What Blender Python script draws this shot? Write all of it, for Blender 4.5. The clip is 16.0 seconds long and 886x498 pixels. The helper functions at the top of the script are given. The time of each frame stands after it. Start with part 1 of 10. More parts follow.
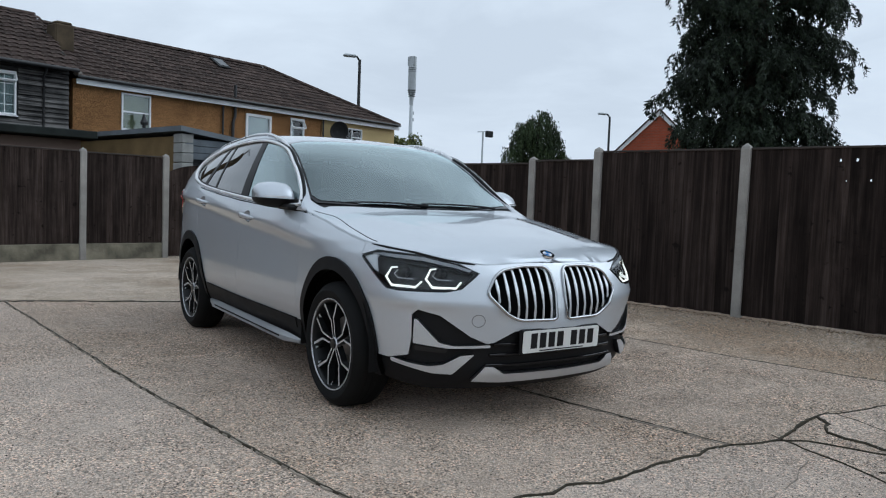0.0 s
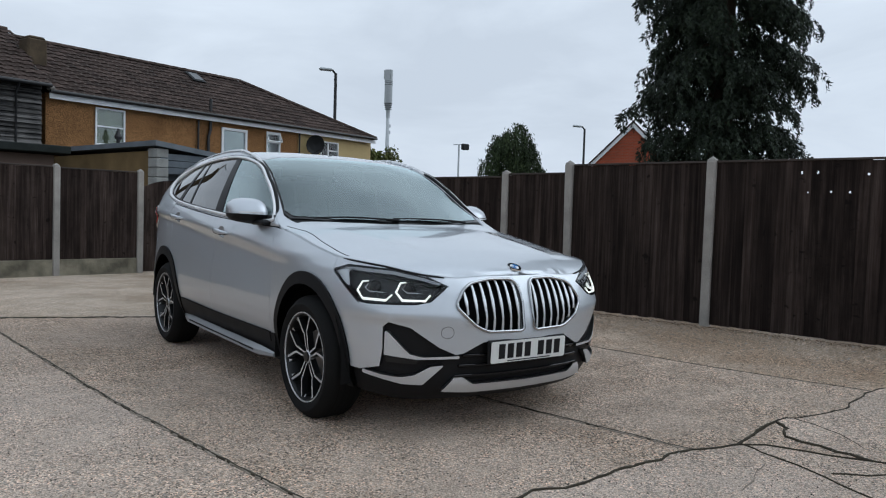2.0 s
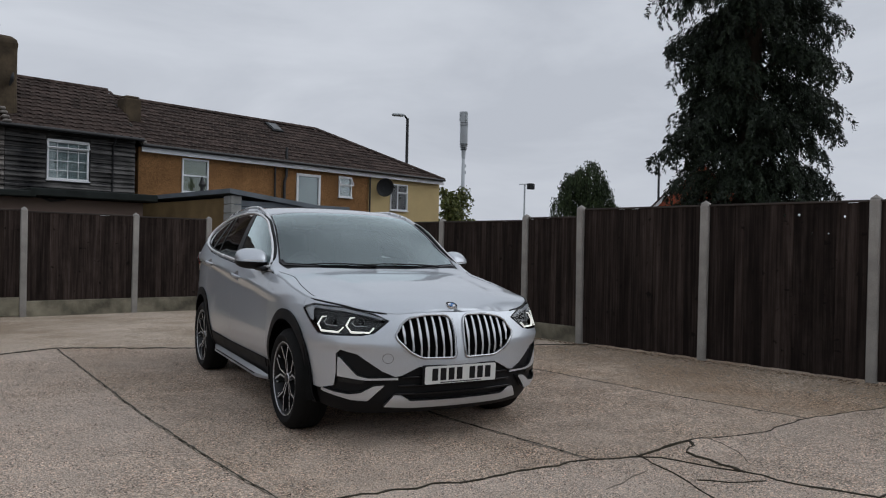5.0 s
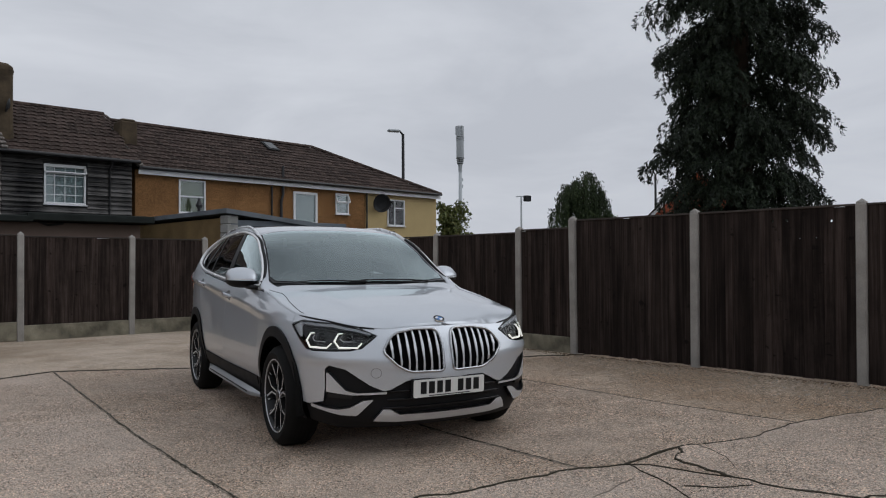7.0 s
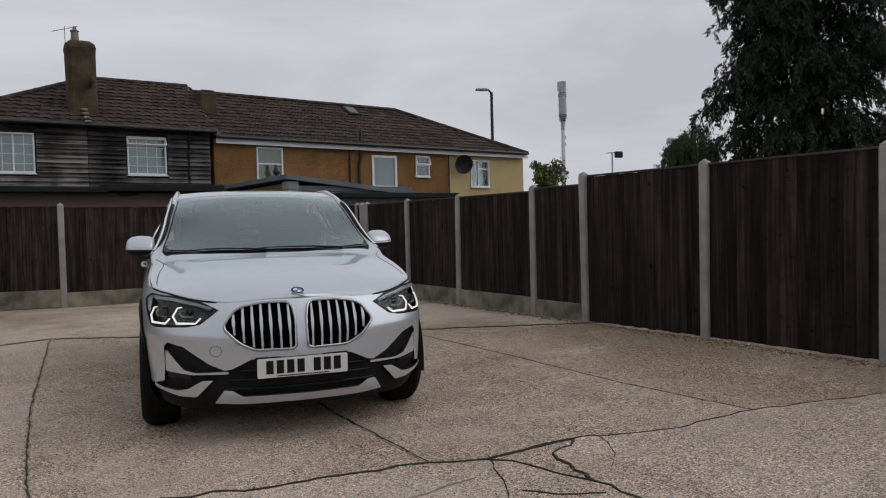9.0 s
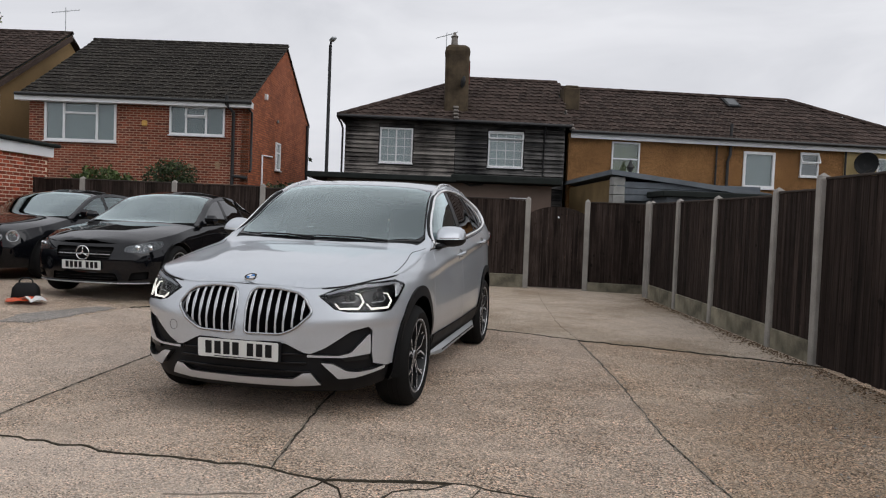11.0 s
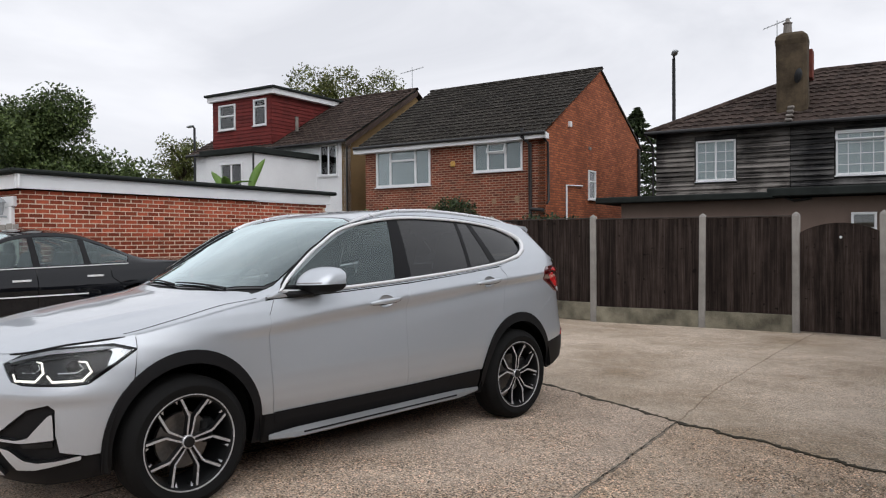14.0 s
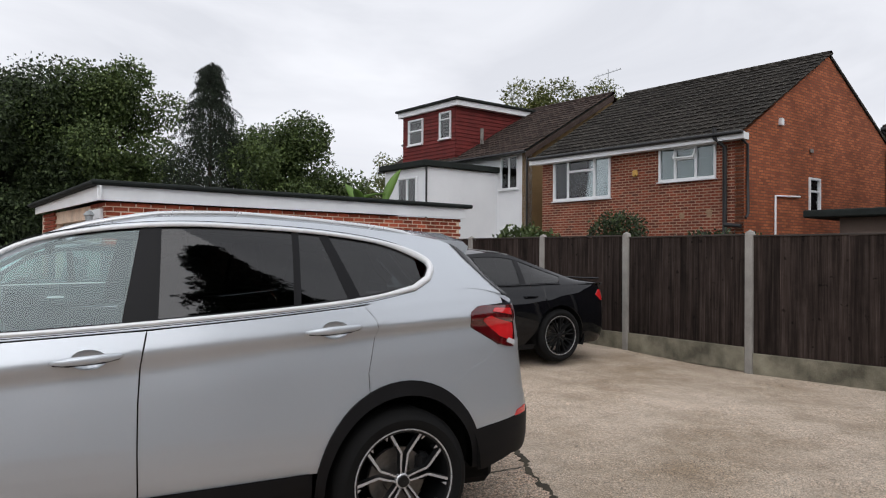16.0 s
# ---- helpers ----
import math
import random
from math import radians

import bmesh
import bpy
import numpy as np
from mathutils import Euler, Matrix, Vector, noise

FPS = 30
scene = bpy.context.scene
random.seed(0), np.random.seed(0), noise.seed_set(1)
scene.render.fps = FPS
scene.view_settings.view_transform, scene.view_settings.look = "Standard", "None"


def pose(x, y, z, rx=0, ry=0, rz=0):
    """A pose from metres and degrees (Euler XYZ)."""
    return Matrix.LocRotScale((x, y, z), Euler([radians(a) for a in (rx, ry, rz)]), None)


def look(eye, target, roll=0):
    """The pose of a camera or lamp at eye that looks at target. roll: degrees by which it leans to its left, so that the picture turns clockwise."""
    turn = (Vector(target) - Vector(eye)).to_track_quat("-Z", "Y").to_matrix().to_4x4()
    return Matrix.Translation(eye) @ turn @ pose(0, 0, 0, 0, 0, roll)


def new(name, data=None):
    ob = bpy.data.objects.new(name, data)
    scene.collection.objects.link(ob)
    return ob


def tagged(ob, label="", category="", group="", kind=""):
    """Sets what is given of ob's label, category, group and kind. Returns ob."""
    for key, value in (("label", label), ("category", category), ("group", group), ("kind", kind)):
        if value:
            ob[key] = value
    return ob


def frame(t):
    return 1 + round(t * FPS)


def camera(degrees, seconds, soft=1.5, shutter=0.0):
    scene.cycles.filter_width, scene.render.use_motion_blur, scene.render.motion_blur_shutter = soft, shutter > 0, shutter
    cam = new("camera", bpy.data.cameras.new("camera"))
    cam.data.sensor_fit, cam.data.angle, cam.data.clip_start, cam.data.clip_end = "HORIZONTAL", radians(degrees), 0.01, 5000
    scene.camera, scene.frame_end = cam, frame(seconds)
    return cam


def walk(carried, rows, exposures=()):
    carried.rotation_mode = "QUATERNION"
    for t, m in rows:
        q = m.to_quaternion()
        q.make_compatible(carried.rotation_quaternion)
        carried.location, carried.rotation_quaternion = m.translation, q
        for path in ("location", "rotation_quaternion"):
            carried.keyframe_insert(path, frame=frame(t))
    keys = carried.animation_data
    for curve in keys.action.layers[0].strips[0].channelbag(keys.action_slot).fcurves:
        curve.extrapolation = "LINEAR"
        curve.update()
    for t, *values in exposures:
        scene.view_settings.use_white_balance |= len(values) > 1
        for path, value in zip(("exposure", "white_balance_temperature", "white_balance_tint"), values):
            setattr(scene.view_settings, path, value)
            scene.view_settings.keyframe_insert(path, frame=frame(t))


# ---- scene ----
cam = camera(61.0, 16.0, 1.15)

PATH = [
    (0, (-2.676, -5.018, 1.14), (-1.552, -3.368, 1.011), 2.1),
    (0.5, (-2.686, -5.027, 1.136), (-1.562, -3.377, 1.018), 1.8),
    (1, (-2.703, -5.036, 1.133), (-1.586, -3.381, 1.014), 1.6),
    (1.5, (-2.701, -5.035, 1.143), (-1.585, -3.379, 1.025), 1.6),
    (2, (-2.701, -5.132, 1.157), (-1.53, -3.514, 1.062), 1.7),
    (2.5, (-2.715, -5.505, 1.18), (-1.485, -3.929, 1.137), -1.6),
    (3, (-2.65, -5.771, 1.22), (-1.476, -4.151, 1.196), 2.3),
    (3.5, (-2.504, -6.052, 1.244), (-1.428, -4.366, 1.22), 3.0),
    (4, (-2.474, -6.305, 1.25), (-1.472, -4.574, 1.231), 2.5),
    (4.2, (-2.48, -6.329, 1.256), (-1.492, -4.59, 1.245), 1.9),
    (6.5, (-2.401, -6.339, 1.24), (-1.429, -4.591, 1.246), 0.5),
    (7, (-2.404, -6.436, 1.253), (-1.43, -4.69, 1.287), -0.3),
    (7.5, (-2.293, -6.453, 1.233), (-1.307, -4.713, 1.274), -0.9),
    (8, (-1.906, -6.542, 1.204), (-0.969, -4.775, 1.211), -1.1),
    (8.2, (-1.676, -6.579, 1.237), (-0.766, -4.798, 1.215), -1.1),
    (10.3, (1.12, -6.52, 1.25), (1.14, -4.521, 1.19), 0.2),
    (10.5, (1.421, -6.508, 1.262), (1.329, -4.511, 1.199), 0.9),
    (11, (2.138, -6.286, 1.286), (1.703, -4.336, 1.202), 2.3),
    (11.5, (2.774, -5.985, 1.296), (2.124, -4.096, 1.208), 0.7),
    (12, (3.355, -5.536, 1.291), (2.476, -3.742, 1.214), -0.1),
    (12.5, (3.827, -5.07, 1.287), (2.828, -3.338, 1.22), 0.5),
    (13, (4.199, -4.491, 1.294), (3.08, -2.833, 1.298), -0.1),
    (13.5, (4.414, -3.871, 1.37), (3.187, -2.292, 1.377), 1.6),
    (14, (4.513, -3.179, 1.369), (3.112, -1.752, 1.346), -0.4),
    (14.5, (4.453, -2.462, 1.388), (2.93, -1.167, 1.345), 0.3),
    (15, (4.389, -1.665, 1.393), (2.752, -0.516, 1.37), -0.6),
    (15.5, (4.238, -0.914, 1.401), (2.54, 0.143, 1.433), -0.1),
    (16, (4.113, -0.115, 1.389), (2.33, 0.792, 1.414), 0.5),
]
EXPOSURES = [(0, -0.38, 5600, 5), (2, -0.42, 5700, 6), (3, -0.58, 5830, 8), (3.5, -0.78, 5900, 9), (7, -0.76, 6120, 11), (8.2, -0.78, 6180, 12), (10.3, -0.72, 6380, 13), (11, -0.42, 6380, 12), (12.5, -0.13, 6340, 12), (14, -0.18, 6340, 12), (16, -0.19, 6320, 12)]
walk(cam, [(t, look(eye, target, roll)) for t, eye, target, roll in PATH], EXPOSURES)

# ---- world and light: flat overcast daylight ----
world = bpy.data.worlds.new("overcast_sky")
scene.world = world
world.use_nodes = True
wn, wl = world.node_tree.nodes, world.node_tree.links
wn.clear()
SUN_EL, SUN_AZ = radians(42), radians(114)
sky = wn.new("ShaderNodeTexSky")
sky.sky_type = "NISHITA"
sky.sun_disc = False
sky.sun_elevation, sky.sun_rotation = SUN_EL, SUN_AZ
sky.air_density, sky.dust_density = 1.0, 4.0
grey = wn.new("ShaderNodeHueSaturation")
grey.inputs["Saturation"].default_value = 0.12
grey.inputs["Value"].default_value = 0.10
cloud = wn.new("ShaderNodeTexNoise")
cloud.inputs["Scale"].default_value = 2.2
cloud.inputs["Detail"].default_value = 6.0
cloud.inputs["Roughness"].default_value = 0.55
cloud.inputs["Distortion"].default_value = 0.6
ramp = wn.new("ShaderNodeValToRGB")
ramp.color_ramp.elements[0].position, ramp.color_ramp.elements[1].position = 0.36, 0.66
ramp.color_ramp.elements[0].color = (0.95, 0.97, 1.01, 1)
ramp.color_ramp.elements[1].color = (1.21, 1.225, 1.25, 1)
mixw = wn.new("ShaderNodeMixRGB")
mixw.blend_type = "MIX"
mixw.inputs[0].default_value = 0.85
wback = wn.new("ShaderNodeBackground")
wout = wn.new("ShaderNodeOutputWorld")
wl.new(sky.outputs[0], grey.inputs["Color"])
wco = wn.new("ShaderNodeTexCoord")
wmap = wn.new("ShaderNodeMapping")
wmap.inputs["Scale"].default_value = (1.0, 1.0, 3.2)
wl.new(wco.outputs["Generated"], wmap.inputs["Vector"])
wl.new(wmap.outputs[0], cloud.inputs["Vector"])
wl.new(cloud.outputs["Fac"], ramp.inputs[0])
wl.new(grey.outputs[0], mixw.inputs[1])
wl.new(ramp.outputs[0], mixw.inputs[2])
wl.new(mixw.outputs[0], wback.inputs[0])
wl.new(wback.outputs[0], wout.inputs[0])
wback.inputs[1].default_value = 1.0

sun_data = bpy.data.lights.new("sun", "SUN")
sun_data.energy, sun_data.angle, sun_data.color = 1.05, radians(60), (1.0, 0.98, 0.95)
sun = new("sun", sun_data)
sun.matrix_world = look((17, -7.6, 16.8), (0, 0, 0))

# ---- helpers for meshes ----
def link_mesh(name, verts, faces, material, parent=None, label="", smooth=False, autosmooth=None):
    me = bpy.data.meshes.new(name)
    me.from_pydata([tuple(v) for v in verts], [], faces)
    me.materials.append(material)
    if smooth:
        me.polygons.foreach_set("use_smooth", [True] * len(me.polygons))
        if autosmooth is not None:
            me.set_sharp_from_angle(angle=radians(autosmooth))
    me.update()
    ob = new(name, me)
    if parent is not None:
        ob.parent = parent
    if label:
        ob["label"] = label
    return ob


class Geo:
    """Collects vertices and faces of one mesh."""

    def __init__(self):
        self.v, self.f = [], []

    def add(self, verts, faces, m=None):
        n = len(self.v)
        self.v += [tuple(m @ Vector(p)) if m is not None else tuple(p) for p in verts]
        self.f += [tuple(n + i for i in f) for f in faces]
        return self

    def box(self, c, s, m=None):
        x, y, z = (a / 2 for a in s)
        vs = [(c[0] + i * x, c[1] + j * y, c[2] + k * z) for k in (-1, 1) for j in (-1, 1) for i in (-1, 1)]
        fs = [(0, 2, 3, 1), (4, 5, 7, 6), (0, 1, 5, 4), (2, 6, 7, 3), (0, 4, 6, 2), (1, 3, 7, 5)]
        return self.add(vs, fs, m)

    def cbox(self, c, s, ch=0.01, m=None):
        """A box with chamfered edges."""
        x, y, z = (a / 2 for a in s)
        ch = min(ch, 0.45 * min(s))
        vs, fs, ix = [], [], {}
        for k in (-1, 1):
            for j in (-1, 1):
                for i in (-1, 1):
                    for ax in range(3):
                        p = [i * x, j * y, k * z]
                        for b in range(3):
                            if b != ax:
                                p[b] -= (i, j, k)[b] * ch
                        ix[i, j, k, ax] = len(vs)
                        vs.append((c[0] + p[0], c[1] + p[1], c[2] + p[2]))
        for ax in range(3):
            b, d = (ax + 1) % 3, (ax + 2) % 3
            for sg in (-1, 1):
                q = []
                for sb, sd in ((-1, -1), (1, -1), (1, 1), (-1, 1)):
                    k = [0, 0, 0]
                    k[ax], k[b], k[d] = sg, sb, sd
                    q.append(ix[k[0], k[1], k[2], ax])
                fs.append(tuple(q if sg > 0 else q[::-1]))
            for sb in (-1, 1):
                for sd in (-1, 1):
                    q = []
                    for sa in (-1, 1):
                        k = [0, 0, 0]
                        k[ax], k[b], k[d] = sa, sb, sd
                        q.append((ix[k[0], k[1], k[2], b], ix[k[0], k[1], k[2], d]))
                    face = (q[0][0], q[1][0], q[1][1], q[0][1])
                    fs.append(face if sb * sd > 0 else face[::-1])
        for i in (-1, 1):
            for j in (-1, 1):
                for k in (-1, 1):
                    t = tuple(ix[i, j, k, a] for a in range(3))
                    fs.append(t if i * j * k > 0 else t[::-1])
        return self.add(vs, fs, m)

    def prism(self, poly, a, b, axis="z", m=None):
        """A polygon of two coordinates pulled along an axis from a to b."""
        n = len(poly)
        put = {"z": lambda p, h: (p[0], p[1], h), "y": lambda p, h: (p[0], h, p[1]), "x": lambda p, h: (h, p[0], p[1])}[axis]
        vs = [put(p, a) for p in poly] + [put(p, b) for p in poly]
        fs = [tuple(range(n))[::-1], tuple(range(n, 2 * n))]
        fs += [(i, (i + 1) % n, n + (i + 1) % n, n + i) for i in range(n)]
        return self.add(vs, fs, m)

    def tube(self, path, r, sides=8, m=None, closed=False, caps=True):
        path = [Vector(p) for p in path]
        n = len(path)
        rs = r if isinstance(r, (list, tuple)) else [r] * n
        vs, fs, up = [], [], None
        for i, p in enumerate(path):
            a = path[(i - 1) % n] if (i or closed) else p
            b = path[(i + 1) % n] if (i < n - 1 or closed) else p
            d = (b - a).normalized()
            if up is None:
                up = Vector((0, 0, 1)) if abs(d.z) < 0.9 else Vector((1, 0, 0))
            side = d.cross(up).normalized()
            up = side.cross(d).normalized()
            for k in range(sides):
                t = 2 * math.pi * k / sides
                vs.append(p + rs[i] * (math.cos(t) * side + math.sin(t) * up))
        for i in range(n if closed else n - 1):
            for k in range(sides):
                j = (i + 1) % n
                fs.append((i * sides + k, i * sides + (k + 1) % sides, j * sides + (k + 1) % sides, j * sides + k))
        if caps and not closed:
            fs.append(tuple(range(sides))[::-1])
            fs.append(tuple(range((n - 1) * sides, n * sides)))
        return self.add(vs, fs, m)

    def lathe(self, prof, sides=48, axis="x", m=None, closed=False):
        """A profile of (radius, height) turned round an axis."""
        vs, fs, n = [], [], len(prof)
        for k in range(sides):
            t = 2 * math.pi * k / sides
            c, s = math.cos(t), math.sin(t)
            for r, h in prof:
                vs.append({"x": (h, r * c, r * s), "z": (r * c, r * s, h), "y": (r * s, h, r * c)}[axis])
        for k in range(sides):
            j = (k + 1) % sides
            for i in range(n if closed else n - 1):
                i2 = (i + 1) % n
                fs.append((k * n + i, j * n + i, j * n + i2, k * n + i2))
        return self.add(vs, fs, m)

    def out(self, name, material, parent=None, label="", smooth=False, autosmooth=None):
        return link_mesh(name, self.v, self.f, material, parent, label, smooth, autosmooth)


def thing(name, label, category, m=None, group="", kind=""):
    ob = new(name)
    if m is not None:
        ob.matrix_world = m
    return tagged(ob, label, category, group, kind)


# ---- materials ----
class Nodes:
    def __init__(self, name):
        self.mat = bpy.data.materials.new(name)
        self.mat.use_nodes = True
        self.t = self.mat.node_tree
        self.b = self.t.nodes["Principled BSDF"]

    def n(self, kind, **inputs):
        node = self.t.nodes.new("ShaderNode" + kind)
        for k, v in inputs.items():
            node.inputs[k.replace("_", " ")].default_value = v
        return node

    def l(self, a, b):
        self.t.links.new(a, b)

    def mix(self, fac, a, b, blend="MIX"):
        node = self.t.nodes.new("ShaderNodeMixRGB")
        node.blend_type = blend
        for i, v in enumerate((fac, a, b)):
            if isinstance(v, (int, float)):
                node.inputs[i].default_value = v if i == 0 else (v, v, v, 1)
            elif isinstance(v, tuple):
                node.inputs[i].default_value = (*v, 1)
            else:
                self.l(v, node.inputs[i])
        return node.outputs[0]

    def ramp(self, fac, stops):
        node = self.t.nodes.new("ShaderNodeValToRGB")
        e = node.color_ramp.elements
        while len(e) < len(stops):
            e.new(0.5)
        for el, (p, c) in zip(e, stops):
            el.position = p
            el.color = (*c, 1) if isinstance(c, tuple) else (c, c, c, 1)
        self.l(fac, node.inputs[0])
        return node.outputs[0]

    def noise(self, scale, detail=4.0, rough=0.55, vec=None, stretch=None):
        node = self.n("TexNoise", Scale=scale, Detail=detail, Roughness=rough)
        co = vec if vec is not None else self.coord()
        if stretch:
            mp = self.n("Mapping")
            mp.inputs["Scale"].default_value = stretch
            self.l(co, mp.inputs["Vector"])
            co = mp.outputs[0]
        self.l(co, node.inputs["Vector"])
        return node.outputs["Fac"]

    def coord(self, which="Object"):
        for node in self.t.nodes:
            if node.bl_idname == "ShaderNodeTexCoord":
                return node.outputs[which]
        return self.n("TexCoord").outputs[which]

    def bump(self, height, strength=0.3, dist=0.01):
        node = self.n("Bump", Strength=strength, Distance=dist)
        self.l(height, node.inputs["Height"])
        self.l(node.outputs[0], self.b.inputs["Normal"])

    def set(self, color=None, rough=None, metal=0.0, spec=None, coat=0.0):
        for key, v in (("Base Color", color), ("Roughness", rough), ("Metallic", metal), ("Specular IOR Level", spec), ("Coat Weight", coat)):
            if v is None:
                continue
            if isinstance(v, tuple):
                self.b.inputs[key].default_value = (*v, 1)
            elif isinstance(v, (int, float)):
                self.b.inputs[key].default_value = v
            else:
                self.l(v, self.b.inputs[key])
        return self.mat


def plain(name, color, rough=0.5, metal=0.0, vary=0.15, scale=3.0, fine=60.0, bump=0.15, dist=0.003, stretch=None, coat=0.0, spec=None, rand=0.0):
    """A surface with broad stains and fine grain."""
    k = Nodes(name)
    broad, grain = k.noise(scale, 5, 0.6, stretch=stretch), k.noise(fine, 3, 0.6, stretch=stretch)
    lo, hi = tuple(c * (1 - vary) for c in color), tuple(min(1, c * (1 + vary)) for c in color)
    col = k.mix(k.ramp(broad, [(0.3, 0.0), (0.7, 1.0)]), lo, hi)
    col = k.mix(0.35 if bump else 0.04, col, k.mix(1.0, col, k.ramp(grain, [(0.25, 0.45), (0.75, 1.35)]), "MULTIPLY"))
    if rand:
        info = k.n("ObjectInfo")
        col = k.mix(1.0, col, k.ramp(info.outputs["Random"], [(0.0, 1 - rand), (1.0, 1 + rand)]), "MULTIPLY")
    if bump:
        k.bump(grain, bump, dist)
    if spec is None and rough >= 0.5 and not metal:
        spec = 0.2
    rg = k.ramp(broad, [(0.2, max(0.02, rough - 0.08)), (0.8, min(1, rough + 0.08))])
    return k.set(col, rg, metal, spec, coat)


def wood_fence(name, tone=1.0):
    k = Nodes(name)
    info = k.n("ObjectInfo")
    off = k.n("VectorMath")
    off.operation = "MULTIPLY_ADD"
    com = k.n("CombineXYZ")
    for i in range(3):
        k.l(info.outputs["Random"], com.inputs[i])
    off.inputs[1].default_value = (53.0, 31.0, 17.0)
    k.l(com.outputs[0], off.inputs[0])
    k.l(k.coord(), off.inputs[2])
    own = off.outputs[0]
    grain = k.noise(24, 6, 0.68, vec=own, stretch=(1, 1, 0.05))
    fine = k.noise(90, 3, 0.6, vec=own, stretch=(1, 1, 0.04))
    blot = k.noise(2.2, 5, 0.65, vec=own)
    knot = k.noise(9.0, 3, 0.5, vec=own, stretch=(1, 1, 1.6))
    col = k.ramp(grain, [(0.28, (0.009, 0.0066, 0.0056)), (0.50, (0.029, 0.0208, 0.0176)), (0.74, (0.072, 0.054, 0.046))])
    col = k.mix(1.0, col, k.ramp(info.outputs["Random"], [(0.0, 0.72 * tone), (1.0, 1.30 * tone)]), "MULTIPLY")
    col = k.mix(1.0, col, k.ramp(blot, [(0.28, 0.55), (0.72, 1.35)]), "MULTIPLY")
    col = k.mix(k.ramp(knot, [(0.66, 0.0), (0.72, 0.75)]), col, (0.006, 0.005, 0.0045))
    k.bump(fine, 0.5, 0.004)
    return k.set(col, 0.9, spec=0.12)


def aggregate(name, light, dark, pebble, stain=0.35, brown=0.0, streaky=0.55):
    """Worn concrete with exposed stones of many colours, pale worn patches and dark stains."""
    k = Nodes(name)
    co = k.coord()
    vor = k.n("TexVoronoi", Scale=112.0, Randomness=1.0)
    k.l(co, vor.inputs["Vector"])
    big, mid, fine = k.noise(0.40, 7, 0.68), k.noise(2.2, 8, 0.72), k.noise(120, 4, 0.75)
    streak = k.noise(0.9, 6, 0.7, stretch=(0.55, 2.2, 1.0))
    base = k.mix(k.ramp(mid, [(0.30, 0.0), (0.70, 1.0)]), dark, light)
    base = k.mix(k.ramp(big, [(0.42, 0.0), (0.62, stain)]), base, (dark[0] * 0.62, dark[1] * 0.57, dark[2] * 0.50))
    base = k.mix(k.ramp(streak, [(0.54, 0.0), (0.70, streaky)]), base, tuple(min(0.7, c * 1.22) for c in light))
    base = k.mix(k.ramp(k.noise(0.7, 7, 0.75), [(0.57, 0.0), (0.66, 0.6 * stain)]), base, (dark[0] * 0.50, dark[1] * 0.42, dark[2] * 0.34))
    if brown:
        base = k.mix(k.ramp(k.noise(0.8, 6, 0.65), [(0.35, 0.0), (0.65, brown)]), base, (dark[0] * 0.95, dark[1] * 0.72, dark[2] * 0.50))
    sep = k.n("SeparateColor")
    k.l(vor.outputs["Color"], sep.inputs[0])
    warm = k.ramp(sep.outputs[1], [(0.0, (0.98, 0.99, 1.0)), (0.5, (1.0, 0.98, 0.95)), (0.8, (1.04, 0.94, 0.84)), (1.0, (1.08, 0.86, 0.72))])
    tone = k.ramp(sep.outputs[0], [(0.0, 0.03), (0.20, 0.36), (0.42, 1.0), (0.80, 1.55), (1.0, 2.25)])
    stones = k.mix(1.0, k.mix(1.0, base, tone, "MULTIPLY"), warm, "MULTIPLY")
    wear = k.ramp(k.noise(0.75, 7, 0.68), [(0.36, 0.28 * pebble), (0.58, 0.92 * pebble)])
    col = k.mix(wear, base, stones)
    col = k.mix(0.65, col, k.mix(1.0, col, k.ramp(fine, [(0.32, 0.10), (0.70, 1.9)]), "MULTIPLY"))
    pit = k.n("TexVoronoi", Scale=58.0, Randomness=1.0)
    k.l(co, pit.inputs["Vector"])
    pits = k.ramp(pit.outputs["Distance"], [(0.20, 0.95), (0.34, 0.0)])
    pits = k.mix(1.0, pits, k.ramp(k.noise(3.0, 6, 0.75), [(0.40, 0.15), (0.58, 1.0)]), "MULTIPLY")
    col = k.mix(pits, col, k.mix(1.0, col, 0.18, "MULTIPLY"))
    col = k.mix(1.0, col, 1.05, "MULTIPLY")
    hgt = k.mix(0.5, vor.outputs["Distance"], fine)
    k.b.inputs["Diffuse Roughness"].default_value = 1.0
    k.bump(hgt, 0.9, 0.012 * (0.4 + 0.6 * pebble))
    return k.set(col, 0.88, spec=0.3)


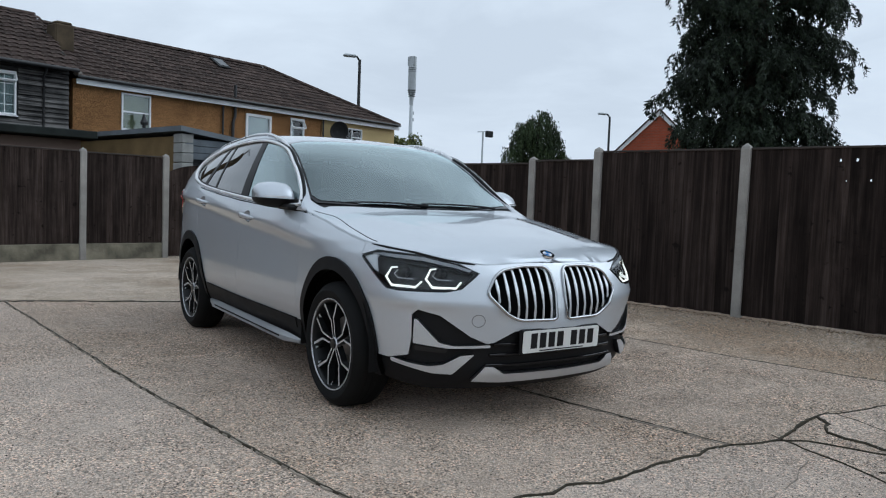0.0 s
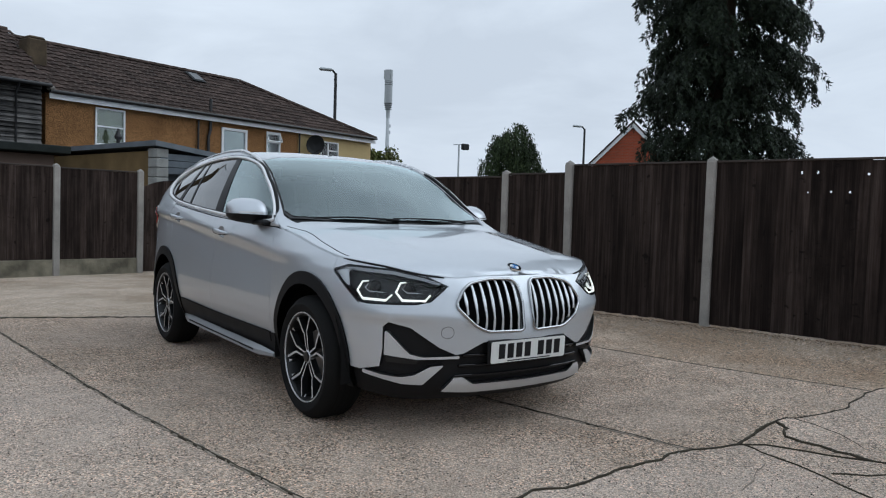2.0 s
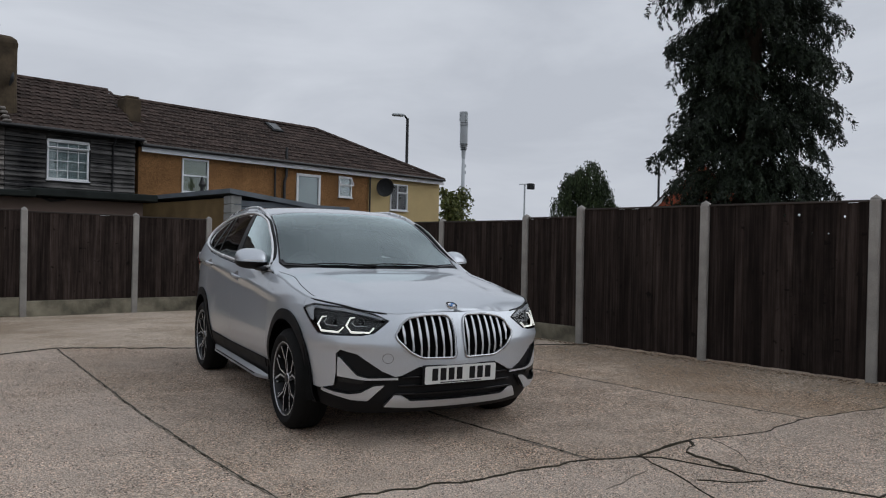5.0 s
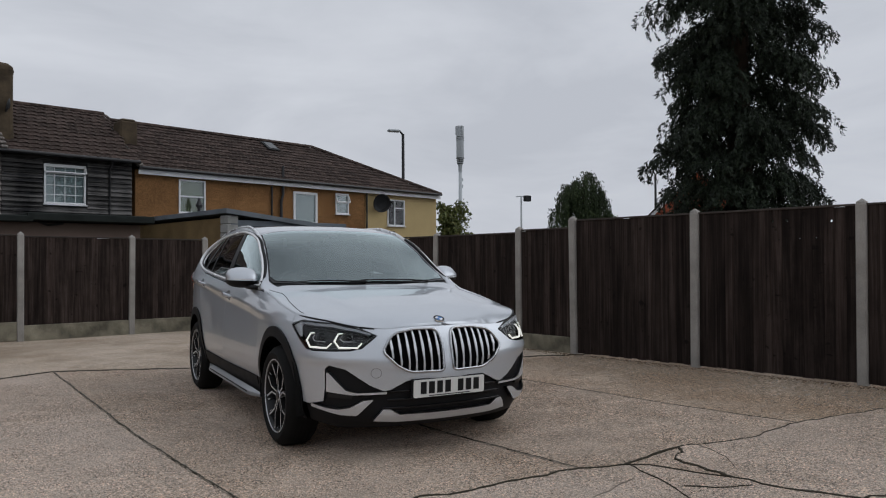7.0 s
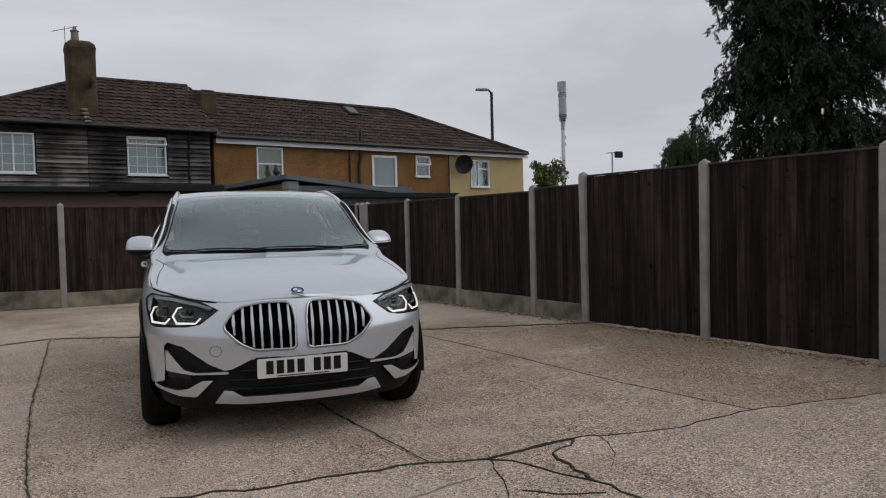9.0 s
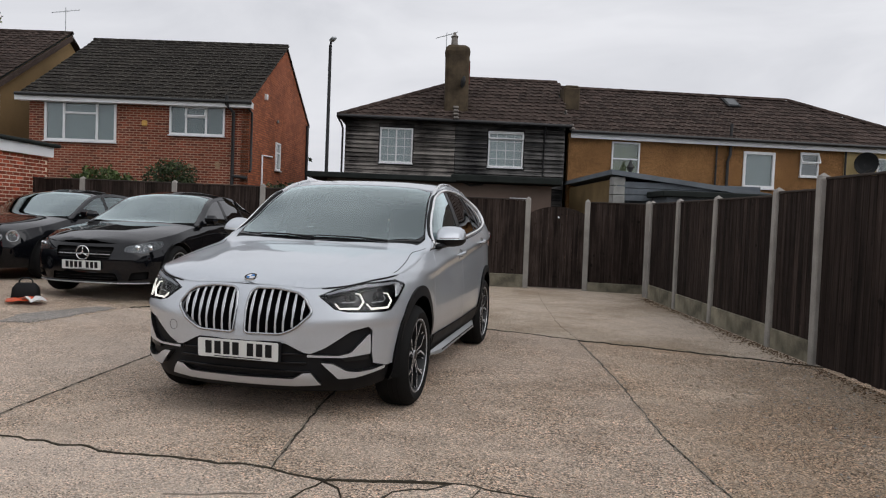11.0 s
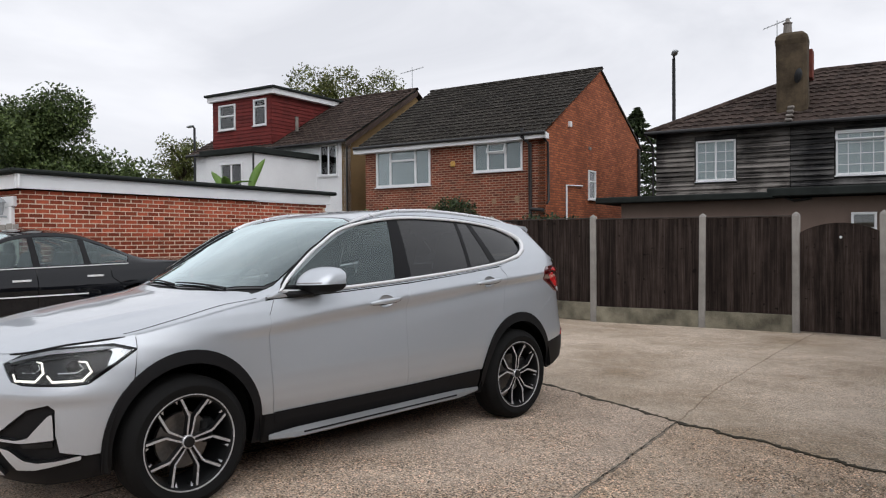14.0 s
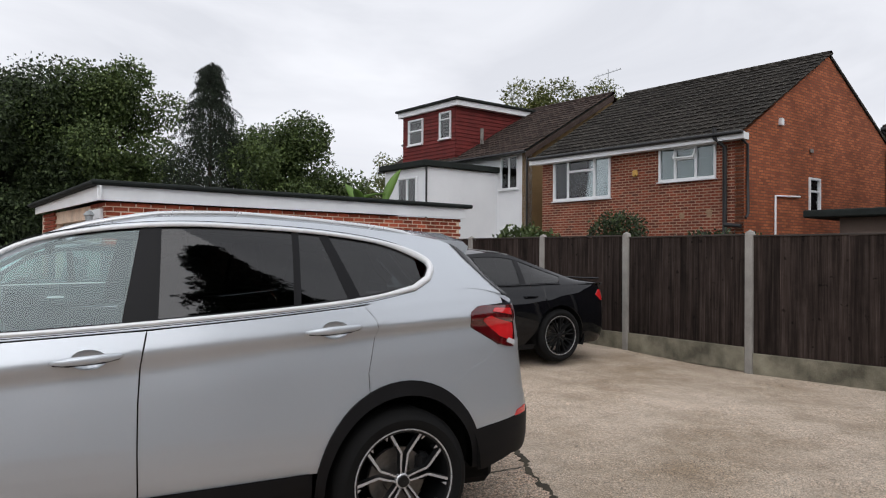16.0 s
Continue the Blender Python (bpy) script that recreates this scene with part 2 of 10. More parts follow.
def brick_wall(name, brick_a, brick_b, mortar, angle_axis="XZ"):
    """Brickwork too far off to pick out single bricks: courses with recessed joints."""
    k = Nodes(name)
    co = k.coord()
    if angle_axis == "YZ":
        sep = k.n("SeparateXYZ")
        k.l(co, sep.inputs[0])
        com = k.n("CombineXYZ")
        k.l(sep.outputs[1], com.inputs[0])
        k.l(sep.outputs[2], com.inputs[1])
        vec = com.outputs[0]
    else:
        sep = k.n("SeparateXYZ")
        k.l(co, sep.inputs[0])
        com = k.n("CombineXYZ")
        k.l(sep.outputs[0], com.inputs[0])
        k.l(sep.outputs[2], com.inputs[1])
        vec = com.outputs[0]
    br = k.n("TexBrick", Scale=1.0)
    br.offset = 0.5
    br.inputs["Color1"].default_value = (*brick_a, 1)
    br.inputs["Color2"].default_value = (*brick_b, 1)
    br.inputs["Mortar"].default_value = (*mortar, 1)
    br.inputs["Mortar Size"].default_value = 0.012
    br.inputs["Mortar Smooth"].default_value = 0.2
    br.inputs["Bias"].default_value = 0.0
    br.inputs["Brick Width"].default_value = 0.225
    br.inputs["Row Height"].default_value = 0.075
    k.l(vec, br.inputs["Vector"])
    blot, fine = k.noise(0.9, 5, 0.6), k.noise(45, 4, 0.6)
    col = k.mix(1.0, br.outputs["Color"], k.ramp(blot, [(0.25, 0.66), (0.75, 1.25)]), "MULTIPLY")
    col = k.mix(0.6, col, k.mix(1.0, col, k.ramp(fine, [(0.2, 0.5), (0.8, 1.4)]), "MULTIPLY"))
    inv = k.n("Invert")
    k.l(br.outputs["Fac"], inv.inputs["Color"])
    k.bump(inv.outputs[0], 0.6, 0.008)
    return k.set(col, 0.9, spec=0.25)


def glass(name, tint=(0.9, 0.95, 0.95), rough=0.0, gain=1.7, sheen=(1.0, 1.0, 1.0)):
    """A thin pane: mostly clear, with sharp reflections."""
    k = Nodes(name)
    k.t.nodes.remove(k.b)
    fres = k.n("Fresnel", IOR=1.5)
    tr = k.n("BsdfTransparent")
    tr.inputs["Color"].default_value = (*tint, 1)
    gl = k.n("BsdfGlossy", Roughness=rough)
    gl.inputs["Color"].default_value = (*sheen, 1)
    mx = k.n("MixShader")
    dbl = k.n("Math")
    dbl.operation = "MULTIPLY"
    dbl.inputs[1].default_value = gain
    dbl.use_clamp = True
    k.l(fres.outputs[0], dbl.inputs[0])
    k.l(dbl.outputs[0], mx.inputs[0])
    k.l(tr.outputs[0], mx.inputs[1])
    k.l(gl.outputs[0], mx.inputs[2])
    out = k.t.nodes["Material Output"]
    k.l(mx.outputs[0], out.inputs["Surface"])
    return k.mat


def car_paint(name, color, metal, rough, flake=0.0, spec=0.5):
    k = Nodes(name)
    fl = k.noise(900, 2, 0.5)
    dust = k.noise(2.2, 5, 0.6)
    col = k.mix(flake, color, k.mix(1.0, color, k.ramp(fl, [(0.3, 0.75), (0.7, 1.3)]), "MULTIPLY"))
    m = k.set(col, k.ramp(dust, [(0.3, rough), (0.75, rough + 0.07)]), metal, spec, 1.0)
    k.b.inputs["Coat Roughness"].default_value = 0.03
    return m


def roof_tile(name, color, lichen, amount, rand=0.4):
    """Concrete roof tiles with grey and ochre lichen spots."""
    k = Nodes(name)
    co = k.coord()
    info, geo = k.n("ObjectInfo"), k.n("NewGeometry")
    broad, grain = k.noise(0.9, 6, 0.65), k.noise(30, 4, 0.65)
    col = k.mix(k.ramp(broad, [(0.3, 0.0), (0.7, 1.0)]), tuple(c * 0.65 for c in color), tuple(c * 1.3 for c in color))
    col = k.mix(1.0, col, k.ramp(grain, [(0.25, 0.5), (0.75, 1.5)]), "MULTIPLY")
    both_ = k.n("Math")
    both_.operation = "FRACT"
    add = k.n("Math")
    k.l(info.outputs["Random"], add.inputs[0])
    k.l(geo.outputs["Random Per Island"], add.inputs[1])
    k.l(add.outputs[0], both_.inputs[0])
    col = k.mix(1.0, col, k.ramp(both_.outputs[0], [(0.0, 1 - rand), (1.0, 1 + rand)]), "MULTIPLY")
    spots = k.noise(13.0, 7, 0.85)
    fac = k.ramp(spots, [(0.56, 0.0), (0.62, amount)])
    col = k.mix(fac, col, lichen)
    k.bump(grain, 0.5, 0.006)
    return k.set(col, 0.9, spec=0.15)


def pebbledash(name, color):
    """Rough-cast wall: small stones of mixed tones in an orange wash."""
    k = Nodes(name)
    co = k.coord()
    vor = k.n("TexVoronoi", Scale=58.0, Randomness=1.0)
    k.l(co, vor.inputs["Vector"])
    grey = k.n("RGBToBW")
    k.l(vor.outputs["Color"], grey.inputs[0])
    blot = k.noise(0.8, 5, 0.6)
    col = k.mix(1.0, color, k.ramp(grey.outputs[0], [(0.15, 0.42), (0.5, 1.0), (0.85, 1.5)]), "MULTIPLY")
    col = k.mix(1.0, col, k.ramp(blot, [(0.3, 0.75), (0.7, 1.2)]), "MULTIPLY")
    k.bump(vor.outputs["Distance"], 0.9, 0.02)
    return k.set(col, 0.95, spec=0.15)


def boards(name, dark, worn, amount):
    """Old painted weatherboards with grey streaks along the grain, from wear and, where paler, painted light."""
    k = Nodes(name)
    info = k.n("ObjectInfo")
    streak = k.noise(5, 7, 0.7, stretch=(0.10, 1, 4.0))
    blot = k.noise(0.7, 5, 0.6)
    fac = k.ramp(k.mix(0.5, streak, blot), [(0.44, 0.0), (0.57, amount)])
    col = k.mix(fac, dark, worn)
    col = k.mix(1.0, col, k.ramp(info.outputs["Random"], [(0.0, 0.55), (1.0, 1.5)]), "MULTIPLY")
    k.bump(streak, 0.5, 0.004)
    return k.set(col, 0.8, spec=0.2)


MAT_FENCE = wood_fence("fence_wood", 1.22)
MAT_FENCE_TALL = wood_fence("dark_fence_wood", 1.02)
MAT_POST = plain("post_concrete", (0.36, 0.34, 0.31), 0.9, vary=0.25, scale=4, fine=120, bump=0.4)
MAT_GRAVEL = plain("gravel_board_concrete", (0.235, 0.215, 0.160), 0.92, vary=0.65, scale=2.5, fine=80, bump=0.4)
MAT_SLAB = aggregate("aggregate_concrete", (0.568, 0.471, 0.386), (0.386, 0.313, 0.250), 0.95)
MAT_SLAB_WORN = aggregate("worn_concrete", (0.580, 0.485, 0.405), (0.438, 0.366, 0.303), 0.72, 0.30)
MAT_SLAB_BROWN = aggregate("gravelly_concrete", (0.575, 0.478, 0.382), (0.41, 0.332, 0.260), 1.0, 0.5, 0.25)
MAT_SLAB_SMOOTH = aggregate("smooth_concrete", (0.60, 0.512, 0.418), (0.475, 0.398, 0.318), 0.50, 0.95, streaky=0.15)
MAT_DIRT = plain("joint_dirt", (0.058, 0.050, 0.036), 0.95, vary=0.4, scale=6)
MAT_FILL = plain("joint_mortar", (0.29, 0.25, 0.205), 0.95, vary=0.45, scale=8, fine=90)
MAT_WHITE = plain("white_upvc", (0.78, 0.79, 0.80), 0.35, vary=0.04, scale=2, bump=0.0)
MAT_FASCIA = plain("white_fascia", (0.86, 0.87, 0.88), 0.5, vary=0.05, scale=1.5, fine=8, bump=0.0)
MAT_BLACK_BOARD = boards("tarred_boards", (0.011, 0.011, 0.012), (0.165, 0.158, 0.150), 0.66)
MAT_PEBBLE = pebbledash("orange_pebbledash", (0.285, 0.150, 0.062))
MAT_CREAM = plain("cream_render", (0.52, 0.40, 0.20), 0.9, vary=0.10, scale=0.8, fine=40)
MAT_PINK = plain("pink_render", (0.185, 0.137, 0.113), 0.9, vary=0.12, scale=0.8, fine=40)
MAT_OCHRE = plain("ochre_render", (0.21, 0.145, 0.068), 0.9, vary=0.28, scale=1.0, fine=40)
MAT_BROWN_RENDER = plain("brown_render", (0.26, 0.175, 0.085), 0.9, vary=0.15, scale=0.8, fine=40)
MAT_WHITE_RENDER = plain("white_render", (0.84, 0.85, 0.86), 0.85, vary=0.06, scale=0.7, fine=50)
MAT_TILE = roof_tile("roof_tile_brown", (0.058, 0.041, 0.035), (0.18, 0.155, 0.125), 0.75)
MAT_TILE_DARK = roof_tile("roof_tile_dark", (0.030, 0.026, 0.022), (0.22, 0.21, 0.18), 0.8)
MAT_FELT = plain("roofing_felt", (0.022, 0.026, 0.024), 0.9, vary=0.3, scale=3, fine=90, bump=0.5)
MAT_GREY_FELT = plain("grey_mineral_felt", (0.17, 0.19, 0.21), 0.9, vary=0.2, scale=2, fine=90, bump=0.4)
MAT_GREY_BOARD = plain("grey_board", (0.15, 0.17, 0.19), 0.8, vary=0.2, scale=2, fine=60)
MAT_BLOCK = plain("concrete_block", (0.36, 0.36, 0.34), 0.9, vary=0.2, scale=3, fine=80, bump=0.5, rand=0.15)
MAT_PIPE = plain("black_pipe", (0.018, 0.018, 0.019), 0.45, vary=0.2, scale=5)
MAT_METAL_DARK = plain("dark_painted_metal", (0.020, 0.021, 0.022), 0.5, vary=0.2, scale=5)
MAT_METAL_GREY = plain("grey_painted_metal", (0.42, 0.45, 0.46), 0.5, vary=0.1, scale=3)
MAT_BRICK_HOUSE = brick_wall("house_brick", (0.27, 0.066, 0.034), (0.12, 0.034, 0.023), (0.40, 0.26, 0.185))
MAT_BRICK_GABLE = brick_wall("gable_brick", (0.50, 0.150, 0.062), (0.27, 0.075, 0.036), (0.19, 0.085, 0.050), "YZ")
MAT_BRICK = plain("garage_brick", (0.36, 0.082, 0.042), 0.9, vary=0.35, scale=5, fine=60, bump=0.5, rand=0.5)
MAT_OLD_BRICK = plain("old_dark_brick", (0.15, 0.046, 0.034), 0.9, vary=0.3, scale=6, fine=50, bump=0.4)
MAT_MORTAR = plain("mortar", (0.72, 0.56, 0.43), 0.95, vary=0.2, scale=3, fine=120)
MAT_RED_TILE = plain("red_tile_hanging", (0.150, 0.026, 0.023), 0.7, vary=0.25, scale=3, fine=40, rand=0.2)
MAT_RED_FAR = brick_wall("orange_brick_far", (0.40, 0.085, 0.038), (0.33, 0.07, 0.03), (0.28, 0.12, 0.08))
MAT_CURTAIN = plain("net_curtain", (0.50, 0.53, 0.54), 0.9, vary=0.12, scale=3, stretch=(10, 1, 0.3), fine=20)
MAT_BLIND = plain("grey_blind", (0.30, 0.33, 0.34), 0.8, vary=0.08, scale=3, stretch=(0.1, 1, 14), fine=20)
# near-black sheet colour standing in for the shade of unlit rooms
MAT_UNLIT_ROOM = plain("unlit_room", (0.035, 0.035, 0.036), 0.9, vary=0.3, scale=2)
MAT_PANE = glass("window_pane", (0.82, 0.88, 0.88))
MAT_CHIMNEY = plain("chimney_render", (0.082, 0.062, 0.040), 0.9, vary=0.45, scale=2.2, fine=30, bump=0.5)
MAT_LEAD = plain("flashing", (0.22, 0.20, 0.18), 0.7, vary=0.35, scale=5)
# streak colour holds wear plus the light that board edges catch
MAT_BOARD_WORN_LIT = boards("worn_lit_boards", (0.020, 0.018, 0.017), (0.24, 0.22, 0.20), 0.85)
MAT_CURTAIN_OLIVE = plain("olive_curtain", (0.27, 0.27, 0.17), 0.9, vary=0.2, scale=3, stretch=(10, 1, 0.3), fine=20)
MAT_CURTAIN_DIM = plain("dim_curtain", (0.20, 0.23, 0.24), 0.9, vary=0.15, scale=3, stretch=(10, 1, 0.3), fine=20)
MAT_PANE_DARK = plain("dark_glass", (0.03, 0.035, 0.04), 0.05, vary=0.1, bump=0.0)

# ---- ground: one sheet to the horizon, concrete slabs with open joints on it ----
def ground_z(x, y):
    """The yard rises a little towards the parked saloons."""
    a = min(1.0, max(0.0, (-2.6 - x) / 3.4))
    return 0.10 * a * a * (3 - 2 * a)


def cdt(outline, step, holes=(), extra=()):
    """Triangles over a polygon of two coordinates, with a grid of points inside it."""
    from mathutils.geometry import delaunay_2d_cdt
    pts, edges = [], []
    for ring in (outline, *holes):
        n = len(pts)
        pts += [Vector((p[0], p[1])) for p in ring]
        edges += [(n + i, n + (i + 1) % len(ring)) for i in range(len(ring))]

    def inside(q, ring):
        c = False
        for i in range(len(ring)):
            (x1, y1), (x2, y2) = ring[i][:2], ring[i - 1][:2]
            if (y1 > q[1]) != (y2 > q[1]) and q[0] < (x2 - x1) * (q[1] - y1) / (y2 - y1) + x1:
                c = not c
        return c

    sx, sy = step if isinstance(step, tuple) else (step, step)
    xs, ys = [p[0] for p in outline], [p[1] for p in outline]
    ox, oy = np.array(xs), np.array(ys)
    for i in range(int((max(xs) - min(xs)) / sx) + 1):
        for j in range(int((max(ys) - min(ys)) / sy) + 1):
            q = (min(xs) + (i + 0.5) * sx, min(ys) + (j + 0.5) * sy)
            near = (((ox - q[0]) / sx) ** 2 + ((oy - q[1]) / sy) ** 2).min()
            if near > 0.16 and inside(q, outline) and not any(inside(q, h) for h in holes):
                pts.append(Vector(q))
    pts += [Vector(p) for p in extra]
    vs, _, fs, *_ = delaunay_2d_cdt(pts, edges, [], 0, 1e-6)
    out = []
    for f in fs:
        c = ((vs[f[0]] + vs[f[1]] + vs[f[2]]) / 3)[:]
        if inside(c, outline) and not any(inside(c, h) for h in holes):
            out.append(tuple(f) if (vs[f[1]] - vs[f[0]]).cross(vs[f[2]] - vs[f[0]]) > 0 else tuple(f)[::-1])
    return [tuple(v) for v in vs], out


def ragged(line, amp=0.02, step=0.12, seed=0):
    """A joint's line with the small wander of broken concrete edges."""
    rng = random.Random(seed)
    out = []
    for (x1, y1), (x2, y2) in zip(line, line[1:]):
        n = max(1, int(math.hypot(x2 - x1, y2 - y1) / step))
        for i in range(n):
            t = i / n
            j = 0 if i == 0 else amp
            out.append((x1 + (x2 - x1) * t + rng.uniform(-j, j), y1 + (y2 - y1) * t + rng.uniform(-j, j)))
    return out + [line[-1]]


ground = tagged(new("ground"), "earth and concrete yard ground reaching the horizon", "ground", kind="structure")
gv, gf = [], []
gx = [-900, -200, -60, -30, -16] + [-13 + 0.65 * i for i in range(30)] + [12, 30, 60, 200, 900]
gy = [-900, -200, -60, -25, -12, -8] + [-6 + 1.0 * i for i in range(16)] + [14, 20, 30, 60, 200, 900]
for y in gy:
    for x in gx:
        gv.append((x, y, ground_z(x, y) - 0.035))
for j in range(len(gy) - 1):
    for i in range(len(gx) - 1):
        a = j * len(gx) + i
        gf.append((a, a + 1, a + 1 + len(gx), a + len(gx)))
link_mesh("earth_sheet", gv, gf, MAT_DIRT, ground)

JT1, JT2, JT3 = (-2.10, 3.42), (-0.12, 2.68), (1.83, 2.04)
J_T_L = ragged([(-3.62, 1.9), (-2.87, 2.98), JT1], 0.022, 0.09, seed=1)
J_T_A = ragged([JT1, (-0.7, 2.90), JT2], 0.022, 0.09, seed=2)
J_T_B = ragged([JT2, (0.87, 2.34), JT3], 0.022, 0.09, seed=3)
J_T_C = ragged([JT3, (2.80, 1.83), (4.00, 1.53), (4.5, 1.4)], 0.035, 0.09, seed=4)
J_L1N = ragged([JT3, (1.52, 3.33), (1.08, 5.95), (0.75, 8.4)], 0.012, seed=5)
J_L1 = ragged([JT3, (2.23, 0.08), (2.52, -1.63), (2.80, -2.69)], 0.008, seed=6)
J_L2 = ragged([JT1, (-1.69, -0.5), (-1.44, -2.2), (-1.32, -2.84)], 0.006, seed=7)
J_L3 = ragged([JT2, (0.29, -1.55), (0.54, -2.85)], 0.008, seed=8)
J_L4 = ragged([(-3.62, 1.9), (-3.65, -0.42), (-3.6, -2.8)], 0.006, seed=9)
J_C1 = ragged([(-3.6, -2.8), (-1.32, -2.84)], 0.03, seed=10)
J_C2 = ragged([(-1.32, -2.84), (-0.2, -2.88), (0.54, -2.85)], 0.025, 0.09, seed=11)
J_C3 = ragged([(0.54, -2.85), (0.82, -2.92), (1.45, -2.77)], 0.02, 0.09, seed=12)
J_C4 = ragged([(1.45, -2.77), (2.11, -2.84), (2.80, -2.69)], 0.025, 0.09, seed=13)
J_C5 = ragged([(2.80, -2.69), (4.1, -2.70), (6.2, -2.65)], 0.02, seed=14)
J_K = ragged([(1.45, -2.77), (1.20, -2.97), (1.17, -3.43), (1.28, -3.79), (1.44, -4.05), (1.85, -4.08), (2.6, -4.22), (4.2, -4.55), (6.2, -5.0)], 0.025, 0.08, seed=15)
J_K2 = ragged([(0.82, -2.92), (0.95, -3.0), (1.17, -3.43)], 0.015, 0.09, seed=16)
J_BL = [(-3.62, 1.9), (-6.5, 3.2), (-13.5, 6.0)]


def rev(a):
    return a[::-1]


def ring(*lines):
    out = []
    for l in lines:
        for p in l:
            if not out or math.hypot(p[0] - out[-1][0], p[1] - out[-1][1]) > 1e-4:
                out.append(p)
    if math.hypot(out[0][0] - out[-1][0], out[0][1] - out[-1][1]) < 1e-4:
        out.pop()
    return out


def slab(outline, material, gap=0.004, step=0.9, lift=0.0, label=""):
    n = len(outline)
    area = sum(outline[i - 1][0] * outline[i][1] - outline[i][0] * outline[i - 1][1] for i in range(n))
    sg = 1 if area > 0 else -1
    inner, low = [], []
    for i in range(n):
        a, p, b = (Vector(outline[k % n]) for k in (i - 1, i, i + 1))
        d = (p - a).normalized() + (b - p).normalized()
        d = d.normalized() if d.length > 1e-6 else Vector((1, 0))
        nrm = Vector((-d.y, d.x)) * sg
        inner.append(tuple(p + nrm * (gap + 0.004)))
        low.append(tuple(p + nrm * gap))
    vs, fs = cdt(inner, step)
    verts = [(x, y, ground_z(x, y) + lift) for x, y in vs]
    k = len(inner)
    base = len(verts)
    verts += [(x, y, ground_z(x, y) + lift - 0.006) for x, y in low] + [(x, y, ground_z(x, y) - 0.045) for x, y in low]
    for i in range(k):
        j = (i + 1) % k
        quads = [(i, base + i, base + j, j), (base + i, base + k + i, base + k + j, base + j)]
        fs += [q if sg > 0 else q[::-1] for q in quads]
    return link_mesh("concrete_slab", verts, fs, material, ground, label)


slab(ring(rev(J_L2), J_T_A, J_L3, rev(J_C2)), MAT_SLAB)
slab(ring(rev(J_L3), J_T_B, J_L1, rev(J_C4), rev(J_C3)), MAT_SLAB, lift=0.003)
slab(ring(rev(J_L1), J_T_C, [(6.5, 1.0), (6.2, -2.65)], rev(J_C5)), MAT_SLAB_BROWN, lift=-0.002)
slab(ring(rev(J_L4), J_T_L, J_L2, rev(J_C1)), MAT_SLAB_WORN, lift=-0.002)
slab(ring(J_L4, [(-3.6, -2.8), (-14, -2.8), (-14, 6.0)], rev(J_BL)), MAT_SLAB)
slab(ring(J_BL, [(-13.5, 8.6), (0.75, 8.4)], rev(J_L1N), rev(J_T_B), rev(J_T_A), rev(J_T_L)), MAT_SLAB_SMOOTH, gap=0.002, lift=0.004, label="smoother pale concrete slab with dark stains")
slab(ring(J_L1N, [(0.75, 8.9), (6.5, 8.9), (6.5, 1.0)], rev(J_T_C)), MAT_SLAB_SMOOTH, gap=0.002, lift=0.002, label="smoother pale concrete slab with dark stains")
slab(ring(J_C1, J_C2, J_C3[:1], ragged([(0.54, -2.85), (0.82, -2.92)], 0.01, seed=30), J_K2, J_K[J_K.index((1.17, -3.43)):], [(6.2, -12), (-14, -12), (-14, -2.8)]), MAT_SLAB_WORN, step=0.6)
slab(ring(J_C4, J_C5, [(6.2, -5.0)], rev(J_K)), MAT_SLAB_WORN, lift=0.004)
slab(ring([(0.82, -2.92)], J_C3[-2:], J_K[:J_K.index((1.17, -3.43)) + 1], rev(J_K2)), MAT_SLAB, lift=-0.004, step=0.3, label="broken corner piece of the concrete slab")


slab(ragged([(-3.668, 1.72), (-3.676, 1.0), (-3.69, 0.35), (-3.92, 0.18), (-4.12, 0.62), (-4.02, 1.15), (-3.90, 1.66), (-3.668, 1.72)], 0.02, 0.1, seed=40)[:-1], aggregate("grey_patch_concrete", (0.385, 0.365, 0.345), (0.265, 0.252, 0.24), 1.0, 0.3), gap=0.002, step=0.2, lift=0.010, label="crumbling grey repair patch beside the joint")


def joint_fill(line, wide, seed, z=0.0065, material=MAT_DIRT):
    """Dirt and moss packed into a joint or crack, of uneven width."""
    rng = random.Random(seed)
    pts = [Vector((p[0], p[1])) for p in dense_line(line, 0.03)]
    vs, fs = [], []
    for i, p in enumerate(pts):
        d = (pts[min(i + 1, len(pts) - 1)] - pts[max(i - 1, 0)]).normalized()
        n = Vector((-d.y, d.x))
        end = 0.25 if i in (0, len(pts) - 1) else 1.0
        a, b = (wide * (0.04 + 0.95 * rng.random() ** 1.6) * end for _ in range(2))
        gz = ground_z(p.x, p.y)
        for q, dz in ((p - n * (a + 0.004), -0.012), (p - n * a, z), (p + n * b, z), (p + n * (b + 0.004), -0.012)):
            vs.append((q.x, q.y, gz + dz))
    for i in range(len(pts) - 1):
        for k in range(3):
            fs.append((i * 4 + k, i * 4 + k + 1, i * 4 + 5 + k, i * 4 + 4 + k))
    return link_mesh("joint_fill", vs, [f[::-1] for f in fs], material, ground)


def dense_line(line, step):
    out = []
    for a, b in zip(line, line[1:]):
        n = max(1, int(math.hypot(b[0] - a[0], b[1] - a[1]) / step))
        out += [(a[0] + (b[0] - a[0]) * i / n, a[1] + (b[1] - a[1]) * i / n) for i in range(n)]
    return out + [line[-1]]


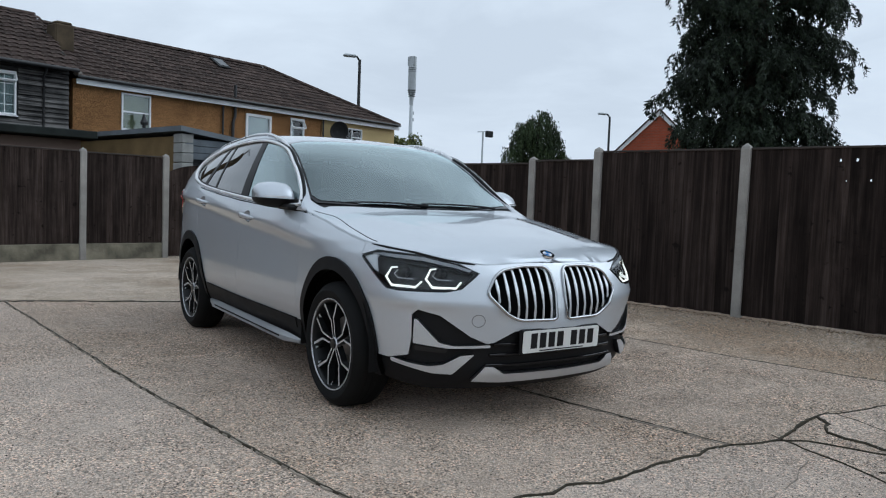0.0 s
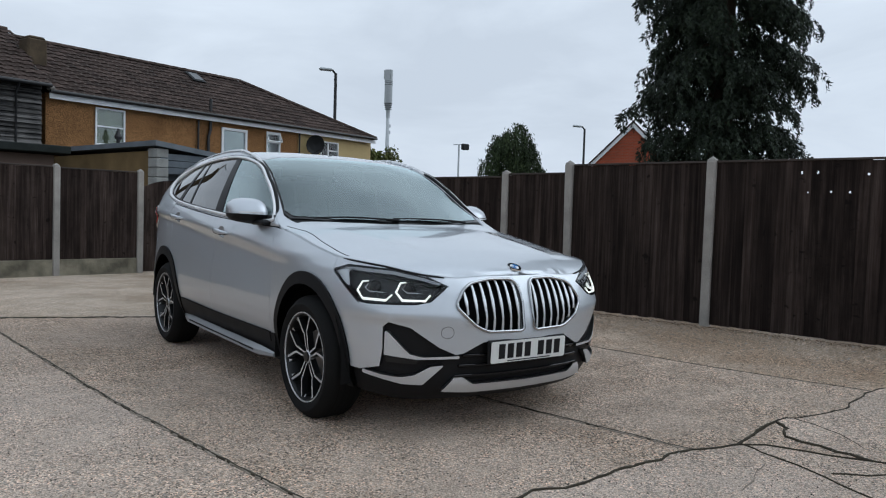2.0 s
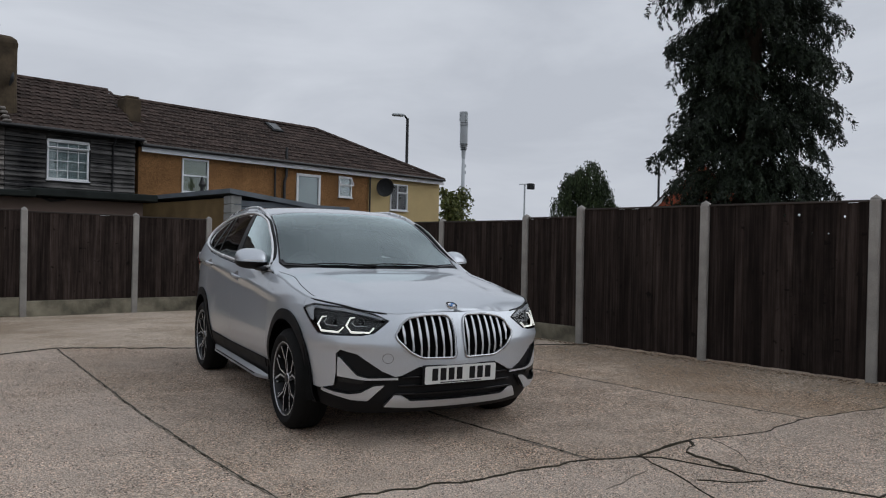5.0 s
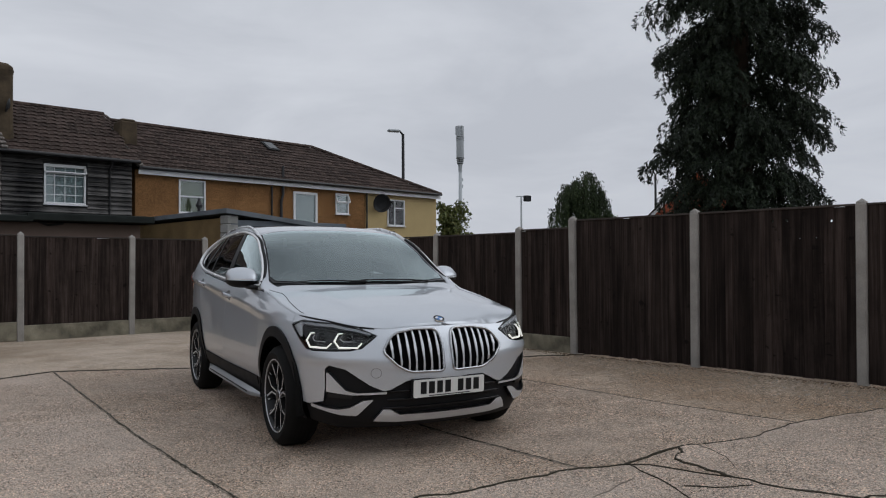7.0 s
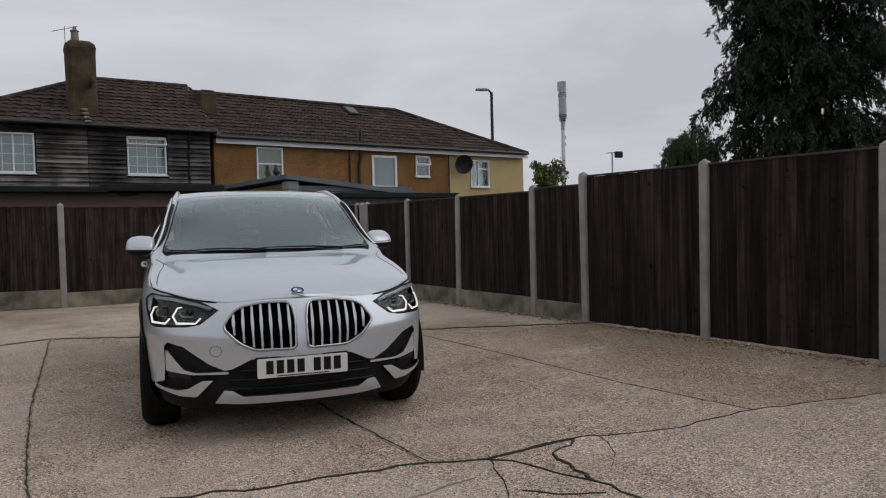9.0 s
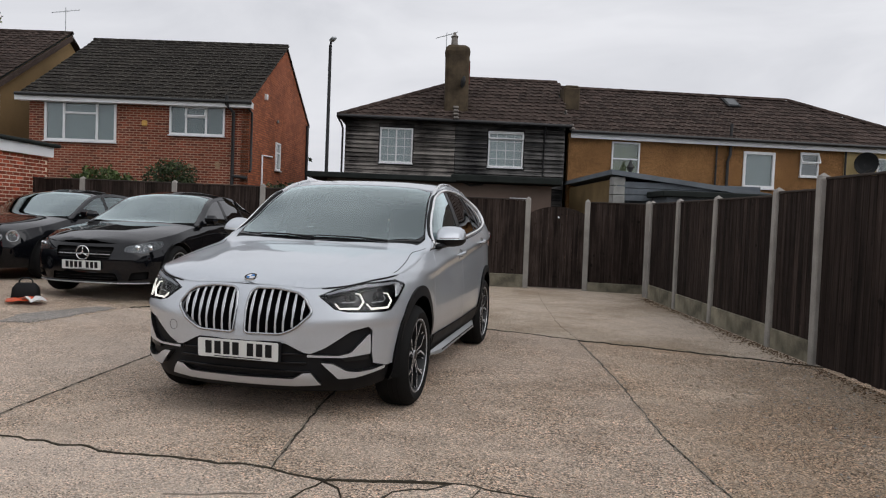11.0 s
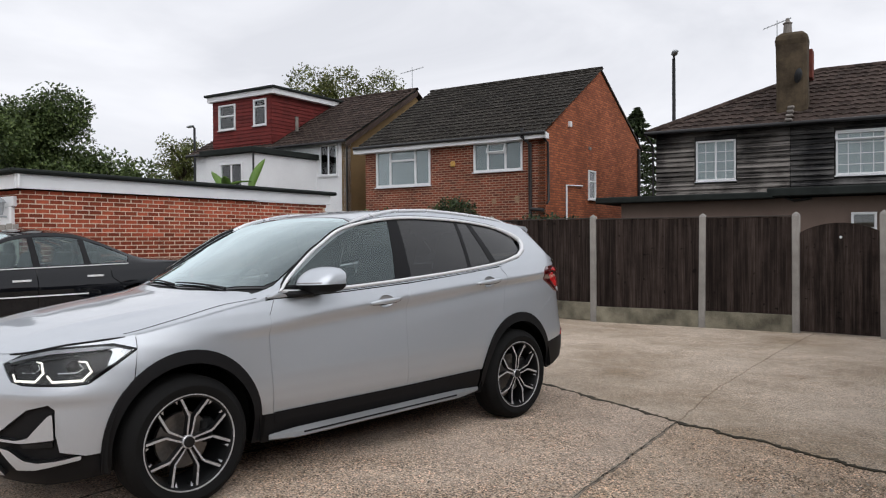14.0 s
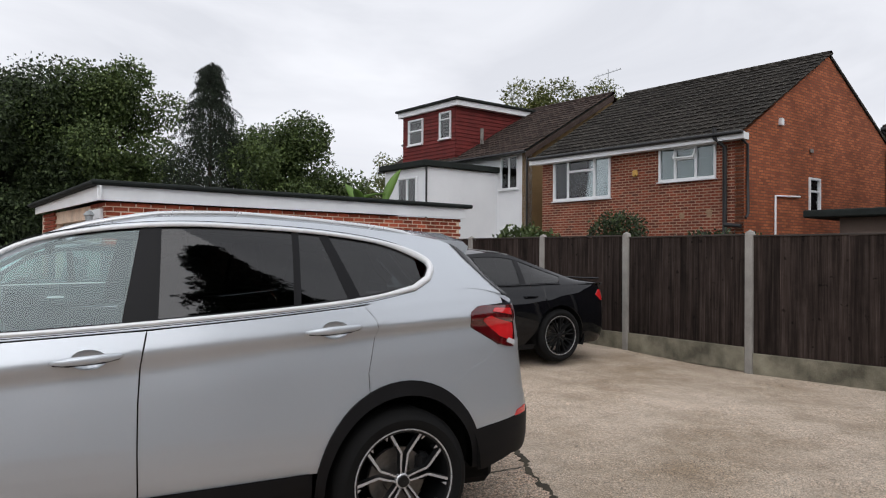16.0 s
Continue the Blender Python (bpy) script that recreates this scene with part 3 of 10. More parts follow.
for i, (ln, wd) in enumerate(((J_T_L, 0.042), (J_T_A, 0.042), (J_T_B, 0.042), (J_T_C, 0.040), (J_L1, 0.005), (J_L2, 0.009), (J_L3, 0.010), (J_C1, 0.011), (J_C2, 0.011), (J_C3, 0.010), (J_C4, 0.010), (J_C5, 0.008), (J_K, 0.013), (J_K2, 0.002))):
    joint_fill(ln, wd, 50 + i)
for i, ln in enumerate((J_L1, J_L2, J_L3)):
    joint_fill(ln, 0.022, 70 + i, 0.0045, MAT_FILL)
# fine cracks beside the joints
for i, (ln, wd) in enumerate((([(1.59, -2.80), (1.57, -2.93), (1.50, -3.12), (1.35, -3.31)], 0.008), ([(0.87, -2.86), (0.81, -3.07), (0.78, -3.27), (0.73, -3.43), (0.66, -3.60), (0.56, -3.90)], 0.006), ([(0.80, -3.42), (0.93, -3.53), (1.14, -3.60)], 0.007), ([(0.67, -3.17), (0.24, -3.32)], 0.004))):
    joint_fill(ragged(ln, 0.012, 0.07, 80 + i), wd * 0.6, 80 + i, material=MAT_DIRT if i < 3 else MAT_FILL)

# loose gravel and leaf bits that gather by the fence
MAT_STONE = plain("loose_stones", (0.36, 0.285, 0.21), 0.9, vary=0.6, scale=40, fine=120)
MAT_LITTER = plain("brown_leaf_litter", (0.10, 0.060, 0.030), 0.9, vary=0.5, scale=30, fine=120)


def scatter(name, n, place, size, material, label, seed, flat=0.6):
    rng = random.Random(seed)
    vs, fs = [], []
    for _ in range(n):
        x, y = place(rng)
        r = size * rng.uniform(0.4, 1.3)
        b = len(vs)
        z = ground_z(x, y) + 0.004
        t = rng.uniform(0, 6.28)
        for k in range(5):
            a = t + 1.2566 * k + rng.uniform(-0.3, 0.3)
            vs.append((x + r * math.cos(a), y + r * math.sin(a), z - 0.003 + r * flat * rng.uniform(0, 0.6)))
        vs.append((x + rng.uniform(-0.3, 0.3) * r, y + rng.uniform(-0.3, 0.3) * r, z + r * flat * rng.uniform(0.7, 1.2)))
        fs += [(b + k, b + (k + 1) % 5, b + 5) for k in range(5)]
    ob = link_mesh(name, vs, fs, material)
    return tagged(ob, label, "gravel", kind="stuff")

def drilled_board(holes, tall, low, material, parent):
    """A feather-edge board with round holes (across, height, radius) that go right through it."""
    rings = [[(u + r * math.cos(0.524 * k), z - low + r * math.sin(0.524 * k)) for k in range(12)] for u, z, r in holes]
    frame_ = [(-0.062, 0.0), (0.062, 0.0), (0.062, tall), (-0.062, tall)]
    vs, fs = cdt(frame_, 50.0, rings)
    n = len(vs)
    verts = [(u, -0.004 - 0.129 * u, z) for u, z in vs] + [(u, 0.008 - 0.032 * u, z) for u, z in vs]
    faces = list(fs) + [tuple(n + i for i in f[::-1]) for f in fs]
    at = 0
    for edge in (frame_, *rings):
        m = len(edge)
        faces += [(at + i, n + at + i, n + at + (i + 1) % m, at + (i + 1) % m) for i in range(m)]
        at += m
    return link_mesh("board", verts, faces, material, parent)


# ---- fences: concrete posts, gravel boards and feather-edge boards ----
def fence_line(name, posts, label, tops, gravel, gate_at=None, seed=0, wood=None, drilled=()):
    wood = wood or MAT_FENCE
    rng = random.Random(seed)
    root = thing(name, label, "fence", kind="structure")
    post = Geo()
    post.cbox((0, 0, 0.5), (0.10, 0.10, 1.0), 0.012)
    post.prism([(-0.05, -0.05), (0.05, -0.05), (0.05, 0.05), (-0.05, 0.05)], 0.0, 0.001)
    cap = [(-0.045, -0.045, 1.0), (0.045, -0.045, 1.0), (0.045, 0.045, 1.0), (-0.045, 0.045, 1.0), (0, 0, 1.022)]
    post.add(cap, [(0, 1, 4), (1, 2, 4), (2, 3, 4), (3, 0, 4)])
    board = Geo()
    board.add([(-0.062, 0.004, 0), (0.062, -0.012, 0), (0.062, 0.006, 0), (-0.062, 0.010, 0), (-0.062, 0.004, 1), (0.062, -0.012, 1), (0.062, 0.006, 1), (-0.062, 0.010, 1)],
              [(0, 1, 5, 4), (1, 2, 6, 5), (2, 3, 7, 6), (3, 0, 4, 7), (4, 5, 6, 7), (3, 2, 1, 0)])
    first_post = first_board = None
    for i, (x, y) in enumerate(posts):
        z = ground_z(x, y)
        a = Vector(posts[max(0, i - 1)])
        b = Vector(posts[min(len(posts) - 1, i + 1)])
        ang = math.atan2(b.y - a.y, b.x - a.x)
        if first_post is None:
            ob = post.out("post", MAT_POST, root)
            first_post = ob
        else:
            ob = new("post", first_post.data)
            ob.parent = root
        h = max(tops[max(0, i - 1)], tops[min(i, len(tops) - 1)]) + 0.045 - z
        ob.matrix_world = Matrix.LocRotScale((x, y, z - 0.02), Euler((radians(rng.uniform(-0.5, 0.5)), radians(rng.uniform(-0.5, 0.5)), ang)), (1, 1, h))
    for i in range(len(posts) - 1):
        if gate_at == i:
            continue
        a, b = Vector(posts[i]), Vector(posts[i + 1])
        d = b - a
        n = max(1, round((d.length - 0.08) / 0.108))
        ang = math.atan2(d.y, d.x)
        z0 = max(ground_z(*a), ground_z(*b))
        low = z0 + gravel[i]
        mid = (a + b) / 2
        if gravel[i] > 0.05:
            g = Geo()
            g.cbox((0, 0, (gravel[i] + 0.04) / 2), (d.length - 0.09, 0.05, gravel[i] + 0.04), 0.008)
            ob = g.out("gravel_board", MAT_GRAVEL, root)
            ob.matrix_world = pose(mid.x, mid.y, z0 - 0.04, 0, 0, math.degrees(ang))
        for k in range(n):
            t = (0.045 + (k + 0.5) / n * (d.length - 0.09)) / d.length
            p = a + d * t
            mine = []
            for hy, hz, hr in drilled:
                u = (hy - p.y) / d.y * d.length if abs(d.y) > 0.2 else 9.0
                if abs(u) <= 0.5 * (d.length - 0.09) / n:
                    mine.append((max(-0.034, min(0.034, u)), hz, hr))
            if mine:
                ob = drilled_board(mine, tops[i] - low, low, wood, root)
                ob.matrix_world = Matrix.LocRotScale((p.x, p.y, low), Euler((0, 0, ang)), (1, 1, 1))
                continue
            if first_board is None:
                ob = board.out("board", wood, root)
                first_board = ob
            else:
                ob = new("board", first_board.data)
                ob.parent = root
            ob.matrix_world = Matrix.LocRotScale((p.x, p.y, low + rng.uniform(-0.006, 0.004)), Euler((0, radians(rng.uniform(-0.25, 0.25)), ang)), (1, 1, tops[i] - low + rng.uniform(-0.010, 0.004)))
        c = Geo()
        c.cbox((0, 0.0, 0), (d.length - 0.10, 0.045, 0.022), 0.004)
        ob = c.out("capping_rail", MAT_FENCE_CAP, root)
        ob.matrix_world = pose(mid.x, mid.y, tops[i] + 0.004, 0, 0, math.degrees(ang))
        back = Vector((d.y, -d.x)).normalized() * 0.030
        for h in (0.15, 0.5, 0.86):
            r = Geo()
            r.cbox((0, 0, 0), (d.length - 0.10, 0.03, 0.07), 0.004)
            ob = r.out("cross_rail", wood, root)
            ob.matrix_world = pose(mid.x + back.x, mid.y + back.y, low + (tops[i] - low) * h, 0, 0, math.degrees(ang))
    return root


MAT_FENCE_CAP = plain("fence_capping", (0.075, 0.062, 0.054), 0.85, vary=0.3, scale=4, fine=60, stretch=(0.1, 1, 1))


def b_line(y):
    return (4.12 - 0.222 * (y - 1.59), y)


B_POSTS = [b_line(y) for y in (-11.1, -9.28, -7.45, -5.60, -3.76, -1.92, -0.145, 1.60, 2.58, 4.376, 5.912, 7.45)]
B_TOPS = [1.80] * 7 + [1.70] + [1.665] * 3
B_GRAVEL = [0.02] * 7 + [0.22, 0.24, 0.25, 0.25]
fence_line("fence_east", B_POSTS, "tall dark-stained feather-edge timber fence with concrete posts", B_TOPS, B_GRAVEL, seed=4, wood=MAT_FENCE_TALL,
           drilled=((-1.052, 1.674, 0.016), (-1.20, 1.677, 0.016), (-1.655, 1.652, 0.013), (-1.125, 1.475, 0.008), (-1.344, 1.480, 0.011), (-1.493, 1.478, 0.011)))
A_POSTS = [(2.80, 8.20), (1.685, 8.165), (0.565, 8.09), (-0.74, 7.85), (-2.445, 7.48), (-4.56, 7.35), (-6.3, 7.05), (-8.1, 6.68), (-9.6, 6.48)]
A_TOPS = [1.675, 1.675, 1.685, 1.695, 1.715, 1.745, 1.75, 1.75]
A_GRAVEL = [0.17, 0.0, 0.26, 0.26, 0.26, 0.22, 0.22, 0.22]
fence_line("fence_north", A_POSTS, "dark-stained feather-edge fence with concrete posts and gravel boards", A_TOPS, A_GRAVEL, gate_at=1, seed=9)
fence_line("fence_corner", [(2.77, 7.62), (2.80, 8.20)], "short corner piece of dark timber fence", [1.665], [0.2], seed=3)

# arched garden gate between two posts of the north fence
gate = thing("garden_gate", "closed dark timber garden gate with an arched top", "gate", pose(1.125, 8.128, 0.03, 0, 0, math.degrees(math.atan2(0.075, 1.12))))
for k in range(9):
    u = -0.46 + k * 0.115
    g = Geo()
    arch = [u + 0.0565 - 0.113 * i / 4 for i in range(5)]
    g.prism([(u - 0.0565, 0.0), (u + 0.0565, 0.0)] + [(q, 1.545 - 0.135 * (abs(q) / 0.52) ** 2.2) for q in arch], -0.012 - 0.003 * (k % 2), 0.012, "y")
    g.out("gate_board", MAT_FENCE, gate)
for h in (0.25, 0.8, 1.25):
    g = Geo()
    g.cbox((0, 0.03, h), (1.0, 0.03, 0.09), 0.005)
    g.out("ledge", MAT_FENCE, gate)
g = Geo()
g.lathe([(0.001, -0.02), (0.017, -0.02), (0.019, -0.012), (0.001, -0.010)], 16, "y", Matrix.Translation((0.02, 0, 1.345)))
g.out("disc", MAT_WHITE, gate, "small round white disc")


# loose stones, brown leaves and grass along the east fence
def by_fence(rng):
    y = rng.uniform(-5.6, 7.3)
    return b_line(y)[0] - 0.05 - abs(rng.gauss(0, 0.11)), y


def on_slab(rng):
    y = rng.uniform(-2.8, 1.45)
    far = b_line(y)[0] - 0.08
    return max(2.3 - 0.1 * y, far - abs(rng.gauss(0, 0.75))), y


scatter("loose_gravel", 4200, on_slab, 0.012, MAT_STONE, "loose brown and grey gravel strewn over the concrete", 41)
scatter("fence_litter", 4500, by_fence, 0.011, MAT_LITTER, "dry brown leaf litter along the foot of the fence", 42, 0.35)
scatter("pale_chips", 500, on_slab, 0.011, MAT_POST, "pale stone chips scattered on the concrete", 43)

def on_yard(rng):
    return rng.uniform(-5.5, 3.9), rng.uniform(-5.2, 2.0)


scatter("dark_grit", 12000, on_yard, 0.0042, MAT_DIRT, "fine dark grit lying on the concrete", 44, 0.25)
scatter("pale_grit", 9000, on_yard, 0.0048, MAT_POST, "fine pale grit lying on the concrete", 45, 0.25)

# plain walls added out of view to close the yard and block low skylight
MAT_CLOSING_WALL = plain("closing_wall_brown", (0.15, 0.12, 0.095), 0.9, vary=0.25, scale=1.2, fine=30)
for nm, c, sz in (("closing_wall_south", (-3.8, -12.9, 1.1), (21.5, 0.3, 2.2)), ("closing_wall_west", (-14.3, -6.2, 0.6), (0.3, 13.1, 1.2))):
    g = Geo()
    g.cbox(c, sz, 0.02)
    ob = g.out(nm, MAT_CLOSING_WALL)
    tagged(ob, "unseen plain brown wall added to close the yard and block low sky", "wall", kind="structure")

# ---- houses behind the yard ----
def frame_at(x, y, ang, size=1.0):
    return pose(x, y, 0, 0, 0, ang) @ Matrix.Scale(size, 4)


def window(parent, u0, u1, z0, z1, v=0.0, lights=(), top_vent=(), behind=None, axis="u", grid=0, sill=True, open_vent=None, fw=0.055):
    """A window with frame, mullions and panes, in a wall that faces -v. lights: places of mullions (0 to 1)."""
    w, h, cu, cz = u1 - u0, z1 - z0, (u0 + u1) / 2, (z0 + z1) / 2

    def T(c):
        return c if axis == "u" else (-c[1], c[0], c[2])

    def S(s):
        return s if axis == "u" else (s[1], s[0], s[2])

    win = new("window")
    win.parent = parent
    fr = Geo()
    for c, s in (((cu, v - 0.03, z0 + fw / 2), (w, 0.07, fw)), ((cu, v - 0.03, z1 - fw / 2), (w, 0.07, fw)), ((u0 + fw / 2, v - 0.03, cz), (fw, 0.07, h - 2 * fw)), ((u1 - fw / 2, v - 0.03, cz), (fw, 0.07, h - 2 * fw))):
        fr.cbox(T(c), S(s), 0.008)
    fr.out("window_frame", MAT_WHITE, win)
    edges = [0.0, *lights, 1.0]
    for f in lights:
        m = Geo()
        m.cbox(T((u0 + w * f, v - 0.028, cz)), S((fw * 0.95, 0.062, h - 2 * fw)), 0.006)
        m.out("mullion", MAT_WHITE, win)
    for i, (a, b) in enumerate(zip(edges, edges[1:])):
        pu0, pu1 = u0 + w * a + fw * 0.5, u0 + w * b - fw * 0.5
        cut = dict(top_vent).get(i)
        spans = [(z0 + fw, z1 - fw)]
        if cut:
            zt = z0 + h * cut
            tr = Geo()
            tr.cbox(T(((pu0 + pu1) / 2, v - 0.026, zt)), S((pu1 - pu0, 0.058, fw * 0.9)), 0.006)
            tr.out("transom", MAT_WHITE, win)
            spans = [(z0 + fw, zt), (zt, z1 - fw)]
        for j, (a0, a1) in enumerate(spans):
            p = Geo()
            p.box(T(((pu0 + pu1) / 2, v - 0.012, (a0 + a1) / 2)), S((pu1 - pu0, 0.006, a1 - a0)))
            pane = p.out("pane", MAT_PANE, win)
            pane.visible_shadow = False
            if open_vent is not None and (i, j) == open_vent:
                vent = Geo()
                t = Matrix.Translation(T(((pu0 + pu1) / 2, v - 0.03, a1))) @ (Matrix.Rotation(radians(-24), 4, "X") if axis == "u" else Matrix.Rotation(radians(-24), 4, "Y"))
                hw, hh = pu1 - pu0 + 0.04, a1 - a0
                for c, s in (((0, 0, -0.02), (hw, 0.04, 0.04)), ((0, 0, -hh), (hw, 0.04, 0.04)), ((-hw / 2, 0, -hh / 2), (0.04, 0.04, hh)), ((hw / 2, 0, -hh / 2), (0.04, 0.04, hh))):
                    vent.cbox(T(c), S(s), 0.005, t)
                vent.out("open_vent", MAT_WHITE, win)
    if grid:
        for i in range(1, grid):
            for c, sz in (((u0 + w * i / grid, v - 0.022, cz), (0.018, 0.012, h - 2 * fw)), ((cu, v - 0.020, z0 + h * i / grid * 0.95), (w - 2 * fw, 0.010, 0.018))):
                gg = Geo()
                gg.box(T(c), S(sz))
                gg.out("glazing_bar", MAT_WHITE, win)
    # backing sheet: curtain colour as given, else the painted dark of an unlit room
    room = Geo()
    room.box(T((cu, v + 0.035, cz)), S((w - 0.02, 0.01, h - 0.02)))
    room.out("window_backing", behind or MAT_UNLIT_ROOM, win)
    if sill:
        s = Geo()
        s.cbox(T((cu, v - 0.06, z0 - 0.025)), S((w + 0.06, 0.12, 0.035)), 0.008)
        s.out("window_sill", MAT_WHITE, win)
    return win


def wall_with_holes(name, parent, material, outline, holes, thick=0.25, axis="u", at=0.0):
    """A wall of (u, z) outline with openings that go through it; it faces -v."""
    rects = [[(a, c), (b, c), (b, d), (a, d)] for a, b, c, d in holes]
    vs, fs = cdt(outline, 50.0, rects)
    n = len(vs)
    if axis == "u":
        verts = [(u, at, z) for u, z in vs] + [(u, at + thick, z) for u, z in vs]
    else:
        verts = [(at, u, z) for u, z in vs] + [(at - thick, u, z) for u, z in vs]
    faces = list(fs) + [tuple(n + i for i in f[::-1]) for f in fs]
    k = 0
    for ring_ in (outline, *rects):
        m = len(ring_)
        for i in range(m):
            j = (i + 1) % m
            q = (k + i, n + k + i, n + k + j, k + j)
            faces.append(q)
        k += m
    ob = link_mesh(name, verts, faces, material, parent)
    bm = bmesh.new()
    bm.from_mesh(ob.data)
    bmesh.ops.recalc_face_normals(bm, faces=bm.faces)
    bm.to_mesh(ob.data)
    bm.free()
    return ob


def roof_tiles(parent, p00, p10, p01, p11, material, tile_w=0.30, tile_h=0.29, keep=280, seed=0, near=None, wave=0.4):
    """Interlocking tiles over a quad (eaves left, eaves right, ridge left, ridge right): the nearest as parts, the rest as one mesh."""
    rng = random.Random(seed)
    p00, p10, p01, p11 = map(Vector, (p00, p10, p01, p11))
    up = ((p01 + p11) / 2 - (p00 + p10) / 2)
    along = (p10 - p00).normalized()
    nrm = along.cross(up).normalized()
    upd = nrm.cross(along).normalized()
    h = (p01 - p00).dot(upd)
    rows = max(1, round(h / tile_h))
    prof = [(x, z * wave) for x, z in ((-0.5, 0.0), (-0.30, 0.0), (-0.18, 0.022), (0.0, 0.028), (0.18, 0.022), (0.30, 0.0), (0.5, 0.0))]
    tv = [(x * tile_w, -0.02, z + 0.030) for x, z in prof] + [(x * tile_w, tile_h * 1.06, z * 0.9 - 0.004) for x, z in prof]
    tv += [(x * tile_w, -0.02, z + 0.002) for x, z in prof]
    k = len(prof)
    tf = [(i, i + 1, k + i + 1, k + i) for i in range(k - 1)] + [(2 * k + i, 2 * k + i + 1, i + 1, i) for i in range(k - 1)]
    rot = Matrix((along, upd, nrm)).transposed()
    cells = []
    for r in range(rows):
        t = (r + 0.1) / rows
        a, b = p00.lerp(p01, t), p10.lerp(p11, t)
        a, b = a + upd * ((r / rows * h) - (a - p00).dot(upd)), b + upd * ((r / rows * h) - (b - p00).dot(upd))
        n = int((b - a).length / tile_w + 0.6)
        for c in range(n):
            cells.append(a + along * (c + 0.5) * tile_w)
    base = Vector(near) if near is not None else (p00 + p10) / 2
    order = sorted(range(len(cells)), key=lambda i: (cells[i] - base).length)
    shared, rest = None, Geo()
    for rank, i in enumerate(order):
        m = Matrix.Translation(cells[i] + nrm * rng.uniform(-0.004, 0.006)) @ rot.to_4x4() @ Matrix.Rotation(radians(rng.uniform(-0.35, 0.35)), 4, "Z")
        if rank < keep:
            if shared is None:
                ob = link_mesh("roof_tile", tv, tf, material, parent, smooth=True, autosmooth=40)
                shared = ob.data
            else:
                ob = new("roof_tile", shared)
                ob.parent = parent
            ob.matrix_local = m
        else:
            rest.add(tv, tf, m)
    if rest.v:
        ob = rest.out("roof_tiling", material, parent, smooth=True, autosmooth=40)
        ob["kind"] = "stuff"
    deck = Geo()
    off = nrm * -0.03
    deck.add([p00 + off, p10 + off, p11 + off, p01 + off], [(0, 1, 2, 3)])
    deck.out("roof_deck", MAT_FELT, parent)


def ridge_tiles(parent, a, b, material, r=0.11, name="ridge_tile"):
    a, b = Vector(a), Vector(b)
    n = max(1, int((b - a).length / 0.45))
    prof = [(math.cos(t) * r, math.sin(t) * r) for t in [math.pi * i / 6 for i in range(7)]]
    d = (b - a).normalized()
    side = d.cross(Vector((0, 0, 1))).normalized()
    up = side.cross(d)
    shared = None
    L = (b - a).length / n
    for i in range(n):
        p = a + d * L * i
        if shared is None:
            vs = [(x, 0.0, z) for x, z in prof] + [(x * 0.96, L * 1.02, z * 0.94) for x, z in prof]
            k = len(prof)
            ob = link_mesh(name, vs, [(j, k + j, k + j + 1, j + 1) for j in range(k - 1)], material, parent, smooth=True)
            shared = ob.data
        else:
            ob = new(name, shared)
            ob.parent = parent
        ob.matrix_local = Matrix.Translation(p) @ Matrix((side, d, up)).transposed().to_4x4()


def pipe(parent, pts, r=0.035, name="downpipe", material=None):
    g = Geo()
    g.tube(pts, r, 8)
    return g.out(name, material or MAT_PIPE, parent, smooth=True, autosmooth=50)


def aerial(parent, p, scale=1.0, turn=0.0):
    g = Geo()
    x, y, z = p
    c, s = math.cos(turn), math.sin(turn)
    g.tube([(x, y, z - 0.9 * scale), (x, y, z + 0.25 * scale)], 0.014, 6)
    g.tube([(x - 0.55 * scale * c, y - 0.55 * scale * s, z - 0.05), (x + 0.55 * scale * c, y + 0.55 * scale * s, z + 0.22)], 0.012, 6)
    for i in range(8):
        t = -0.5 + i / 7
        px, py, pz = x + 1.05 * t * scale * c, y + 1.05 * t * scale * s, z + 0.09 + 0.27 * t
        g.tube([(px + 0.16 * s * scale, py - 0.16 * c * scale, pz), (px - 0.16 * s * scale, py + 0.16 * c * scale, pz)], 0.007, 5)
    return g.out("aerial", MAT_METAL_GREY, parent, "thin metal television aerial")


# black weatherboarded house
HB = thing("weatherboard_house", "two-storey house clad in black weatherboards with a brown hipped tiled roof", "house", frame_at(-0.80, 18.24, 14, 0.957) @ Matrix.Diagonal((0.962, 1, 1, 1)))
wall_with_holes("wall", HB, MAT_BLACK_BOARD, [(-6.25, 0), (1.47, 0), (1.47, 4.62), (-6.25, 4.62)], [(-5.06, -3.90, 3.12, 4.30), (-1.24, 0.0, 3.12, 4.33)])
g = Geo()
g.box((-6.13, 3.3, 2.31), (0.24, 6.1, 4.62))
g.box((1.35, 3.3, 2.31), (0.24, 6.1, 4.62))
g.box((-2.4, 6.3, 2.31), (7.7, 0.24, 4.62))
g.out("side_wall", MAT_BLACK_BOARD, HB)
rng = random.Random(12)
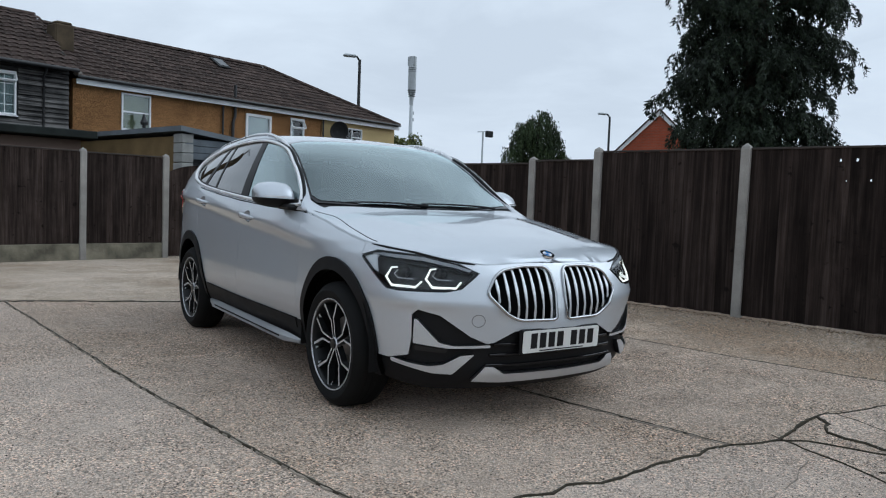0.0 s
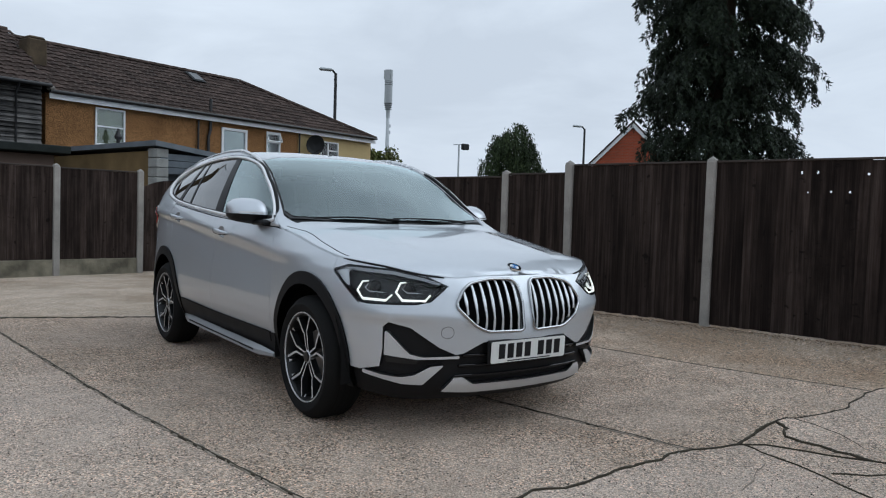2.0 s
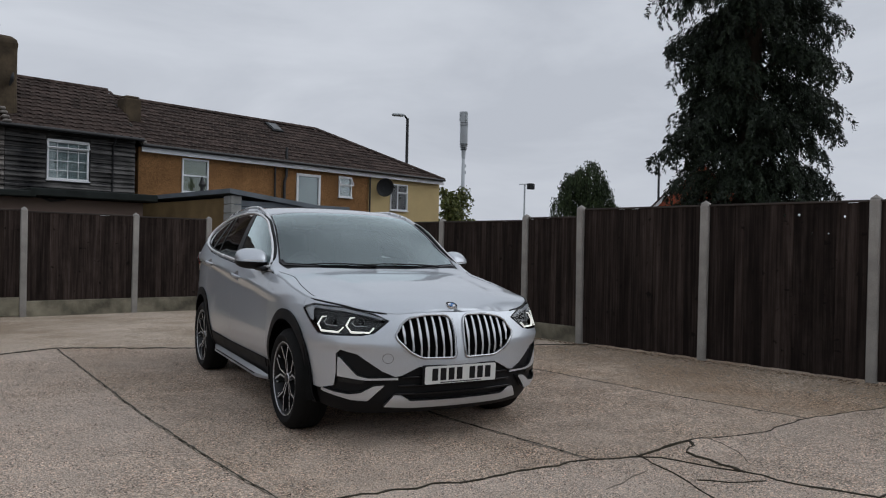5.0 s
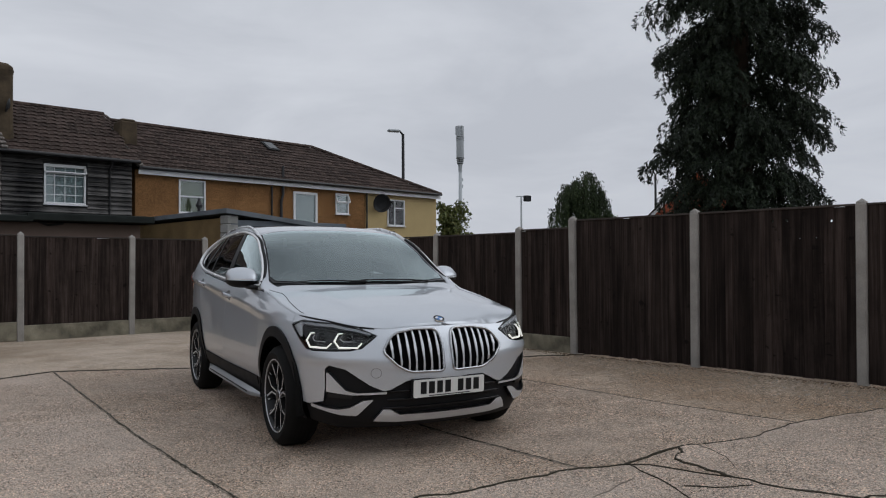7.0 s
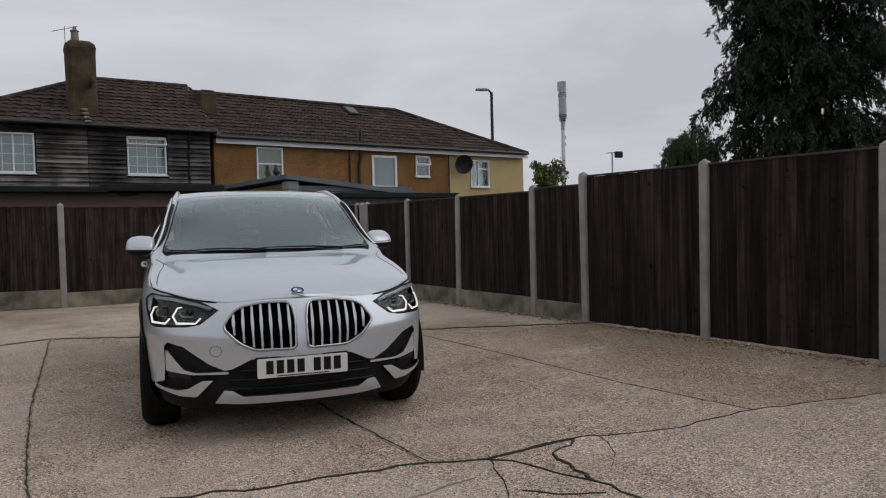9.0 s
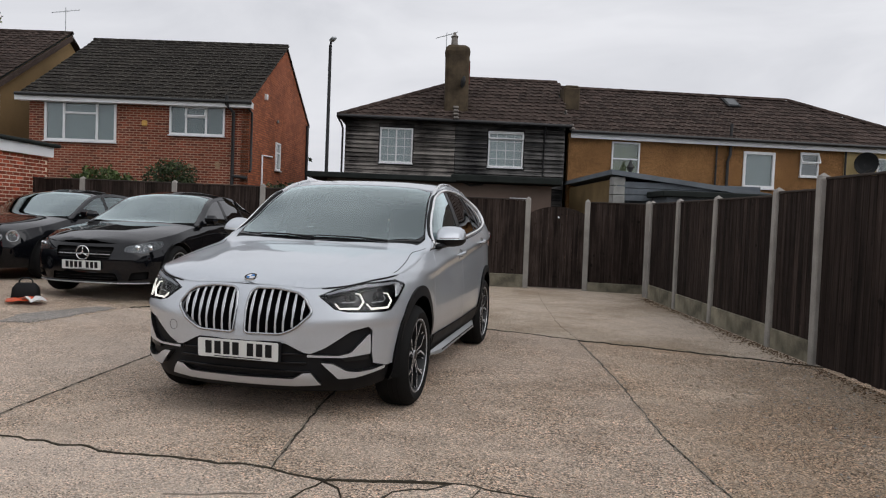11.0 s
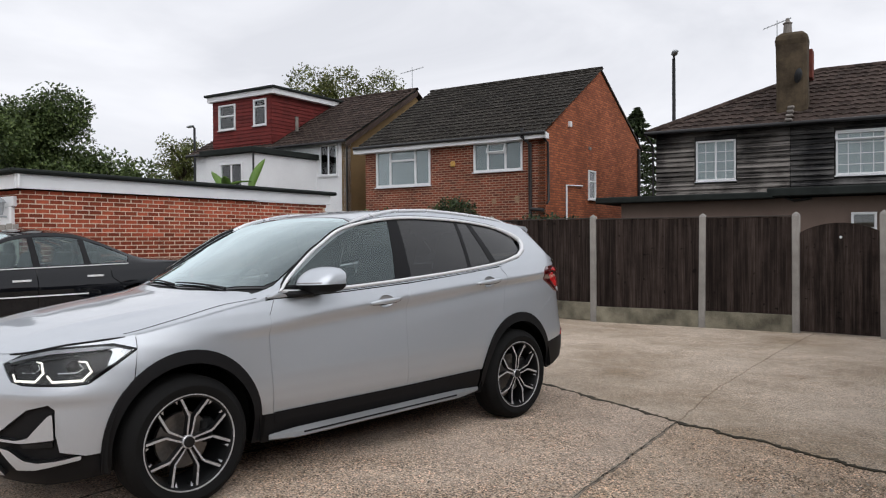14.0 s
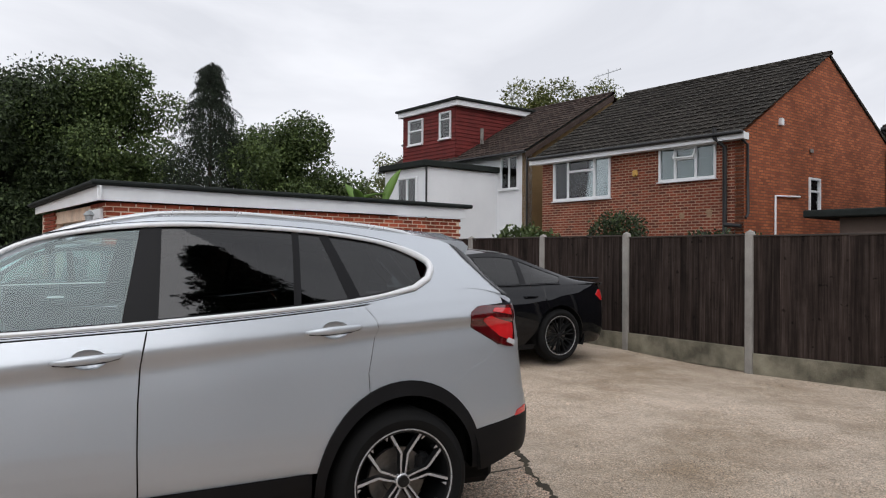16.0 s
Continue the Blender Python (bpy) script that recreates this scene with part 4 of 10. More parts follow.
for side, (ua, ub) in enumerate(((-6.27, -2.42), (-2.40, 1.45))):
    z = 2.45
    while z < 4.55:
        wins = [(-5.10, -3.86)] if side == 0 else [(-1.28, 0.04)]
        spans, a = [], ua
        for w0, w1 in wins:
            if 3.06 < z + 0.12 and z < 4.32:
                spans.append((a, w0))
                a = w1
        spans.append((a, ub))
        for s0, s1 in spans:
            g = Geo()
            dz = rng.uniform(-0.008, 0.008)
            g.add([(s0, -0.012, z + 0.155 + dz), (s1, -0.012, z + 0.155 + dz), (s1, -0.085 - rng.uniform(0, 0.018), z + dz + rng.uniform(-0.012, 0.012)), (s0, -0.085, z + dz), (s0, -0.01, z), (s1, -0.01, z)],
                  [(3, 2, 1, 0), (4, 5, 2, 3), (0, 4, 3), (1, 2, 5)])
            g.out("weatherboard", MAT_BLACK_BOARD if side else MAT_BOARD_WORN_LIT, HB)
        z += 0.142
window(HB, -5.06, -3.90, 3.12, 4.30, 0.02, (0.5,), (), MAT_CURTAIN, grid=4)
window(HB, -1.24, 0.0, 3.12, 4.33, 0.02, (), ((0, 0.78),), MAT_CURTAIN, grid=4, open_vent=(0, 1))
roof_tiles(HB, (-6.5, -0.3, 4.60), (1.6, -0.3, 4.60), (-1.85, 3.0, 6.60), (1.6, 3.0, 6.60), MAT_TILE, seed=1, near=(-1, -0.3, 4.6), wave=0.8)
g = Geo()
g.add([(-6.5, -0.3, 4.55), (-1.85, 3.0, 6.58), (-6.5, 6.5, 4.55)], [(0, 1, 2)])
g.add([(-6.5, 6.5, 4.55), (-1.85, 3.0, 6.58), (1.6, 3.0, 6.58), (1.6, 6.5, 4.55)], [(0, 1, 2, 3)])
g.out("rear_roof", MAT_TILE, HB)
ridge_tiles(HB, (-1.85, 3.0, 6.58), (1.6, 3.0, 6.58), MAT_TILE)
ridge_tiles(HB, (-6.5, -0.3, 4.60), (-1.85, 3.0, 6.58), MAT_TILE, name="hip_tile")
pipe(HB, [(-6.55, -0.36, 4.60), (1.62, -0.36, 4.56)], 0.055, "gutter")
pipe(HB, [(-6.52, -0.36, 4.55), (-6.40, -0.2, 4.35), (-6.36, -0.08, 4.2), (-6.36, -0.08, 2.6)])
pipe(HB, [(0.72, -0.34, 4.5), (0.72, -0.1, 4.3), (0.72, -0.09, 2.5)])
ch = Geo()
cv = []
for cz, ca, cb in ((4.60, 0.45, 0.40), (6.0, 0.43, 0.38), (6.9, 0.44, 0.38), (7.05, 0.46, 0.40), (7.18, 0.43, 0.37), (7.27, 0.32, 0.28), (7.30, 0.16, 0.15)):
    for i in range(16):
        t = 2 * math.pi * i / 16
        cv.append((-2.4 + ca * math.copysign(abs(math.cos(t)) ** 0.35, math.cos(t)) - 0.01 * (cz - 4.6), 0.70 + cb * math.copysign(abs(math.sin(t)) ** 0.35, math.sin(t)), cz))
cf = [(r * 16 + i, r * 16 + (i + 1) % 16, r * 16 + 16 + (i + 1) % 16, r * 16 + 16 + i) for r in range(6) for i in range(16)]
ch.add(cv, cf + [tuple(range(96, 112))])
ch.out("chimney", MAT_CHIMNEY, HB, "tall brown rendered chimney stack with moss")
g = Geo()
g.lathe([(0.14, 7.22), (0.12, 7.4), (0.11, 7.56), (0.14, 7.60), (0.06, 7.66), (0.05, 7.74), (0.001, 7.75)], 16, "z", Matrix.Translation((-2.55, 0.70, 0)))
g.out("chimney_pot", MAT_LEAD, HB)
g = Geo()
g.cbox((-2.02, 1.5, 6.50), (0.20, 0.5, 0.85), 0.02)
g.out("brick_shoulder", MAT_OLD_BRICK, HB)
for i in range(4):
    g = Geo()
    t = i / 9
    g.cbox((-2.42, -0.3 + 1.95 * t, 4.68 + 1.32 * t), (0.20, 0.24, 0.09), 0.03, None)
    g.out("verge_mortar", MAT_LEAD, HB)
aerial(HB, (-2.84, 0.7, 7.55), 0.7, 0.3)
g = Geo()
g.lathe([(0.001, 0.0), (0.1, 0.01), (0.2, 0.05), (0.21, 0.06), (0.001, 0.03)], 20, "y", Matrix.Translation((-2.16, 0.12, 5.95)) @ Matrix.Rotation(radians(68), 4, "Z") @ Matrix.Rotation(radians(15), 4, "X"))
g.out("satellite_dish", MAT_METAL_DARK, HB)

# single-storey extension in front of it
EX = thing("rear_extension", "low pink-rendered rear extension with a black felt flat roof", "extension", frame_at(-0.80, 18.24, 14, 0.957) @ Matrix.Diagonal((0.962, 1, 1, 1)))
g = Geo()
g.box((-2.95, -1.55, 1.2), (7.0, 2.9, 2.4))
g.out("wall", MAT_PINK, EX)
g = Geo()
g.cbox((-4.75, -1.7, 2.47), (4.6, 3.5, 0.16), 0.02)
g.out("flat_roof", MAT_FELT, EX)
g = Geo()
g.cbox((-0.9, -1.7, 2.53), (3.4, 3.5, 0.20), 0.02)
g.out("flat_roof", MAT_FELT, EX)
window(EX, -0.75, -0.20, 1.60, 2.02, -3.02, (), (), MAT_UNLIT_ROOM, grid=0, sill=False, fw=0.06)
pipe(EX, [(-2.3, -3.05, 2.45), (-2.0, -3.06, 2.33), (-1.6, -3.06, 2.38)], 0.03)

# ochre pebbledashed terrace
HO = thing("pebbledash_terrace", "two-storey orange pebbledashed terrace house with a brown tiled roof", "house", frame_at(1.96, 19.14, 18.5, 0.957))
OW = [(0.05, 1.05, 3.02, 4.18), (4.80, 5.97, 2.80, 4.08), (6.90, 7.60, 3.29, 4.14)]
wall_with_holes("wall", HO, MAT_PEBBLE, [(-1.46, 0), (8.55, 0), (8.55, 4.40), (-1.46, 4.40)], OW)
wall_with_holes("cream_wall", HO, MAT_CREAM, [(8.552, 0), (12.95, 0), (12.95, 4.42), (8.552, 4.42)], [(9.80, 10.86, 2.9, 4.06)])
g = Geo()
g.box((12.84, 3.3, 2.2), (0.22, 6.1, 4.4))
g.box((5.7, 6.2, 2.2), (14.3, 0.2, 4.4))
g.out("side_wall", MAT_CREAM, HO)
window(HO, 0.05, 1.05, 3.02, 4.18, 0.02, (), ((0, 0.50),), MAT_CURTAIN_OLIVE)
window(HO, 4.80, 5.97, 2.80, 4.08, 0.02, (), (), MAT_BLIND, fw=0.10)
window(HO, 6.90, 7.60, 3.29, 4.14, 0.02, (), ((0, 0.55),), MAT_UNLIT_ROOM, open_vent=(0, 1))
window(HO, 9.80, 10.86, 2.9, 4.06, 0.02, (0.42,), ((1, 0.68),), MAT_UNLIT_ROOM)
roof_tiles(HO, (-1.5, -0.32, 4.42), (12.95, -0.32, 4.42), (-1.5, 3.0, 6.43), (8.0, 3.0, 6.45), MAT_TILE, seed=2, near=(3, -0.3, 4.4), wave=0.8)
g = Geo()
g.add([(12.95, -0.32, 4.38), (12.95, 6.4, 4.38), (8.0, 3.0, 6.43)], [(0, 1, 2)])
g.add([(12.95, 6.4, 4.38), (-1.5, 6.4, 4.38), (-1.5, 3.0, 6.41), (8.0, 3.0, 6.43)], [(0, 1, 2, 3)])
g.out("rear_roof", MAT_TILE, HO)
ridge_tiles(HO, (-1.5, 3.0, 6.42), (8.0, 3.0, 6.44), MAT_TILE)
ridge_tiles(HO, (12.95, -0.32, 4.42), (8.0, 3.0, 6.44), MAT_TILE, name="hip_tile")
g = Geo()
g.cbox((3.55, -0.20, 4.30), (10.0, 0.03, 0.16), 0.004)
g.cbox((10.8, -0.20, 4.30), (4.5, 0.03, 0.16), 0.004)
g.out("fascia", MAT_FASCIA, HO)
pipe(HO, [(-1.5, -0.36, 4.42), (12.95, -0.36, 4.42)], 0.05, "gutter")
pipe(HO, [(3.79, -0.06, 4.2), (3.79, -0.06, 1.0)])
pipe(HO, [(4.28, -0.08, 5.0), (4.28, -0.08, 3.9), (4.20, -0.08, 3.7), (4.20, -0.08, 1.0)], 0.055, "soil_pipe")
pipe(HO, [(8.57, -0.07, 4.3), (8.57, -0.07, 1.0)])
g = Geo()
g.lathe([(0.001, 0.10), (0.25, 0.055), (0.38, 0.0), (0.40, 0.0), (0.26, 0.07), (0.001, 0.12)], 28, "y", Matrix.Translation((9.13, -0.40, 3.82)) @ Matrix.Rotation(radians(12), 4, "X") @ Matrix.Rotation(radians(-20), 4, "Z"))
g.tube([(9.13, -0.30, 3.80), (9.05, 0.0, 3.75)], 0.022, 6)
g.tube([(9.10, -0.36, 3.50), (9.08, -0.78, 3.62)], 0.012, 6)
g.out("satellite_dish", MAT_METAL_DARK, HO, "large dark satellite dish")
sk = Geo()
sk.cbox((0, 0, 0.03), (0.55, 0.75, 0.06), 0.015)
ob = sk.out("roof_light", MAT_METAL_DARK, HO)
slope = math.atan2(2.02, 3.32)
ob.matrix_local = Matrix.Translation((5.45, 2.45, 6.135)) @ Matrix.Rotation(slope, 4, "X")
sk = Geo()
sk.cbox((0, 0, 0.065), (0.40, 0.58, 0.02), 0.004)
ob = sk.out("roof_light_glass", MAT_PANE_DARK, HO)
ob.matrix_local = Matrix.Translation((5.45, 2.45, 6.135)) @ Matrix.Rotation(slope, 4, "X")
st = Geo()
st.cbox((-1.10, 1.50, 5.66), (0.58, 0.60, 1.00), 0.04)
st.cbox((-1.10, 1.50, 6.19), (0.50, 0.54, 0.10), 0.05)
st.out("chimney_stub", MAT_CHIMNEY, HO, "cut-down rendered chimney stub on the party wall")
for i in range(6):
    g = Geo()
    t = i / 8
    g.cbox((-1.46 + 0.02 * (i % 2), -0.3 + 1.9 * t, 4.50 + 1.16 * t), (0.16, 0.26, 0.10), 0.03)
    g.out("verge_mortar", MAT_LEAD, HO)
g = Geo()
g.tube([(0.62, -0.35, 2.55), (0.62, -0.35, 3.35)], 0.06, 10)
g.lathe([(0.10, 3.22), (0.12, 3.30), (0.06, 3.42), (0.03, 3.55), (0.001, 3.56)], 12, "z", Matrix.Translation((0.62, -0.35, 0)))
g.out("flue", MAT_PIPE, HO, "black metal flue with a cowl")

# lean-to shed behind the fence
SH = thing("garden_shed", "flat-roofed garden shed with ochre side and grey felt roof", "shed", frame_at(2.16, 12.96, 14, 1.0))
g = Geo()
g.prism([(0.0, 0.35), (0.16, 0.35), (0.16, 7.0), (0.0, 7.0)], 0, 2.42)
g.out("side_wall", MAT_OCHRE, SH)
g = Geo()
g.box((1.7, 3.6, 1.1), (3.0, 6.6, 2.2))
g.out("front_wall", MAT_GREY_BOARD, SH)
for k in range(11):
    b = Geo()
    b.cbox((0.10, 0.16, 0.11 + k * 0.225), (0.30, 0.40, 0.215), 0.015)
    b.out("block", MAT_BLOCK, SH)
rf = Geo()
rf.add([(-0.12, -0.12, 2.64), (3.9, -0.12, 2.20), (3.9, 7.0, 2.20), (-0.12, 7.0, 2.64), (-0.12, -0.12, 2.52), (3.9, -0.12, 2.08), (3.9, 7.0, 2.08), (-0.12, 7.0, 2.52)],
       [(0, 1, 2, 3), (7, 6, 5, 4), (0, 4, 5, 1), (1, 5, 6, 2), (2, 6, 7, 3), (3, 7, 4, 0)])
rf.out("roof", MAT_GREY_FELT, SH)
for k in range(3):
    b = Geo()
    b.cbox((1.85, -0.02 + 0.006 * k, 2.28 - 0.16 * k), (3.6, 0.03, 0.15), 0.006, Matrix.Rotation(0.0, 4, "Y"))
    b.out("weatherboard", MAT_GREY_BOARD, SH)
lo = Geo()
lo.cbox((2.6, -0.55, 2.05), (3.6, 1.6, 0.14), 0.02)
lo.out("low_roof", MAT_FELT, SH)
lo = Geo()
lo.box((2.6, -0.5, 1.0), (3.3, 1.3, 2.0))
lo.out("low_wall", MAT_GREY_BOARD, SH)

# brick house with a gable
HG = thing("brick_house", "two-storey red brick house with a dark tiled gabled roof", "house", frame_at(-8.42, 14.18, 11, 0.96))
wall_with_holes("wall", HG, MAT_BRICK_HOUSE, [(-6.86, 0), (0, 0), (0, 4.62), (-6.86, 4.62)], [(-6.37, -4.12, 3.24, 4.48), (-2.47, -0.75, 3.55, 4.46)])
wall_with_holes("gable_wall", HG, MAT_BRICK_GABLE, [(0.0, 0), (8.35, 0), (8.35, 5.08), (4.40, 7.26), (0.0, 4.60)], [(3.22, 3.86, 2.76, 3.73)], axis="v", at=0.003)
g = Geo()
g.box((-6.75, 4.2, 2.3), (0.22, 7.8, 4.6))
g.box((-3.5, 8.2, 2.4), (7.0, 0.22, 4.8))
g.out("side_wall", MAT_BRICK_HOUSE, HG)
window(HG, -6.37, -4.12, 3.24, 4.48, 0.02, (0.27, 0.73), ((1, 0.70),), MAT_BLIND, fw=0.07)
window(HG, -2.47, -0.75, 3.55, 4.46, 0.02, (0.30, 0.66), ((1, 0.62),), MAT_CURTAIN_DIM, fw=0.06, open_vent=(1, 1))
window(HG, 3.22, 3.86, 2.76, 3.73, 0.02, (), ((0, 0.62),), MAT_UNLIT_ROOM, axis="v", fw=0.06)
roof_tiles(HG, (-7.08, -0.30, 4.58), (0.04, -0.30, 4.58), (-7.08, 4.40, 7.31), (0.04, 4.40, 7.31), MAT_TILE_DARK, seed=3, near=(-1, -0.3, 4.6), wave=0.6)
g = Geo()
g.add([(0.05, 4.40, 7.28), (-7.08, 4.40, 7.28), (-7.08, 8.6, 4.95), (0.05, 8.6, 4.95)], [(3, 2, 1, 0)])
g.add([(0.05, 4.40, 7.19), (-7.08, 4.40, 7.19), (-7.08, 8.6, 4.86), (0.05, 8.6, 4.86)], [(0, 1, 2, 3)])
g.add([(0.05, 4.40, 7.28), (0.05, 8.6, 4.95), (0.05, 8.6, 4.86), (0.05, 4.40, 7.19)], [(0, 1, 2, 3)])
g.out("rear_roof", MAT_TILE_DARK, HG)
ridge_tiles(HG, (-7.08, 4.40, 7.28), (0.05, 4.40, 7.28), MAT_TILE_DARK)
g = Geo()
g.cbox((-3.50, -0.27, 4.50), (7.34, 0.03, 0.17), 0.004)
g.cbox((0.09, -0.12, 4.50), (0.03, 0.33, 0.17), 0.004)
g.cbox((-3.50, -0.14, 4.43), (7.2, 0.26, 0.02), 0.002)
g.out("fascia", MAT_FASCIA, HG)
pipe(HG, [(-7.13, -0.34, 4.60), (0.15, -0.34, 4.57)], 0.05, "gutter")
pipe(HG, [(-0.62, -0.30, 4.75), (-0.62, -0.30, 4.50), (-0.46, -0.10, 4.28), (-0.46, -0.09, 2.35), (-0.46, -0.09, 1.2)], 0.055, "soil_pipe")
pipe(HG, [(-0.02, -0.10, 4.45), (0.06, 0.06, 4.3), (0.06, 0.09, 2.6), (0.06, -0.02, 2.5)])
pipe(HG, [(-0.46, -0.12, 2.35), (0.0, -0.12, 2.30)], 0.05)
pipe(HG, [(0.05, 1.40, 1.5), (0.05, 1.40, 3.12), (0.05, 2.65, 3.16)], 0.03, "waste_pipe", MAT_WHITE)
pipe(HG, [(0.06, 8.15, 4.9), (0.06, 8.15, 1.0)], 0.06, "corner_pipe")
g = Geo()
g.cbox((0.05, 1.69, 5.05), (0.10, 0.13, 0.18), 0.01)
g.out("vent", MAT_WHITE, HG)
g = Geo()
g.cbox((0.05, 3.3, 4.45), (0.05, 0.16, 0.10), 0.01)
g.out("air_brick", MAT_LEAD, HG)
g = Geo()
g.cbox((-3.23, -0.05, 3.86), (0.17, 0.08, 0.18), 0.03)
g.out("alarm_box", plain("yellow_alarm", (0.60, 0.36, 0.10), 0.5, vary=0.05), HG, "yellow burglar alarm box")

for u, z, r in ((-1.75, 2.62, 0.10), (-0.95, 2.68, 0.13)):
    prng = random.Random(int(r * 100))
    ring_ = [(u + r * prng.uniform(0.5, 1.1) * math.cos(2 * math.pi * i / 14), z + r * prng.uniform(0.5, 1.1) * math.sin(2 * math.pi * i / 14)) for i in range(14)]
    g = Geo()
    g.prism(ring_, -0.008, 0.0, "y")
    g.out("mortar_smear", plain("mortar_smear", (0.30, 0.20, 0.13), 0.95, vary=0.3, scale=8), HG)

# white-rendered semi with a red tile-hung dormer
HW = thing("dormer_house", "white-rendered house with brown tiled roof and dark red dormer", "house", frame_at(-16.55, 13.55, 11.5, 0.95) @ Matrix.Diagonal((0.958, 1, 1, 1)))
wall_with_holes("wall", HW, MAT_WHITE_RENDER, [(-9.0, 0), (-0.12, 0), (-0.12, 5.2), (-9.0, 5.2)], [(-1.52, -0.57, 3.93, 5.12)])
wall_with_holes("gable_wall", HW, MAT_BROWN_RENDER, [(0.0, 0), (8.4, 0), (8.4, 5.2), (4.30, 7.66), (0.0, 5.15)], [], axis="v", at=-0.12)
window(HW, -1.52, -0.57, 3.93, 5.12, 0.02, (0.5,), (), MAT_CURTAIN_DIM, fw=0.06)
roof_tiles(HW, (-9.2, -0.32, 5.18), (0.12, -0.32, 5.18), (-9.2, 4.3, 7.78), (0.12, 4.3, 7.78), MAT_TILE, seed=5, near=(0, -0.3, 5.2), keep=240, wave=0.9)
g = Geo()
g.add([(0.12, 4.3, 7.75), (-9.2, 4.3, 7.75), (-9.2, 8.7, 5.1), (0.12, 8.7, 5.1)], [(3, 2, 1, 0)])
g.out("rear_roof", MAT_TILE, HW)
ridge_tiles(HW, (-9.2, 4.3, 7.76), (0.14, 4.3, 7.76), MAT_TILE)
vb = Geo()
vb.add([(0.13, -0.34, 5.10), (0.13, 4.3, 7.72), (0.13, 4.3, 7.50), (0.13, -0.34, 4.90), (0.17, -0.34, 5.10), (0.17, 4.3, 7.72), (0.17, 4.3, 7.50), (0.17, -0.34, 4.90)], [(0, 1, 2, 3), (7, 6, 5, 4), (0, 4, 5, 1), (3, 2, 6, 7), (0, 3, 7, 4)])
vb.out("bargeboard", MAT_TILE, HW)
pipe(HW, [(-9.2, -0.38, 5.14), (0.14, -0.38, 5.14)], 0.05, "gutter")
pipe(HW, [(0.0, -0.10, 5.05), (-0.02, -0.1, 4.8), (-0.02, -0.1, 1.0)])
aerial(HW, (-0.2, 4.4, 8.55), 0.9, 0.6)
dm = new("dormer")
dm.parent = HW
wall_with_holes("dormer_front", dm, MAT_RED_TILE, [(-7.75, 5.35), (-4.12, 5.35), (-4.12, 7.35), (-7.75, 7.35)], [(-7.36, -6.30, 6.12, 7.18), (-5.18, -4.42, 6.15, 7.22)], 0.2, at=-0.05)
g = Geo()
g.box((-4.21, 2.0, 6.35), (0.18, 3.9, 2.0))
g.box((-7.66, 2.0, 6.35), (0.18, 3.9, 2.0))
g.out("dormer_cheek", MAT_RED_TILE, dm)
for side in range(2):
    for k in range(13):
        z = 5.45 + 0.148 * k
        if side == 0:
            for a, b in ([(-7.76, -7.40), (-6.26, -5.22), (-4.38, -4.12)] if 5.98 < z < 7.2 else [(-7.76, -4.12)]):
                g = Geo()
                g.add([(a, -0.085, z), (b, -0.085, z), (b, -0.058, z + 0.155), (a, -0.058, z + 0.155), (a, -0.055, z), (b, -0.055, z)], [(0, 1, 2, 3), (5, 1, 0, 4)])
                g.out("tile_course", MAT_RED_TILE, dm)
        else:
            g = Geo()
            g.add([(-4.085, -0.085, z), (-4.085, 3.9, z), (-4.115, 3.9, z + 0.155), (-4.115, -0.085, z + 0.155), (-4.12, -0.085, z), (-4.12, 3.9, z)], [(0, 1, 2, 3), (5, 1, 0, 4)])
            g.out("tile_course", MAT_RED_TILE, dm)
g = Geo()
g.cbox((-5.93, 2.0, 7.46), (4.1, 4.4, 0.22), 0.01)
g.out("fascia", MAT_FASCIA, dm)
g = Geo()
g.cbox((-5.93, 2.0, 7.61), (4.3, 4.6, 0.10), 0.02)
g.out("flat_roof", MAT_FELT, dm)
window(HW, -7.36, -6.30, 6.12, 7.18, -0.05, (), ((0, 0.55),), MAT_CURTAIN, fw=0.07)
window(HW, -5.18, -4.42, 6.15, 7.22, -0.05, (), ((0, 0.72),), MAT_CURTAIN, fw=0.06)
pipe(HW, [(-3.55, 0.8, 5.9), (-3.55, 0.8, 6.5)], 0.07, "vent_pipe", MAT_LEAD)
xt = new("rear_wing")
xt.parent = HW
wall_with_holes("wing_front", xt, MAT_WHITE_RENDER, [(-4.3, 0), (-1.70, 0), (-1.70, 4.55), (-4.3, 4.55)], [(-3.45, -2.25, 3.1, 4.25)], 0.2, at=-3.2)
g = Geo()
g.box((-1.80, -1.5, 2.27), (0.2, 3.0, 4.55))
g.box((-4.2, -1.5, 2.27), (0.2, 3.0, 4.55))
g.out("wing_side", MAT_WHITE_RENDER, xt)
g = Geo()
g.cbox((-3.0, -1.55, 4.66), (2.9, 3.7, 0.20), 0.02)
g.out("wing_roof", MAT_FELT, xt)
window(HW, -3.45, -2.25, 3.1, 4.25, -3.2, (0.5,), (), MAT_CURTAIN_DIM, fw=0.06, sill=False)
pipe(HW, [(-1.66, -3.25, 4.55), (-1.66, -3.25, 1.0)])

# ---- brick garage at the side of the yard ----
GR = thing("brick_garage", "low red brick garage with white fascia and felt flat roof", "garage", frame_at(-7.95, 0.48, 100.7, 0.965) @ Matrix.Translation((0, 0, 0.0)))
